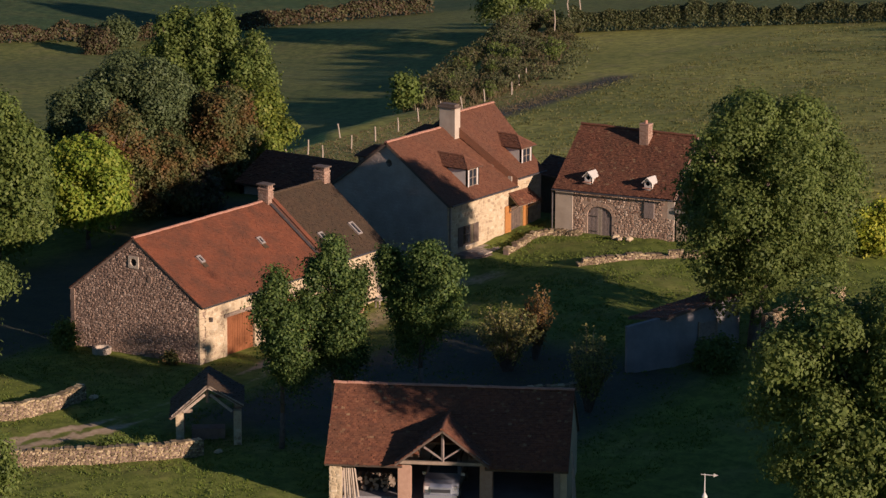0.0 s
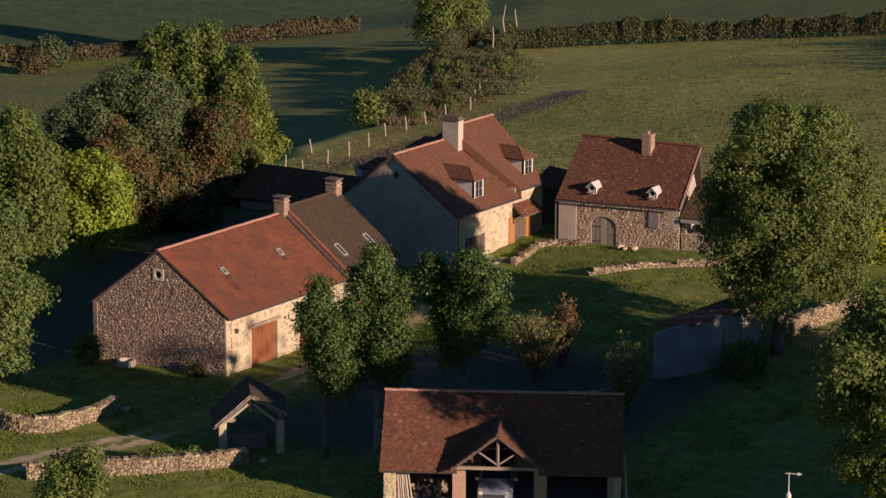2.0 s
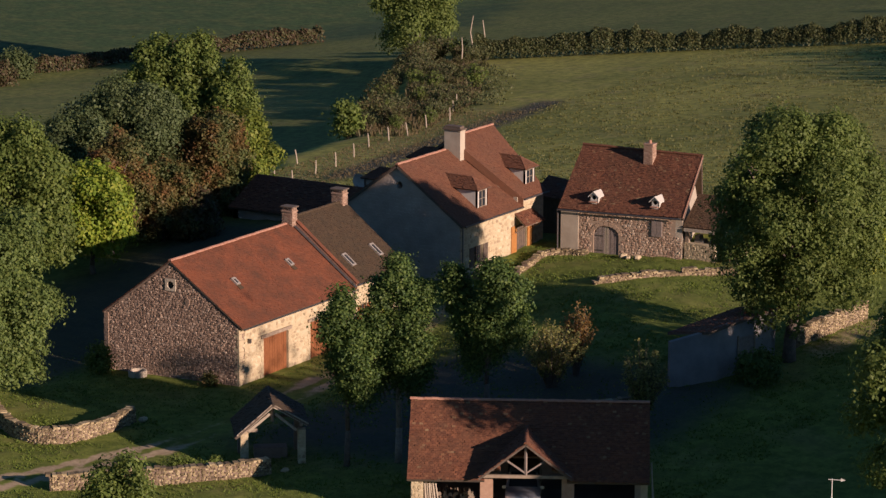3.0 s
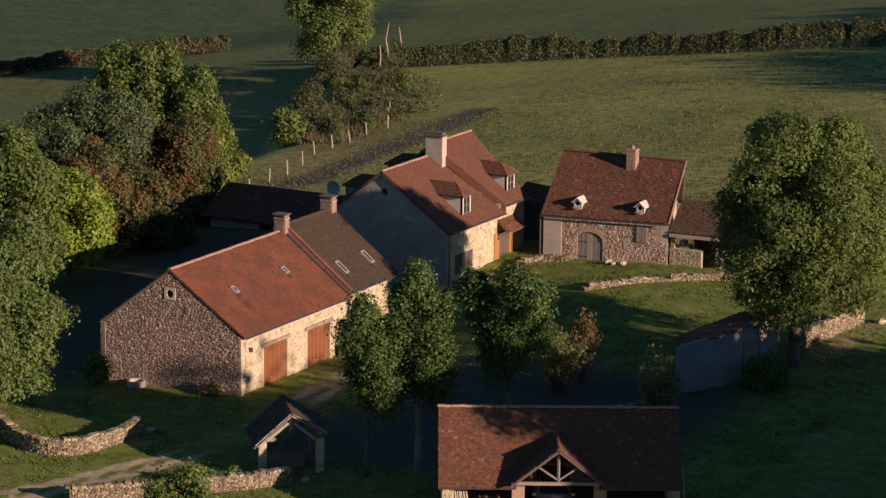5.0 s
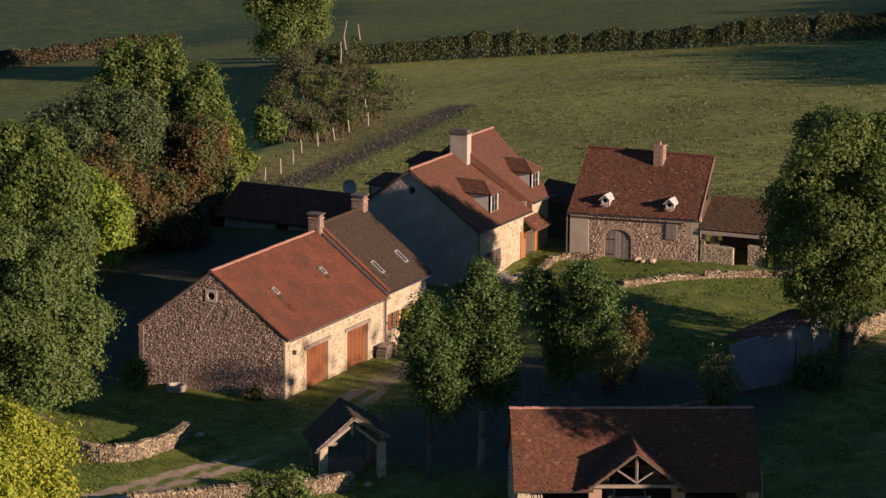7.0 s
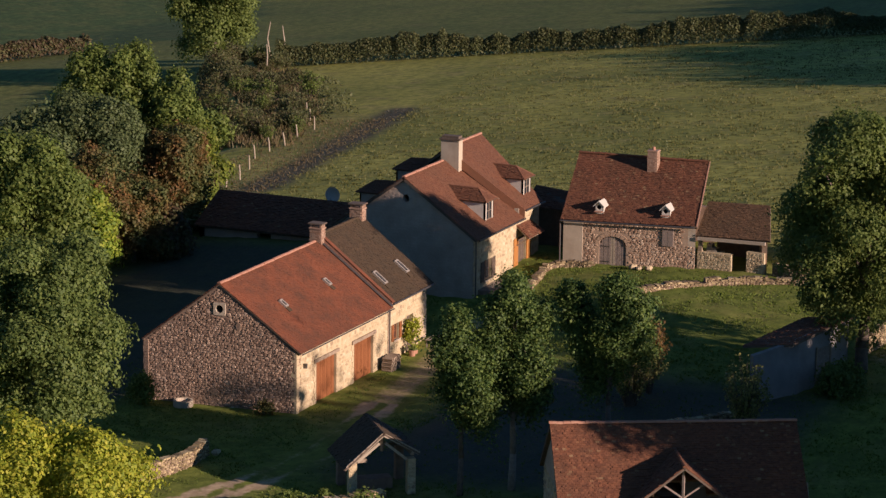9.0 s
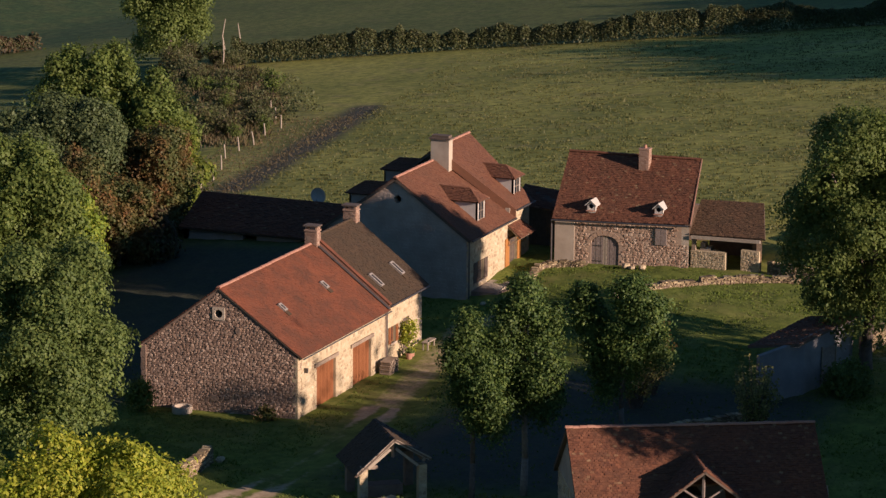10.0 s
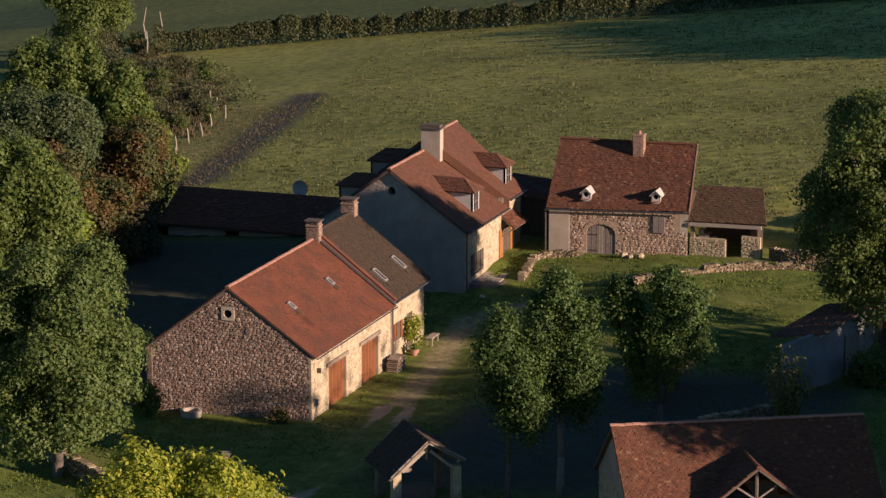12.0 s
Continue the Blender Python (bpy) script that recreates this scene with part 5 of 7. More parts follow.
def car(P):
    """A silver estate car standing in the middle bay, nose outward."""
    silver = plain("silver_car_paint", (0.42, 0.43, 0.45), (0.47, 0.48, 0.5), 0.25, 0.6, 20, 0.0005)
    black = plain("black_rubber", (0.015, 0.015, 0.015), (0.03, 0.03, 0.03), 0.7)
    cx, z, back = 5.75, 0.45, 0.4
    Q = P
    P = lambda a, b, c: Q(a, b + back, c)  # noqa: E731
    th = thing("car", P(cx, 1.0, z), "silver estate car parked in the open garage", "car")
    prof = [(3.35, 0.28), (3.5, 0.5), (3.48, 0.78), (3.34, 0.94), (2.95, 1.06), (2.25, 1.15), (1.35, 1.74), (0.9, 1.82), (-0.9, 1.8), (-1.3, 1.05), (-1.35, 0.4)]
    ks = (-1.0, -0.92, -0.6, 0.0, 0.6, 0.92, 1.0)
    s = Shape()
    n = len(prof)
    for k in ks:
        for y, h in prof:
            wide = 0.9 * (0.8 if h > 1.3 else 1.0)
            s.v.append(tuple(P(cx + k * wide, y - (0.28 if y > 2.6 else 0.06) * k ** 4, z + h + 0.05 * (1 - k ** 4) * (h > 0.7))))
    for i in range(len(ks) - 1):
        for j in range(n):
            m = (j + 1) % n
            s.f.append((i * n + j, i * n + m, (i + 1) * n + m, (i + 1) * n + j))
    s.f.append(tuple(range(n)))
    s.f.append(tuple(range(len(ks) * n - 1, (len(ks) - 1) * n - 1, -1)))
    body = part("body", s, silver, th)
    along, outward = P(1, 0, 0) - P(0, 0, 0), P(0, 1, 0) - P(0, 0, 0)
    part("windscreen", Shape().prism([P(cx - 0.74, 2.24, z + 1.22), P(cx + 0.74, 2.24, z + 1.22), P(cx + 0.62, 1.42, z + 1.76), P(cx - 0.62, 1.42, z + 1.76)], tuple(outward * 0.03 + Vector((0, 0, 0.03)))), GLASS, body)
    part("grille", Shape().box(P(cx - 0.5, 3.46, z + 0.56), along, outward * 0.05, (0, 0, 0.17)), black, body)
    part("bumper", Shape().box(P(cx - 0.84, 3.2, z + 0.24), along * 1.68, outward * 0.34, (0, 0, 0.2)), silver, body)
    for k in (-1, 1):
        part("headlight", Shape().box(P(cx + k * 0.68 - 0.15, 3.2, z + 0.68), along * 0.3, outward * 0.2, (0, 0, 0.17)), WHITE_PAINT, body)
        part("mirror", Shape().box(P(cx + k * 0.98 - 0.1, 1.95, z + 1.05), along * 0.2, outward * 0.1, (0, 0, 0.15)), silver, body)
        part("side_window", Shape().prism([P(cx + k * 0.8, 1.6, z + 1.2), P(cx + k * 0.8, -0.9, z + 1.2), P(cx + k * 0.73, -0.7, z + 1.68), P(cx + k * 0.73, 1.1, z + 1.68)], tuple(along * 0.08 * k)), GLASS, body)
        for y in (2.45, -0.5):
            wh = part("wheel", Shape().tube(P(cx + k * 0.74, y, z + 0.31), P(cx + k * 0.92, y, z + 0.31), 0.31, 0.31, 18), black, th)
            part("rim", Shape().tube(P(cx + k * 0.91, y, z + 0.31), P(cx + k * 0.93, y, z + 0.31), 0.2, 0.19, 14), PALE_METAL, wh)


# ---------- small open shelter over the well ----------
def shelter():
    rng = np.random.RandomState(22)
    u, w = (0.62, -0.785), (-0.785, -0.62)  # along the gable, towards the lane
    P = in_frame((-13.38, -11.25, 0), u, w)
    th = thing("open_shelter", (-12.6, -10.2, 0.0), "small open timber shelter with stone piers and a tiled gable roof", "shelter")
    U, Wv, up = Vector((*u, 0)), Vector((*w, 0)), Vector((0, 0, 1))
    z0 = -0.25
    for a in (-1.72, 1.38):
        p = part("pier", Shape().box(P(a, -0.45, z0), U * 0.42, Wv * 0.45, up * 2.15), MORTAR_CREAM, th, "stone pier")
        part("stonework", stones(Shape(), P(a, 0, z0), tuple(U), (0, 0, 1), tuple(Wv), 0.42, 2.1, rng, (0.3, 0.2), 0.03), STONE_CREAM, p, kind="stuff")
        # back piers brown instead of cream, with the shelter's shade in their colour
        part("pier", Shape().box(P(a, -3.0, z0), U * 0.42, Wv * 0.45, up * 2.15), MORTAR_BROWN, th)
    for s in (-1, 1):
        part("wall_plate", Shape().beam(P(s * 1.55, 0.3, 1.92 if s < 0 else 2.25), P(s * 1.55, -3.5, 1.92 if s < 0 else 2.25), 0.16), WOOD_OLD, th)
        part("rafter", Shape().beam(P(s * 1.9, 0.3, 1.7 if s < 0 else 2.26), P(0, 0.3, 3.36), 0.1, 0.17), POST_WOOD, th, "pale weathered rafter")
        part("strut", Shape().beam(P(s * 1.3, 0.05, 1.9), P(s * 0.15, 0.05, 2.85), 0.14), POST_WOOD, th)
        e, ez = (-2.05, 1.62) if s < 0 else (1.95, 2.28)
        q = [P(e, 0.35, ez), P(e, -3.6, ez), P(0, 0.35, 3.46), P(0, -3.6, 3.46)]
        if s > 0:
            q = [q[1], q[0], q[3], q[2]]
        r = part("roof", roof_deck(*q, thick=0.09), WOOD_DARK, th)
        part("roof_tiles", tiles(*q, rng, jitter=0.015), TILE_BROWN, r, kind="stuff")
    part("tie_beam", Shape().beam(P(-1.7, 0.0, 1.95), P(-0.8, 0.0, 1.95), 0.18), WOOD_OLD, th)
    part("tie_beam", Shape().beam(P(-1.55, -2.8, 1.95), P(1.55, -2.8, 1.95), 0.16), WOOD_DARK, th)
    part("king_post", Shape().beam(P(0, 0.0, 2.4), P(0, 0.0, 3.3), 0.13), WOOD_OLD, th)
    # trough in the same brown, darkened for the shade inside
    part("trough", Shape().box(P(-0.9, -2.2, z0), U * 1.8, Wv * 0.9, up * 0.8), MORTAR_BROWN, th, "stone trough, coloured dark for the shelter's shade")


# ---------- dry stone walls ----------
def dry_wall(name, pts, h, thick, label, seed, mat=None, cell=(0.19, 0.11), base=0.15, rag=0.05):
    """A loose stone wall along a bent line: a core, stones on both faces and a row of cap stones."""
    rng = np.random.RandomState(seed)
    th = thing(name, (*pts[0], gz(*pts[0])), label, "stone wall", "dry stone walls")
    core, face, caps = Shape(), Shape(), Shape()
    for _ in range(2):  # round off the bends
        cut = [pts[0]]
        for (ax, ay), (bx, by) in zip(pts, pts[1:]):
            cut += [(ax * 0.75 + bx * 0.25, ay * 0.75 + by * 0.25), (ax * 0.25 + bx * 0.75, ay * 0.25 + by * 0.75)]
        pts = cut + [pts[-1]]
    line = []
    for (ax, ay), (bx, by) in zip(pts, pts[1:]):
        n = max(int(math.hypot(bx - ax, by - ay) / 0.7), 1)
        line += [(ax + (bx - ax) * i / n, ay + (by - ay) * i / n) for i in range(n)]
    line.append(pts[-1])
    for (ax, ay), (bx, by) in zip(line, line[1:]):
        d = Vector((bx - ax, by - ay, 0))
        L = d.length + 0.14
        d.normalize()
        ax, ay = ax - d.x * 0.07, ay - d.y * 0.07
        s = Vector((-d.y, d.x, 0))
        z0 = min(gz(ax, ay), gz(bx, by)) - base
        hh = h + base + rng.uniform(-rag, rag)
        o = Vector((ax, ay, z0))
        core.box(o - s * (thick / 2 - 0.04), d * L, s * (thick - 0.08), (0, 0, hh - 0.05))
        for k in (-1, 1):
            a = o + s * k * (thick / 2 - 0.04)
            stones(face, tuple(a), tuple(d), (0, 0, 1), tuple(s * k), L, hh, rng, cell, 0.06, None, 0.2)
        x = 0.0
        while x < L:
            wdt = rng.uniform(0.13, 0.32)
            ht = rng.uniform(0.05, 0.13)
            off = rng.uniform(-0.06, 0.06)
            p = o + d * x + s * (off - thick * 0.45) + Vector((0, 0, hh - 0.06))
            tl = Vector((rng.uniform(-0.04, 0.04), rng.uniform(-0.04, 0.04), ht))
            caps.box(p, d * (wdt + 0.01) + Vector((0, 0, rng.uniform(-0.04, 0.04))), s * thick * rng.uniform(0.75, 0.98), tl)
            x += wdt
    part("core", core.weld(), MORTAR_BROWN, th)
    part("stonework", face, mat or STONE_DRY, th, kind="stuff")
    part("cap_stones", caps, mat or STONE_DRY, th, kind="stuff")


# ---------- garden shed by the oak ----------
def garden_shed():
    L, C, R = Vector((9.1, -23.7, 0)), Vector((11.3, -25.6, 0)), Vector((15.9, -27.1, 0))
    th = thing("garden_shed", (13.5, -25.5, 1.3), "grey rendered garden shed with a dark lean-to roof", "shed")
    z0 = 0.6
    b1 = Vector((0.33, 0.94, 0)) * 3.2
    d = (R - C).normalized()
    part("front_wall", Shape().prism([C + Vector((0, 0, z0)), R + Vector((0, 0, z0)), R + Vector((0, 0, 4.8)), C + Vector((0, 0, 4.3))], tuple(Vector((0.33, 0.94, 0)) * 0.3)), RENDER_SHED, th)
    part("side_wall", Shape().prism([L + Vector((0, 0, z0)), C + Vector((0, 0, z0)), C + Vector((0, 0, 4.3)), L + Vector((0, 0, 3.7))], (0.2, 0.25, 0)), RENDER_SHED, th)
    part("side_wall", Shape().prism([R + Vector((0, 0, z0)), R + b1 + Vector((0, 0, z0)), R + b1 + Vector((0, 0, 4.0)), R + Vector((0, 0, 4.8))], tuple(-d * 0.3)), RENDER_SHED, th)
    n = Vector((-0.31, -0.95, 0))
    for k, (f0, f1) in enumerate(((0.34, 0.36), (0.62, 0.64))):
        o = C + d * 4.8 * f0 + n * 0.04 + Vector((0, 0, 1.3))
        part("door_post", Shape().box(o, d * 0.12, n * 0.06, (0, 0, 2.3)), WOOD_OLD, th)
    part("door", Shape().box(C + d * 1.78 + n * 0.02 + Vector((0, 0, 1.3)), d * 1.2, n * 0.04, (0, 0, 2.2)), WOOD_GREY, th, "grey board door, shut")
    rng = np.random.RandomState(31)
    e0, e1 = C + n * 0.25 - d * 0.9 + Vector((0, 0, 4.28)), R + n * 0.25 + d * 0.2 + Vector((0, 0, 4.9))
    r0, r1 = e0 + b1 * 1.1 - Vector((0, 0, 0.7)), e1 + b1 * 1.1 - Vector((0, 0, 0.7))
    rf = part("roof", Shape().prism([e0, e1, r1, r0], (0, 0, -0.14)), WOOD_DARK, th)
    part("roof_tiles", tiles(r0, r1, e0, e1, rng, jitter=0.015), TILE_OLD, rf, kind="stuff")


# ---------- trees, shrubs and hedges ----------
def leaf_mesh(name, centres, outs, size, rng, mat, tilt=0.9):
    """One small pointed leaf blade for each centre, facing roughly outward."""
    n = len(centres)
    nrm = outs + tilt * rng.normal(size=(n, 3)) * 0.75 + np.array([0, 0, 0.25])
    nrm /= np.linalg.norm(nrm, axis=1)[:, None]
    t = np.cross(nrm, rng.normal(size=(n, 3)))
    t /= np.linalg.norm(t, axis=1)[:, None]
    b = np.cross(nrm, t)
    s = size * rng.uniform(0.6, 1.35, (n, 1))
    fold = nrm * s * 0.12
    v = np.stack([centres - t * s * 0.62, centres - b * s * 0.4 + fold, centres + t * s * 0.62, centres + b * s * 0.4 + fold], 1).reshape(-1, 3)
    me = bpy.data.meshes.new(name)
    me.vertices.add(4 * n)
    me.vertices.foreach_set("co", v.astype(np.float32).ravel())
    me.loops.add(4 * n)
    me.loops.foreach_set("vertex_index", np.arange(4 * n, dtype=np.int32))
    me.polygons.add(n)
    me.polygons.foreach_set("loop_start", np.arange(0, 4 * n, 4, dtype=np.int32))
    me.update(calc_edges=True)
    me.validate()
    me.materials.append(mat)
    return me


def crown_lobes(rng, lobes, leaves, sprig, droop=0.0, clump=17):
    """Leaf places, outward directions and sprig centres for a crown of rounded lobes (x, y, z, rx, rz)."""
    L = np.array(lobes, float)
    scale = L[:, [3, 3, 4]]
    w = L[:, 3] * (L[:, 3] + L[:, 4])
    n = max(leaves // clump, 30)
    k = rng.choice(len(L), n * 3, p=w / w.sum())
    d = rng.normal(size=(n * 3, 3))
    d /= np.linalg.norm(d, axis=1)[:, None]
    d[:, 2] = np.where(d[:, 2] < -0.6, -d[:, 2], d[:, 2])
    ph = rng.uniform(0, 6.28, (len(L), 3))[k]
    bump = 1 + 0.15 * np.sin(5.1 * d[:, 0] + ph[:, 0]) * np.sin(4.6 * d[:, 1] + ph[:, 1]) + 0.1 * np.sin(8.3 * d[:, 2] + 6.1 * d[:, 0] + ph[:, 2])
    c = L[k, :3] + d * (rng.uniform(0.25, 1.12, n * 3) ** 0.5 * bump)[:, None] * scale[k]
    keep = np.ones(n * 3, bool)
    for j in range(len(L)):
        keep &= (np.linalg.norm((c - L[j, :3]) / scale[j], axis=1) > 0.66) | (k == j)
    c, d = c[keep][:n], d[keep][:n]
    i = rng.choice(len(c), leaves)
    e = rng.normal(size=(leaves, 3)) * (sprig * rng.uniform(0.55, 1.5, len(c)))[i][:, None]
    e -= d[i] * (e * d[i]).sum(1)[:, None] * 0.45
    e[:, 2] -= droop * np.abs(e[:, 2]) * rng.uniform(0.5, 2.2, leaves)
    return c[i] + e, d[i] * 0.95 + e / sprig * 0.3, c


def spread_lobes(rng, rx, rz, count):
    """Many uneven lobes that fill a broad dome of half-width rx and half-height rz, round a loose core."""
    out = [(0, 0, 0, rx * 0.55, rz * 0.6)]
    big = 1.0 if count > 14 else 1.3
    for j in range(count * 2):
        g = 2.4 * j + rng.uniform(-0.6, 0.6)
        h = 1 - 1.85 * (j + 0.5) / (count * 2)
        q = max(1 - abs(h) ** 2.5, 0.05) ** 0.4
        f = rng.uniform(0.5, 0.78)
        r = rng.uniform(0.18, 0.32) * big
        out.append((q * math.cos(g) * rx * f, q * math.sin(g) * rx * f, h * rz * rng.uniform(0.62, 0.84), rx * r * 1.1, (rx + rz) * 0.5 * r * rng.uniform(0.65, 1.0)))
    return out


def make_tree(name, x, y, top, bottom, rx, mat, leaves, size, label, seed, lobes=12, z0=None, group="", trunk_r=None, lean=(0, 0), droop=0.0, category="tree", bark=None, clump=17):
    """A tapered trunk with limbs, and a crown of leafy lobes: their number, or a list of them from the crown's middle."""
    rng = np.random.RandomState(seed)
    g = gz(x, y) if z0 is None else z0
    rz, cz = (top - bottom) / 2, (top + bottom) / 2 - g
    m = Matrix.Translation((x, y, g))
    th = thing(name, None, label, category, group, m=m)
    shape = spread_lobes(rng, rx, rz, lobes) if isinstance(lobes, int) else lobes
    p, o, c = crown_lobes(rng, shape, leaves, size * 1.45 * math.sqrt(clump / 17), droop, clump)
    p = p + np.array([lean[0], lean[1], cz])
    c = c + np.array([lean[0], lean[1], cz])
    part("crown", leaf_mesh("crown", p, o, size, rng, mat, 0.75), mat, th, kind="stuff")
    s = Shape()
    tr = trunk_r or max(0.09, (top - g) * 0.022)
    base, fork = Vector((0, 0, -0.2)), Vector((lean[0] * 0.4, lean[1] * 0.4, max(cz - rz * 0.7, 0.4)))
    mid = base.lerp(fork, 0.5) + Vector((rng.uniform(-0.1, 0.1), rng.uniform(-0.1, 0.1), 0))
    s.tube(base, mid, tr * 1.25, tr, 10).tube(mid, fork, tr, tr * 0.85, 10)
    head = Vector((lean[0], lean[1], cz + rz * 0.45))
    s.tube(fork, head, tr * 0.8, tr * 0.2, 8)
    for k in rng.choice(len(c), min(len(c), 14), replace=False):
        t = rng.uniform(0.0, 0.75)
        a = fork.lerp(head, t)
        b = Vector(c[k])
        q = a.lerp(b, 0.5) + Vector((0, 0, 0.12 * (b - a).length))
        s.tube(a, q, tr * 0.42 * (1 - 0.5 * t), tr * 0.25, 6).tube(q, b, tr * 0.25, tr * 0.06, 6)
    part("trunk", s, bark or BARK, th, smooth=True)
    return th


def twiggy_bush(x, y, top, r, stems, leaves, size, mat, label, seed, name="garden_bush", group="garden bushes"):
    """Many thin upright stems from one foot, with small leaves along their upper parts."""
    rng = np.random.RandomState(seed)
    g = gz(x, y)
    th = thing(name, None, label, "bush", group, m=Matrix.Translation((x, y, g)))
    s, pts, outs = Shape(), [], []
    for i in range(stems):
        a, q = rng.uniform(0, 2 * math.pi), math.sqrt(rng.rand())
        tip = Vector((math.cos(a) * q * r, math.sin(a) * q * r, (top - g) * (1 - 0.35 * q * q) * rng.uniform(0.75, 1.02)))
        low = Vector((tip.x * 0.12, tip.y * 0.12, -0.1))
        mid = low.lerp(tip, 0.5) + Vector((-tip.x * 0.12, -tip.y * 0.12, 0.1))
        s.tube(low, mid, 0.035, 0.022, 5).tube(mid, tip, 0.022, 0.008, 5)
        for k in range(leaves):
            f = rng.uniform(0.3, 1.03)
            p = low.lerp(mid, f * 2) if f < 0.5 else mid.lerp(tip, f * 2 - 1)
            pts.append(tuple(p + Vector(rng.normal(0, 0.1, 3))))
            outs.append((math.cos(a) * 0.5, math.sin(a) * 0.5, 0.2))
    part("woody_base", s, BARK, th, kind="stuff")
    part("leaves", leaf_mesh("leaves", np.array(pts), np.array(outs), size, rng, mat, 1.3), mat, th, kind="stuff")
    return th


def leafy_row(name, pts, width, height, leaves, size, mat, label, seed, rag=0.4, cat="hedge", kind="stuff"):
    """A ragged hedge along a bent line, one mesh of leaves with some stems."""
    rng = np.random.RandomState(seed)
    seg = [math.hypot(b[0] - a[0], b[1] - a[1]) for a, b in zip(pts, pts[1:])]
    k = rng.choice(len(seg), leaves, p=np.array(seg) / sum(seg))
    a, b = np.array(pts)[k], np.array(pts)[k + 1]
    f = rng.rand(leaves, 1)
    base = a + (b - a) * f
    along = np.concatenate([[0], np.cumsum(seg)])[k] + f[:, 0] * np.array(seg)[k]
    rough = np.ones(leaves)
    for step, amp in ((7.0, 0.7), (2.3, 0.6), (0.8, 0.45)):
        knots = rng.normal(0, 1, int(sum(seg) / step) + 3)
        rough += rag * amp * np.interp(along / step, np.arange(len(knots)), knots)
    d = (b - a) / np.linalg.norm(b - a, axis=1)[:, None]
    s = np.stack([-d[:, 1], d[:, 0]], 1)
    ang = rng.uniform(0, math.pi, leaves)
    rad = rng.uniform(0.4, 1.0, leaves) ** 0.4
    off = np.cos(ang) * rad * width / 2 * np.clip(rough, 0.5, 1.6)
    h = np.sin(ang) ** 0.6 * rad * height * np.clip(rough, 0.25, 2.0)
    xy = base + s * off[:, None]
    z = ground_z(xy[:, 0], xy[:, 1]) + h
    out = np.stack([s[:, 0] * np.cos(ang), s[:, 1] * np.cos(ang), np.sin(ang) * 0.6 + 0.1], 1)
    me = leaf_mesh(name, np.c_[xy, z], out, size, rng, mat, 1.1)
    ob = new(name, me)
    return tagged(ob, label, cat, kind=kind)


def tufts(name, x, y, h, w, mat, label, seed, blades=3, spread=None):
    """Short grass or weeds: a few leaning blades at each place, one mesh."""
    rng = np.random.RandomState(seed)
    n = len(x)
    x, y = np.repeat(x, blades), np.repeat(y, blades)
    hh = np.repeat(h * rng.uniform(0.5, 1.5, n), blades) * rng.uniform(0.6, 1.2, n * blades)
    far = spread or w * 1.2
    x = x + rng.normal(0, far, n * blades)
    y = y + rng.normal(0, far, n * blades)
    z = ground_z(x, y)
    g = rng.uniform(0, 2 * math.pi, n * blades)
    ww = w * rng.uniform(0.6, 1.3, n * blades)
    lx, ly = rng.normal(0, 0.35, n * blades) * hh, rng.normal(0, 0.35, n * blades) * hh
    v = np.stack([np.stack([x - np.cos(g) * ww, y - np.sin(g) * ww, z - 0.03], 1), np.stack([x + np.cos(g) * ww, y + np.sin(g) * ww, z - 0.03], 1), np.stack([x + lx, y + ly, z + hh], 1)], 1).reshape(-1, 3)
    m = n * blades
    me = bpy.data.meshes.new(name)
    me.vertices.add(3 * m)
    me.vertices.foreach_set("co", v.astype(np.float32).ravel())
    me.loops.add(3 * m)
    me.loops.foreach_set("vertex_index", np.arange(3 * m, dtype=np.int32))
    me.polygons.add(m)
    me.polygons.foreach_set("loop_start", np.arange(0, 3 * m, 3, dtype=np.int32))
    me.update(calc_edges=True)
    me.materials.append(mat)
    ob = new(name, me)
    return tagged(ob, label, "grass", kind="stuff")


GAR = garage()
car(GAR)
shelter()
dry_wall("stone_wall", [(-14.9, -12.0), (-16.6, -11.0), (-18.6, -9.0), (-20.2, -7.0), (-21.6, -5.2), (-23.0, -3.6)], 0.85, 0.55, "low dry stone wall along the lane", 41)
dry_wall("stone_wall", [(-9.7, 0.9), (-11.6, 0.55), (-13.4, 0.7), (-15.6, 1.5), (-16.2, 3.2), (-15.2, 5.6), (-11.6, 9.8), (-8, 14)], 0.85, 0.5, "curved dry stone wall round a grass bank", 42)
dry_wall("stone_wall", [(26.3, -9.3), (27.6, -10.4), (29.4, -12.0), (31.4, -14.2), (32.8, -17.0), (33.2, -20)], 0.33, 0.5, "low tumbledown stone wall across the lawn", 43, base=0.25, rag=0.16)
dry_wall("stone_wall", [(28.2, -2.5), (30.2, -2.3), (32.2, -1.9), (33.3, -2.7), (33.6, -4.5)], 0.34, 0.45, "low stone wall edging the house terrace", 44, rag=0.12)
dry_wall("stone_wall", [(19.0, -26.9), (22.5, -27.3), (26.6, -28.0)], 1.1, 0.5, "sunlit stone wall beside the oak", 45)
dry_wall("stone_wall", [(34.9, -16.5), (34.5, -18.5), (34.9, -21.5)], 0.8, 0.4, "stone wall running on from the lean-to", 46)
dry_wall("stone_wall", [(0.5, -18.6), (3.4, -21.0), (5.8, -23.6)], 0.4, 0.5, "low overgrown stone border in shade", 47)
garden_shed()



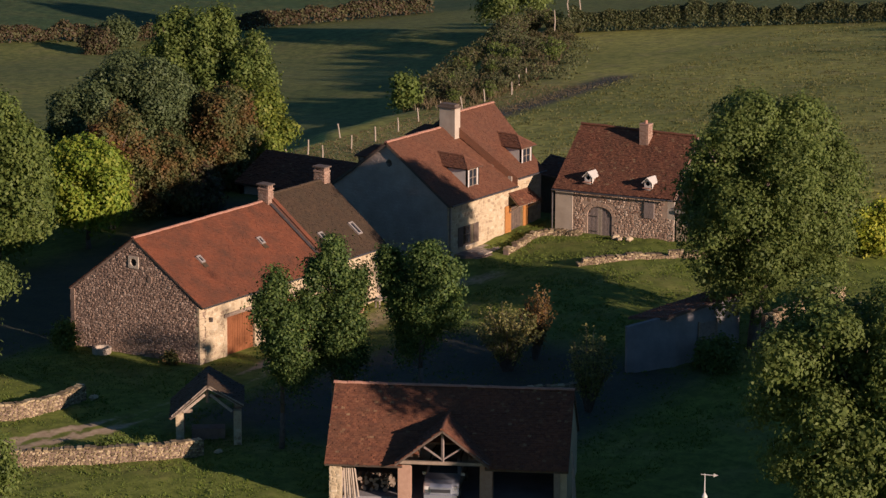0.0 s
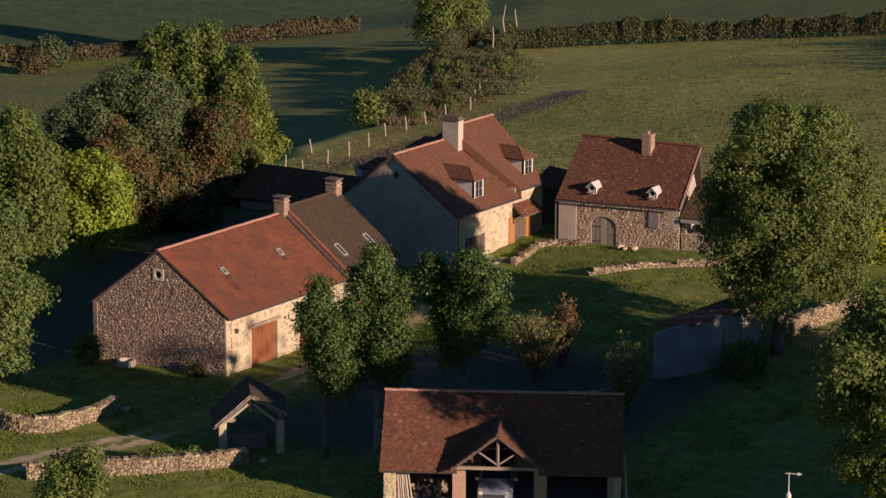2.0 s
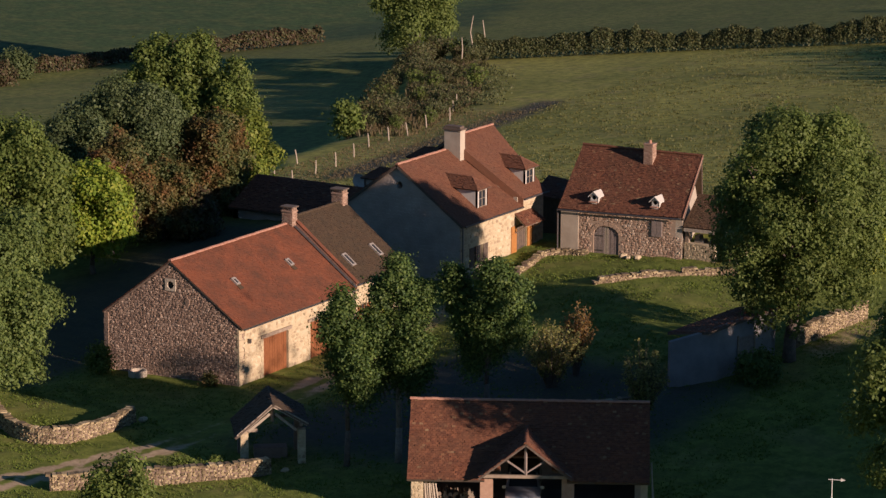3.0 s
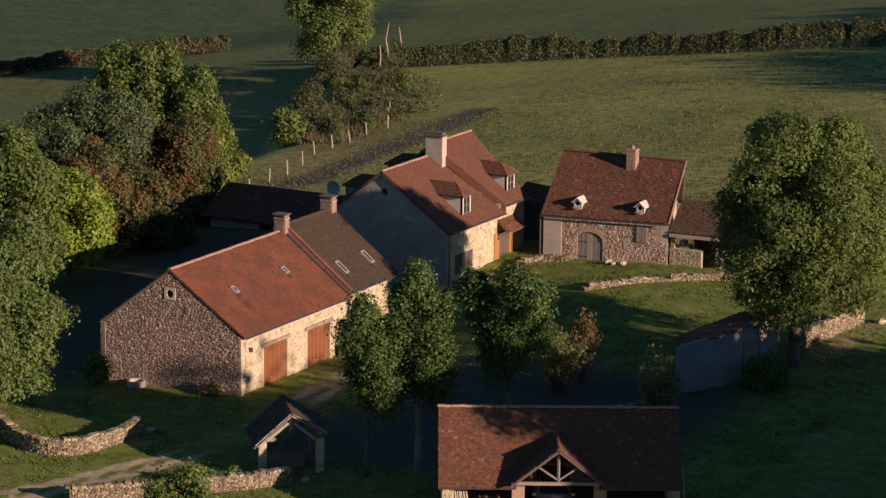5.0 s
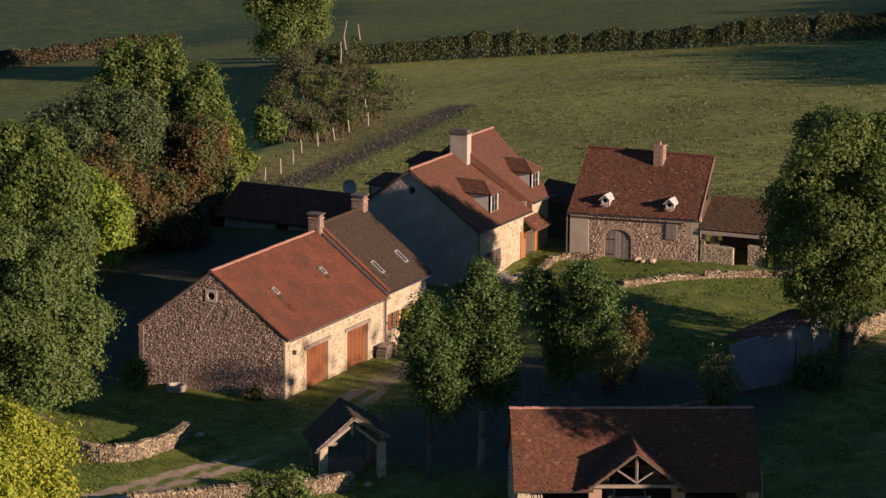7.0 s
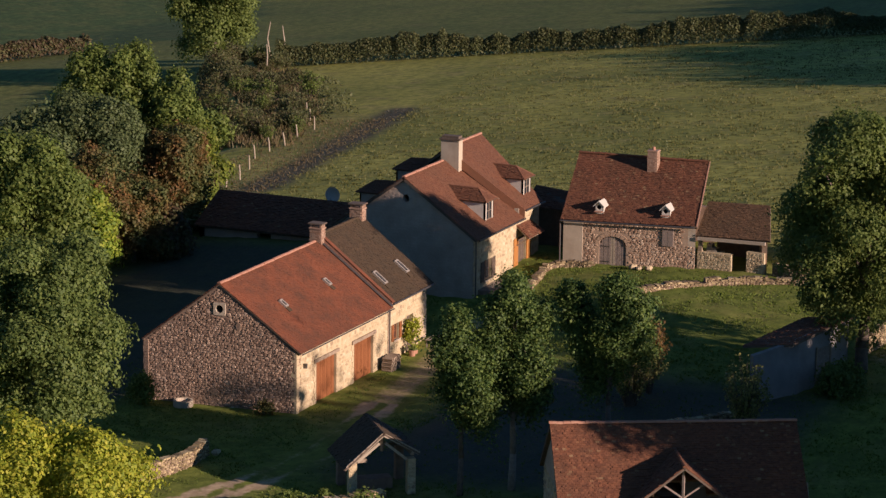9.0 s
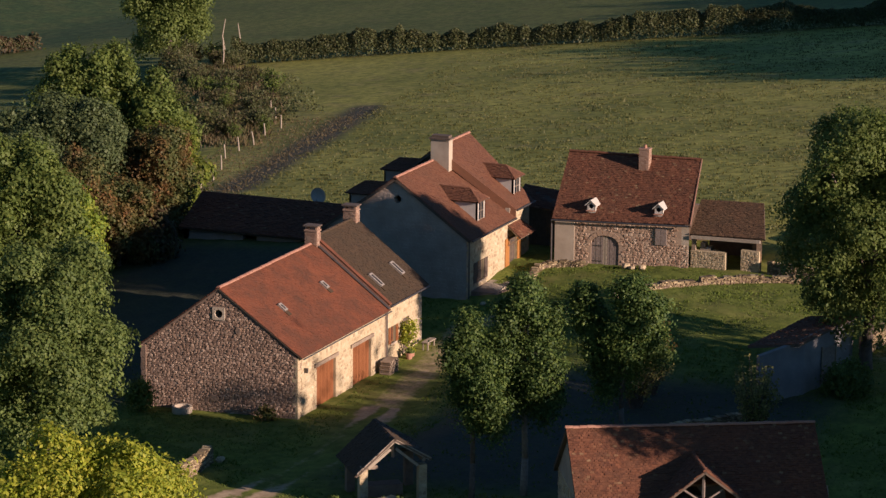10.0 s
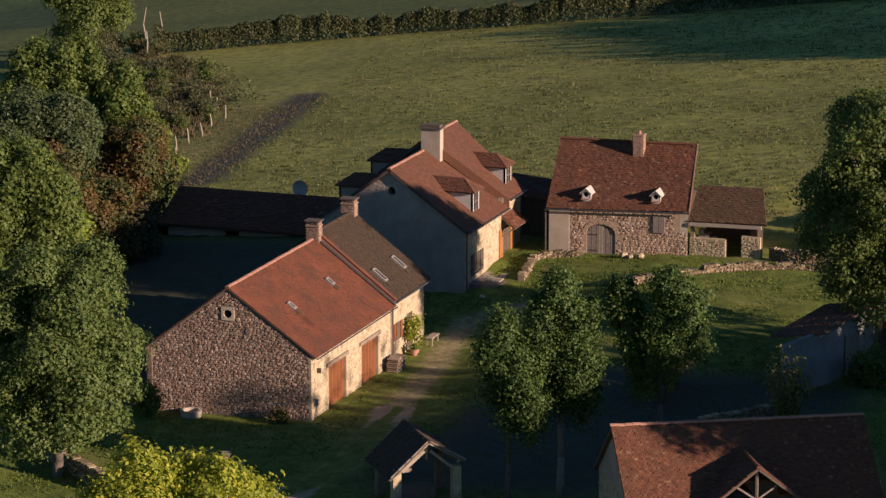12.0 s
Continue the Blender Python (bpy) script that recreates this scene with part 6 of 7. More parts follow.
def with_boughs(lobes, seed):
    """Each lobe broken up by smaller boughs round its outside."""
    rng = np.random.RandomState(seed)
    out = []
    for x, y, z, r, h in lobes:
        out.append((x, y, z, r * 0.78, h * 0.8))
        for k in range(6):
            g = 1.05 * k + rng.uniform(-0.4, 0.4)
            f = rng.uniform(0.5, 0.85)
            out.append((x + f * r * math.cos(g), y + f * r * math.sin(g), z + h * rng.uniform(-0.85, 0.75), r * rng.uniform(0.25, 0.42), h * rng.uniform(0.2, 0.38)))
    return out


ASH_B = [(0.1, 0.1, 2.6, 1.0, 1.7), (-0.5, 0.8, 1.4, 0.85, 1.6), (0.4, -0.8, 0.9, 0.95, 1.6), (-0.4, 0.9, -0.9, 1.0, 1.5), (-0.3, -1.2, -1.0, 1.05, 1.5), (0.6, 0.0, -0.4, 1.0, 1.8), (-0.2, -0.9, -2.4, 1.0, 1.1), (0.2, 0.5, -2.4, 0.9, 1.1)]
ASH_A = [(0.0, 0.3, 1.9, 0.75, 1.4), (-0.2, 0.7, 0.6, 0.85, 1.3), (0.2, -0.4, 0.3, 0.85, 1.3), (-0.4, -0.9, -1.0, 0.95, 1.2), (0.3, 0.5, -1.0, 0.8, 1.1), (-0.3, -1.3, -2.0, 0.8, 1.0), (0.0, -0.3, -2.2, 0.8, 0.9)]
ASH_C = [(0.0, -0.5, 2.6, 1.0, 1.5), (0.1, -1.0, 1.5, 1.05, 1.5), (-0.2, -0.3, 0.4, 1.0, 1.4), (0.4, -1.4, 0.2, 0.85, 1.3), (0.0, 2.1, 2.2, 0.6, 1.1), (0.3, 1.7, 1.0, 0.75, 1.1), (0.5, 0.4, -1.2, 1.1, 1.5), (0.3, 1.3, -0.6, 0.8, 1.2)]
make_tree("ash_tree", -9.6, -16.9, 12.5, 2.8, 2.1, LEAF_MID, 44000, 0.13, "slender green ash tree in the courtyard", 51, with_boughs(ASH_B, 1), group="courtyard trees", droop=0.7, trunk_r=0.17, bark=BARK_PALE, clump=42)
make_tree("ash_tree", -11.5, -14.8, 10.7, 3.0, 1.7, LEAF_MID, 30000, 0.13, "smaller green ash tree in the courtyard", 52, with_boughs(ASH_A, 2), group="courtyard trees", droop=0.7, trunk_r=0.14, clump=42)
make_tree("ash_tree", -8.2, -21.6, 12.9, 3.4, 2.0, LEAF_MID, 40000, 0.13, "green ash tree with a forked crown behind the garage", 53, with_boughs(ASH_C, 3), group="courtyard trees", droop=0.7, trunk_r=0.16, clump=42)
make_tree("oak_tree", 16.5, -27.75, 17.2, 2.2, 5.6, LEAF_OAK, 96000, 0.17, "broad green oak beside the garden shed", 54, 30, lean=(1.4, 0.0))
make_tree("oak_tree", -14.2, -51.2, 15.7, 2.0, 5.7, LEAF_OAK, 84000, 0.18, "dark green oak turning yellow at its tips", 55, 18)
make_tree("lime_tree", -14.0, 8.4, 12.2, -0.3, 4.9, LEAF_LANE, 74000, 0.17, "full green lime tree beside the lane wall", 56, 24)
make_tree("lime_tree", 2.5, 19.0, 14.6, 1.5, 4.4, LEAF_GREEN, 52000, 0.2, "tall green lime tree behind the barn", 57, 18)
make_tree("maple_tree", -57.2, -17.4, 16.0, 6.0, 4.6, LEAF_YELLOW, 88000, 0.14, "maple with bright yellow autumn leaves", 58, 22)
make_tree("young_maple", 19.1, 25.4, 7.6, 0.0, 3.0, LEAF_YELLIME, 18000, 0.23, "small maple with yellow-green leaves", 59, 12)
make_tree("shrub_tree", 23.6, 27.2, 9.0, 0.0, 2.6, LEAF_RUST, 24000, 0.18, "autumn tree turning from green to rust at the wood's edge", 60, 10, group="wood edge")
make_tree("shrub_tree", 27.2, 25.4, 6.4, -0.2, 2.3, LEAF_RUST, 19000, 0.18, "brown autumn shrub at the wood's edge", 99, 9, group="wood edge")
make_tree("field_tree", 31.6, 31.0, 11.4, 0.4, 4.2, LEAF_DULL, 66000, 0.18, "broad dull green tree at the wood's edge", 65, 20, group="wood edge")
make_tree("field_tree", 27.0, 32.0, 9.4, 0.2, 3.0, LEAF_DULL, 28000, 0.19, "olive green tree at the wood's edge", 97, 10, group="wood edge")
make_tree("shrub_tree", 35.0, 26.6, 8.6, -0.2, 2.7, LEAF_RUST, 34000, 0.17, "red-brown autumn tree at the wood's edge", 62, 12, group="wood edge")
make_tree("field_tree", 43.0, 29.6, 7.4, -0.6, 2.5, LEAF_LIME, 18000, 0.22, "yellow-green tree at the wood's edge", 63, 10, group="wood edge")
make_tree("field_tree", 43.8, 38.0, 12.3, 0.0, 2.3, LEAF_GREEN, 25000, 0.21, "tall light green tree at the wood's edge", 64, 12, group="wood edge")
make_tree("field_tree", 45.2, 35.4, 12.0, 0.0, 2.3, LEAF_GREEN, 25000, 0.21, "tall light green tree at the wood's edge", 95, 12, group="wood edge")
make_tree("field_tree", 45.2, 32.2, 10.0, 0.0, 2.1, LEAF_GREEN, 18000, 0.2, "light green tree at the wood's edge", 96, 10, group="wood edge")
make_tree("field_tree", 38.5, 39.5, 7.6, -1.0, 3.4, LEAF_DULL, 13000, 0.28, "dull green tree at the wood's edge", 61, 10, group="wood edge")
make_tree("shrub_tree", 29.0, 24.2, 4.0, 0.0, 2.0, LEAF_DRY, 8000, 0.22, "brown thinning shrub at the wood's edge", 66, 8, group="wood edge")
make_tree("field_tree", 12.0, 27.0, 8.5, -0.2, 3.8, LEAF_GREEN, 16000, 0.26, "green tree behind the barn", 67, 12, group="wood edge")
make_tree("field_tree", 20.0, 38.0, 7.5, -1.0, 4.2, LEAF_DULL, 12000, 0.3, "dull green tree behind the wood's edge", 88, 12, group="wood edge")
make_tree("shrub_tree", 36.0, 30.5, 4.6, -0.8, 2.6, LEAF_RUST, 8000, 0.24, "brown autumn shrub at the wood's edge", 89, 8, group="wood edge")
make_tree("shrub_tree", 168.5, 151.0, gz(168.5, 151.0) + 3.4, gz(168.5, 151.0) - 0.3, 2.2, LEAF_DULL, 6000, 0.27, "grey-green shrub in the far hedge", 131, 8, group="far hedge shrubs")
make_tree("shrub_tree", 160.0, 146.5, gz(160.0, 146.5) + 2.6, gz(160.0, 146.5) - 0.3, 2.2, LEAF_DRY, 5000, 0.27, "brownish shrub in the far hedge", 132, 8, group="far hedge shrubs")
make_tree("field_oak", 176.9, 97.1, 3.0, -14.6, 5.6, LEAF_OAK, 46000, 0.27, "lone oak at the field corner", 68, 14)
twiggy_bush(8.75, -17.7, 5.6, 1.1, 36, 64, 0.13, LEAF_TIPS, "thin tall bush with orange autumn tips", 69)
twiggy_bush(6.0, -17.6, 5.0, 1.9, 66, 64, 0.14, LEAF_SPRIG, "sparse olive-green bush in the courtyard", 70)
twiggy_bush(2.4, -25.4, 5.6, 1.4, 48, 66, 0.14, LEAF_SPRIG, "olive-green bush behind the garage", 71)
make_tree("young_ash", -44.5, -24.2, 10.6, 3.5, 1.8, LEAF_GREEN, 13000, 0.14, "slender young ash with thin olive leaves", 72, 8, trunk_r=0.08)
twiggy_bush(-17.4, -8.0, 0.8, 1.1, 30, 44, 0.13, LEAF_GREEN, "low leafy bush growing over the wall", 73)
twiggy_bush(-16.0, -9.2, 0.65, 0.8, 20, 40, 0.13, LEAF_GREEN, "low twiggy bush growing over the wall", 75)
make_tree("garden_bush", -2.0, 8.9, 1.5, -0.3, 0.75, LEAF_GREEN, 2200, 0.14, "small leafy bush at the barn's corner", 74, 8, trunk_r=0.03, category="bush", group="garden bushes")
make_tree("garden_bush", -1.0, 1.6, 0.45, -0.3, 0.45, LEAF_RUST, 700, 0.13, "dark reddish bush at the foot of the barn gable", 92, 8, trunk_r=0.03, category="bush", group="garden bushes")
make_tree("garden_bush", 12.0, -28.0, 3.0, 1.0, 1.4, LEAF_LANE, 4200, 0.15, "dark green bush at the foot of the garden shed", 93, 9, trunk_r=0.04, category="bush", group="garden bushes")
make_tree("climbing_rose", 15.0, -0.2, 2.3, -0.1, 0.5, LEAF_YELLOW, 900, 0.13, "climbing rose beside the cottage window", 76, 8, trunk_r=0.03, category="bush")
make_tree("young_birch", 99.5, 57.0, -3.6, -7.0, 1.2, LEAF_GREEN, 2600, 0.3, "bright green sapling by the fence", 77, 8, trunk_r=0.06)
make_tree("shrub_tree", 38.5, -24.2, 5.4, 2.0, 1.9, LEAF_YELLOW, 7000, 0.24, "yellowing shrub behind the oak", 78, 8)

# unseen tree line south of yard, wood south of far field, added for shade
tall = make_tree("tall_tree", 5.2, -63.0, 12.6, 0.2, 5.4, LEAF_OAK, 3000, 1.25, "tall oak out of view, added to shade the yard and far field", 79, 14, group="south tree row")
for x, y, r in ((-4.5, -62.0, 40), (-10.0, -66.0, 100), (-7.5, -57.5, 200), (-8.6, -58.5, 320)):
    copy_thing(tall, Matrix.Translation((x - 0.8, y, gz(x - 0.8, y))) @ Matrix.Rotation(radians(r), 4, "Z"))
for x, y, r, k in ((11.3, -62.5, 30, 0.85), (2.0, -73.0, 160, 1.2), (-4.5, -73.5, 75, 1.2), (-10.5, -75.0, 250, 1.2), (7.0, -71.0, 300, 1.0), (-1.0, -66.0, 15, 1.1), (5.0, -67.5, 210, 1.12), (-7.0, -69.5, 330, 1.12), (10.0, -67.0, 65, 0.85), (-13.0, -69.0, 145, 1.1), (2.5, -64.0, 280, 1.05), (-9.2, -60.0, 190, 0.92), (0.0, -62.0, 75, 1.0), (-3.0, -69.0, 240, 1.1), (8.5, -63.0, 10, 0.95), (-5.5, -65.0, 290, 1.06)):
    copy_thing(tall, Matrix.Translation((x - 0.8, y, gz(x - 0.8, y))) @ Matrix.Rotation(radians(r), 4, "Z") @ Matrix.Diagonal((0.9, 0.9, k * (1.1 if x < -6 else 0.93), 1)))
# one more unseen tree, placed to shade the garage roof
copy_thing(tall, Matrix.Translation((-13.3, -61.0, gz(-13.3, -61.0))) @ Matrix.Rotation(radians(20), 4, "Z") @ Matrix.Diagonal((0.8, 0.8, 1.21, 1)))
for i, (x, y) in enumerate(((133, -46), (141, -43), (149, -46), (156, -44), (165, -40), (174, -46), (184, -41), (194, -47), (204, -42), (215, -48), (226, -44), (238, -46))):
    copy_thing(tall, Matrix.Translation((x - 2, y, gz(x - 2, y))) @ Matrix.Rotation(radians(50 * i), 4, "Z") @ Matrix.Scale(0.86 + 0.035 * i, 4))
    copy_thing(tall, Matrix.Translation((x + 2, y - 9, gz(x + 2, y - 9))) @ Matrix.Rotation(radians(50 * i + 70), 4, "Z") @ Matrix.Scale(0.97 + 0.035 * i, 4))

# scattered bushes in the overgrown strip along the fence
scrub = []
for i, (m_, lab) in enumerate(((LEAF_SCRUB, "brown scrubby bush in the overgrown fence strip"), (LEAF_HEDGE, "olive bush in the overgrown fence strip"), (LEAF_GREEN, "light green bush in the overgrown fence strip"))):
    scrub.append(twiggy_bush((104, 124, 139)[i], (54.5, 61.5, 66.5)[i], gz((104, 124, 139)[i], (54.5, 61.5, 66.5)[i]) + (2.2, 2.5, 3.2)[i], (1.6, 1.8, 1.5)[i], 46, 36, 0.17, m_, lab, 120 + i, "scrub_bush", "fence scrub"))
rs = np.random.RandomState(7)
for i in range(40):
    f = rs.rand()
    x, y = 100 + 82 * f + rs.normal(0, 1.5), 53.5 + 41 * f + rs.normal(0, 2.4)
    k = rs.uniform(0.5, 1.0)
    copy_thing(scrub[rs.choice(3, p=(0.5, 0.3, 0.2))], Matrix.Translation((x, y, gz(x, y) - 0.1)) @ Matrix.Rotation(rs.uniform(0, 6.28), 4, "Z") @ Matrix.Scale(k, 4))

for x, y, k in ((109, 58, 0.8), (113, 60.5, 0.9), (117, 62.5, 0.85), (150, 80, 0.9), (157, 84.5, 1.1), (163, 88, 1.1), (168, 91, 1.2), (173, 94.5, 1.3), (178, 95, 1.2), (185, 99, 1.2), (190, 102, 1.2)):
    copy_thing(scrub[1 if int(x) % 2 else 0], Matrix.Translation((x, y, gz(x, y) - 0.1)) @ Matrix.Rotation(x, 4, "Z") @ Matrix.Scale(k, 4))

# hedges round the fields
leafy_row("hedgerow", [(178.5, 90), (183, 76), (187, 62), (189.5, 47), (194, 30), (198, 10), (200, -15)], 2.8, 2.8, 80000, 0.21, LEAF_HEDGE, "ragged field hedge at the far side of the meadow", 81, 0.18)
leafy_row("hedgerow", [(138, 174), (165, 158), (190, 145), (212, 134)], 2.6, 2.0, 22000, 0.32, LEAF_DRY, "brownish hedge beyond the far meadow", 82, 0.2)
leafy_row("hedgerow", [(42.5, -16.5), (44.5, -19.5), (47.5, -24.5)], 1.0, 0.7, 3500, 0.16, LEAF_DRY, "low brown bracken strip behind the lawn", 85, 0.4)
leafy_row("hedgerow", [(104, 57.5), (118, 66), (132, 74), (146, 82), (160, 89), (174, 95)], 2.6, 1.8, 12000, 0.22, LEAF_SCRUB, "tall brown brush behind the fence", 86, 0.45)
leafy_row("hedgerow", [(112, 56), (126, 63), (142, 72), (158, 82), (172, 90)], 6.0, 0.7, 9000, 0.22, LEAF_SCRUB, "overgrown brown hedge along the fence", 83, 0.9)
leafy_row("hedgerow", [(118, 55), (136, 64), (150, 72), (168, 84)], 4.5, 0.6, 4000, 0.2, LEAF_HEDGE, "olive scrub along the fence", 84, 0.9)


def fence():
    rng = np.random.RandomState(91)
    post = None
    spots = [(57.5, 38.2), (60.2, 36.7), (63.6, 40.8), (67.6, 39.4), (73.0, 40.9), (75.2, 46.2), (80, 43.6), (87.6, 46.9), (92.8, 48.1), (96.7, 48.5), (103.0, 50.4), (109.8, 52.0), (116.4, 55.6), (123, 59.2)]
    for i, (x, y) in enumerate(spots):
        h = 1.5 + 0.4 * rng.rand()
        m = Matrix.Translation((x, y, gz(x, y) - 0.2)) @ Matrix.Rotation(rng.uniform(-0.12, 0.12), 4, "X") @ Matrix.Rotation(rng.uniform(-0.1, 0.1), 4, "Y")
        if post is None:
            sh = Shape().tube((0, 0, 0), (0.02, 0, 0.9), 0.07, 0.065, 7).tube((0.02, 0, 0.9), (0, 0.02, 1.45), 0.065, 0.055, 7)
            me = sh.mesh("fence_post")
            me.materials.append(POST_WOOD)
            post = tagged(new("fence_post", me), "pale split chestnut fence post in rough grass", "fence post", "fence posts")
            post.matrix_basis = m
        else:
            copy_thing(post, m)
    for i, (x, y, h, lean) in enumerate(((180.3, 90.2, 4.6, 0.06), (183.5, 93.0, 5.0, -0.08), (172.0, 88.0, 3.2, 0.03))):
        sh = Shape().tube((x, y, gz(x, y) - 0.3), (x + lean * h, y - lean * h, gz(x, y) + h * 0.6), 0.09, 0.08, 8).tube((x + lean * h, y - lean * h, gz(x, y) + h * 0.6), (x + lean * h, y, gz(x, y) + h), 0.08, 0.05, 8)
        single("dead_trunk", sh, POST_WOOD, "pale bare dead trunk in the hedge", "dead tree", "dead trunks")


fence()


def stone_trough():
    th = thing("stone_trough", (-1.4, 6.6, -0.3), "round pale stone trough at the foot of the barn gable", "trough")
    s = Shape()
    n = 16
    for r, z in ((0.56, -0.35), (0.58, 0.12), (0.44, 0.12), (0.4, -0.05)):
        for i in range(n):
            g = 2 * math.pi * i / n
            s.v.append((-1.4 + r * math.cos(g), 6.6 + r * math.sin(g), z))
    for k in range(3):
        for i in range(n):
            j = (i + 1) % n
            s.f.append((k * n + i, k * n + j, (k + 1) * n + j, (k + 1) * n + i))
    s.f.append(tuple(range(3 * n, 4 * n)))
    part("basin", s, RENDER_PALE, th)


stone_trough()


def wood_stack():
    rng = np.random.RandomState(33)
    z = gz(11.4, -0.5)
    th = thing("firewood_stack", (11.4, -0.5, z), "stack of split firewood against the barn wall", "firewood")
    for row in range(7):
        for k in range(11 - row % 2):
            x = 10.75 + 0.128 * (k + 0.5 * (row % 2)) + rng.uniform(-0.015, 0.015)
            r = rng.uniform(0.052, 0.066)
            y = rng.uniform(-0.05, 0.05)
            part("log", Shape().tube((x, -0.85 + y, z + 0.06 + 0.115 * row), (x + rng.uniform(-0.02, 0.02), -0.2 + y, z + 0.06 + 0.115 * row), r, r, 7), WOOD_OLD, th)


wood_stack()


def bench():
    z = gz(16.9, -0.7)
    th = thing("garden_bench", (16.9, -0.7, z), "plain weathered wooden bench before the cottage", "bench")
    part("seat", Shape().box((16.3, -0.95, z + 0.42), (1.3, 0, 0), (0, 0.42, 0), (0, 0, 0.06)), POST_WOOD, th)
    for x in (16.4, 17.4):
        for y in (-0.92, -0.63):
            part("leg", Shape().box((x, y, z - 0.05), (0.08, 0, 0), (0, 0.08, 0), (0, 0, 0.47)), POST_WOOD, th)


bench()


def finial_mast():
    th = thing("weather_vane", (-28.7, -51.2, 0), "white mast with a small weather vane", "weather vane")
    X, Y = -28.7, -51.2
    part("mast", Shape().tube((X, Y, 0), (X, Y, 7.6), 0.17, 0.13, 12).tube((X, Y, 7.6), (X, Y, 8.25), 0.13, 0.07, 12), WHITE_PAINT, th)
    part("finial", Shape().tube((X, Y, 8.2), (X, Y, 8.32), 0.12, 0.13, 12).tube((X, Y, 8.32), (X, Y, 8.5), 0.13, 0.03, 12).tube((X, Y, 8.5), (X, Y, 9.35), 0.028, 0.018, 8), WHITE_PAINT, th)
    vane = Shape().beam((X - 0.06, Y + 0.16, 9.3), (X + 0.12, Y - 0.36, 9.3), 0.02, 0.03)
    vane.prism([(X + 0.12, Y - 0.36, 9.22), (X + 0.19, Y - 0.55, 9.3), (X + 0.12, Y - 0.36, 9.38)], (0.015, 0.005, 0))
    part("vane", vane, WHITE_PAINT, th)


finial_mast()


def scatter(n, x0, x1, y0, y1, seed, keep=None):
    rng = np.random.RandomState(seed)
    x, y = rng.uniform(x0, x1, n), rng.uniform(y0, y1, n)
    if keep is not None:
        k = keep(x, y)
        x, y = x[k], y[k]
    return x, y


def off_buildings(x, y):
    out = ~((x > -1.5) & (x < 19) & (y > -0.3) & (y < 10))
    out &= ~((x > 25) & (x < 37.5) & (y > -0.3) & (y < 10.2))
    out &= ~((x > 34) & (x < 43) & (y > -17) & (y < -1.8))
    out &= ~((x > 33) & (x < 41) & (y > 11) & (y < 25))
    # fewer tufts where the ground is coloured dark for shade
    yard = (x > -10) & (x < 11) & (y > -28) & (y < -8)
    yard |= (x > -7) & (x < 34) & (y > 10.5) & (y < 26)
    thin = np.random.RandomState(118).rand(len(x)) < 0.75
    return out & (near_line(x, y, ROAD) > 1.6) & ~(yard & thin)


gx_, gy_ = scatter(66000, -32, 36, -34, 14, 105, off_buildings)
tufts("yard_grass", gx_, gy_, 0.075, 0.035, GRASS_LAWN, "short grass of yard and lawn", 106)


def in_meadow(x, y):
    """The grazed meadow between the houses and the far hedge, thinning with the distance."""
    far = np.interp(y, [-15, 10, 30, 47, 62, 76, 90], [199, 197, 193, 188, 185, 181, 177])
    return (x < far) & (y < 33 + (x - 57) * 0.235) & (np.random.RandomState(113).rand(len(x)) < (1.25 - x / 240) * (0.62 + 0.38 * np.sin(x * 0.31 + 2 * np.sin(y * 0.17)) * np.sin(y * 0.43 + np.sin(x * 0.11))))


gx_, gy_ = scatter(52000, 44, 200, -40, 84, 109, lambda x, y: in_meadow(x, y) & off_buildings(x, y))
tufts("meadow_grass", gx_, gy_, 0.115, 0.075, GRASS_BLADE, "tufted grazed grass of the far meadow", 110, 5, 0.26)
gx_, gy_ = scatter(10000, 56, 118, 33, 56, 107, lambda x, y: near_line(x, y, [(60, 38), (90, 45.5), (117, 51.5)]) < 4.2)
tufts("dead_weeds", gx_, gy_, 0.12, 0.04, WEED, "tall dead weeds along the fence", 108)

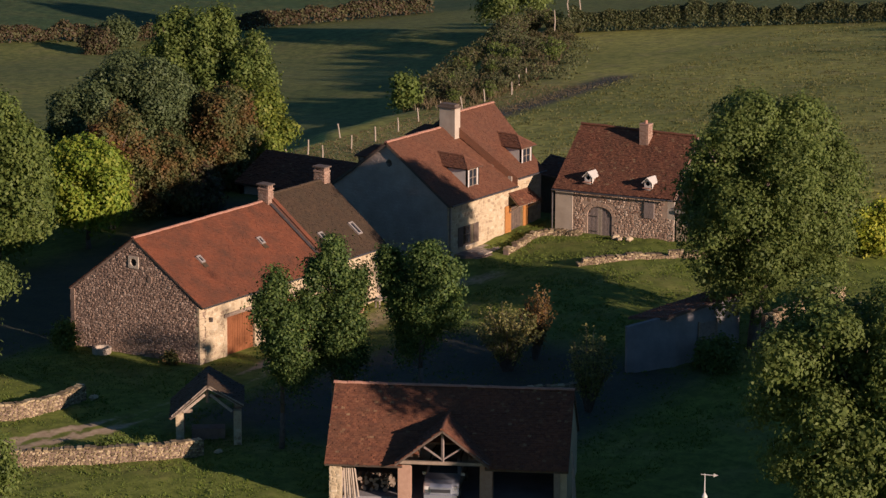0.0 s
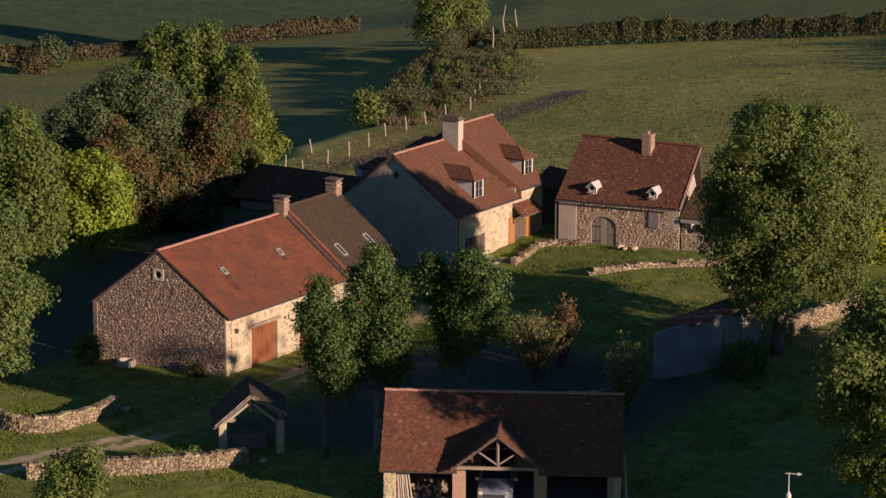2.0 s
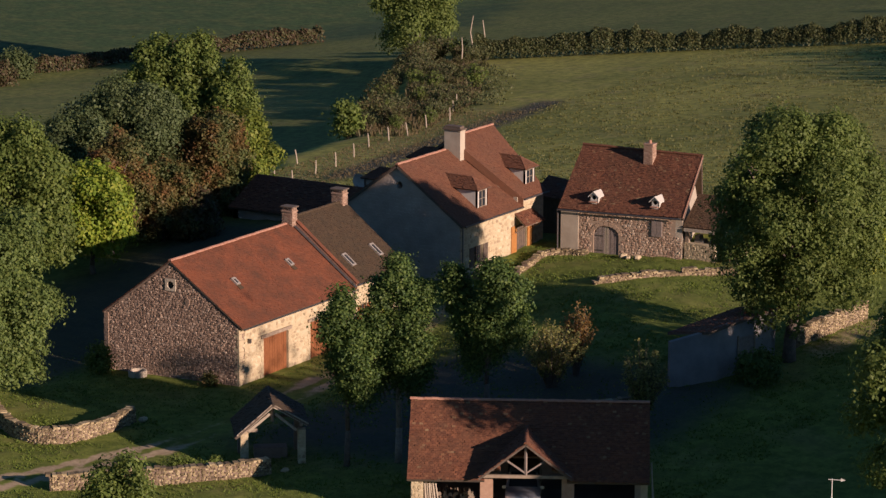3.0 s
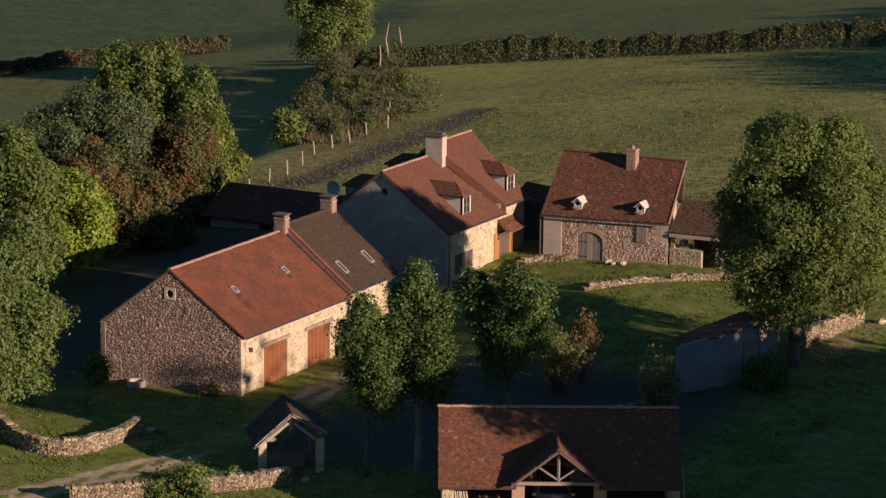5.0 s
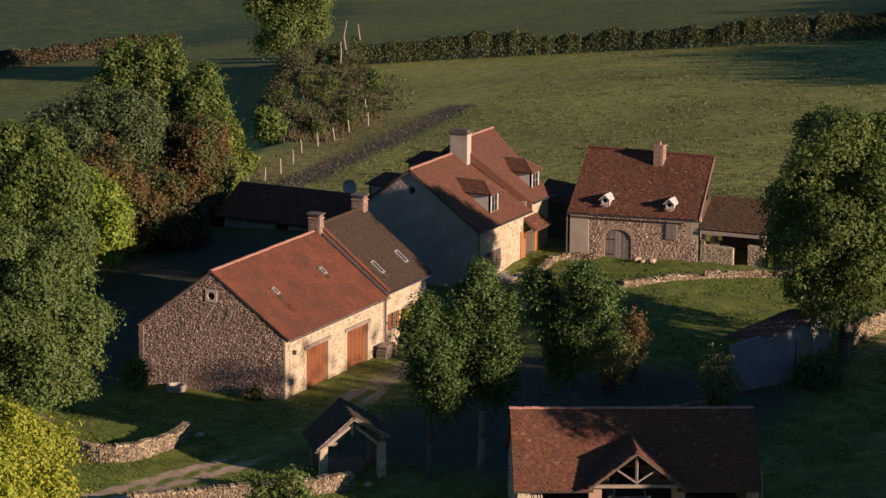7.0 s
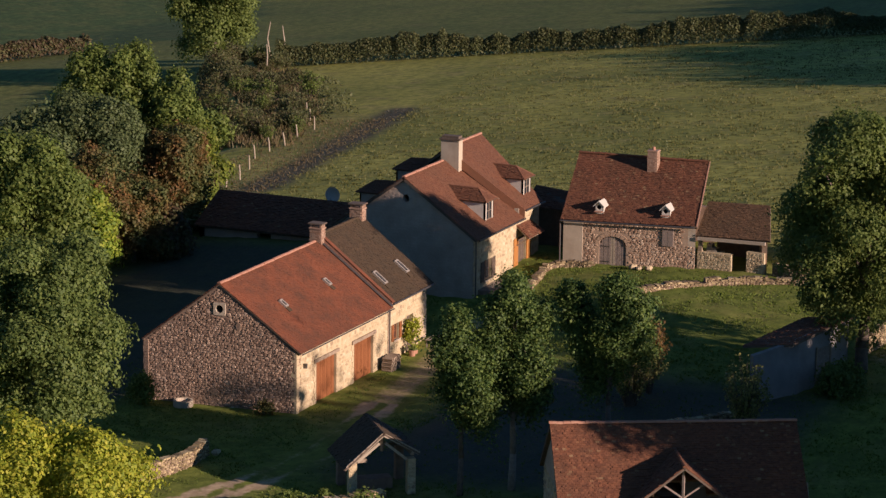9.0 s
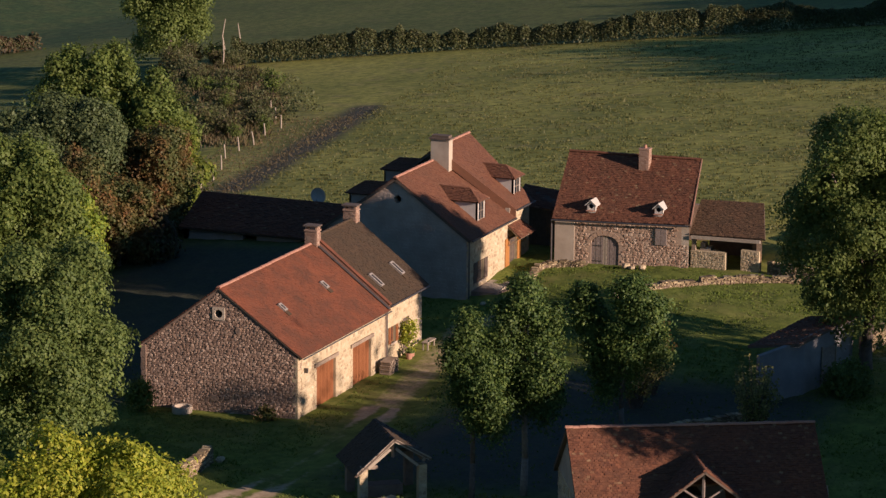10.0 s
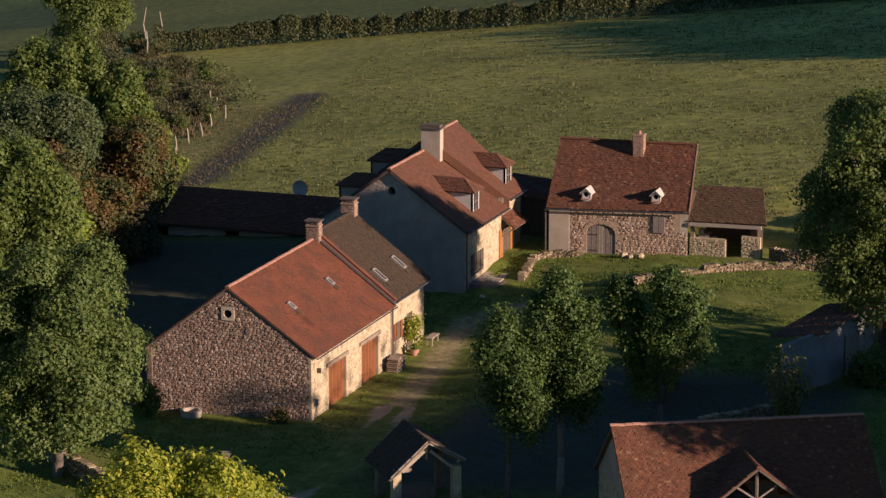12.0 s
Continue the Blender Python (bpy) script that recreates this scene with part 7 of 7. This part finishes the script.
gx_, gy_ = scatter(13000, 60, 130, 30, 56, 115, lambda x, y: near_line(x, y, [(64, 35.5), (90, 41.6), (117, 48), (126, 50.5)]) < 1.6)
tufts("dark_weeds", gx_, gy_, 0.1, 0.03, WEED_SHADE, "dark dead weeds in a strip along the meadow, shade in their colour", 116)
gx_, gy_ = scatter(9000, 96, 172, 46, 94, 111, lambda x, y: near_line(x, y, [(96, 52), (126, 63), (142, 72), (172, 90)]) < 4.0)
tufts("dry_stalks", gx_, gy_, 0.6, 0.07, WEED, "dry brown stalks in the overgrown fence strip", 112)


# loose stones and small things about the houses
def loose_stones():
    rng = np.random.RandomState(35)
    spots = ((33.7, -7.4, 0.3), (33.5, -7.9, 0.22), (33.8, -4.1, 0.2), (33.6, -8.5, 0.26), (24.9, -1.1, 0.2), (-9.3, 0.4, 0.25), (-14.2, -12.6, 0.22), (27.0, -29.2, 0.3))
    for x, y, r in spots:
        s = Shape()
        rows, n = 4, 8
        for i in range(rows + 1):
            f = math.pi * i / rows
            for j in range(n):
                g = 2 * math.pi * j / n
                q = r * rng.uniform(0.85, 1.15)
                s.v.append((x + q * 1.3 * math.sin(f) * math.cos(g), y + q * math.sin(f) * math.sin(g), gz(x, y) + r * 0.35 + q * 0.65 * math.cos(f)))
        for i in range(rows):
            for j in range(n):
                k = (j + 1) % n
                s.f.append((i * n + j, (i + 1) * n + j, (i + 1) * n + k, i * n + k))
        single("loose_stone", s, STONE_CREAM, "pale rough stone lying on the grass", "stone", "loose stones")


def flower_pot(x, y, r, label, mat, seed):
    z = gz(x, y)
    th = thing("flower_pot", (x, y, z), label, "flower pot", "flower pots")
    pot = part("pot", Shape().tube((x, y, z - 0.02), (x, y, z + r * 1.5), r * 0.75, r, 12), RIDGE_CLAY, th)
    part("rim", Shape().tube((x, y, z + r * 1.5), (x, y, z + r * 1.7), r * 1.1, r * 1.1, 12), RIDGE_CLAY, pot)
    rng = np.random.RandomState(seed)
    d = rng.normal(size=(220, 3))
    d /= np.linalg.norm(d, axis=1)[:, None]
    d[:, 2] = np.abs(d[:, 2])
    p = np.array([x, y, z + r * 1.75]) + d * r * rng.uniform(0.5, 1.5, (220, 1))
    part("plant", leaf_mesh("plant", p, d, 0.09, rng, mat), mat, th, kind="stuff")


loose_stones()
flower_pot(14.6, -0.45, 0.22, "clay pot with a small green plant by the cottage", LEAF_GREEN, 36)
flower_pot(15.15, -0.4, 0.18, "clay pot with yellowing flowers by the cottage", LEAF_YELLOW, 37)
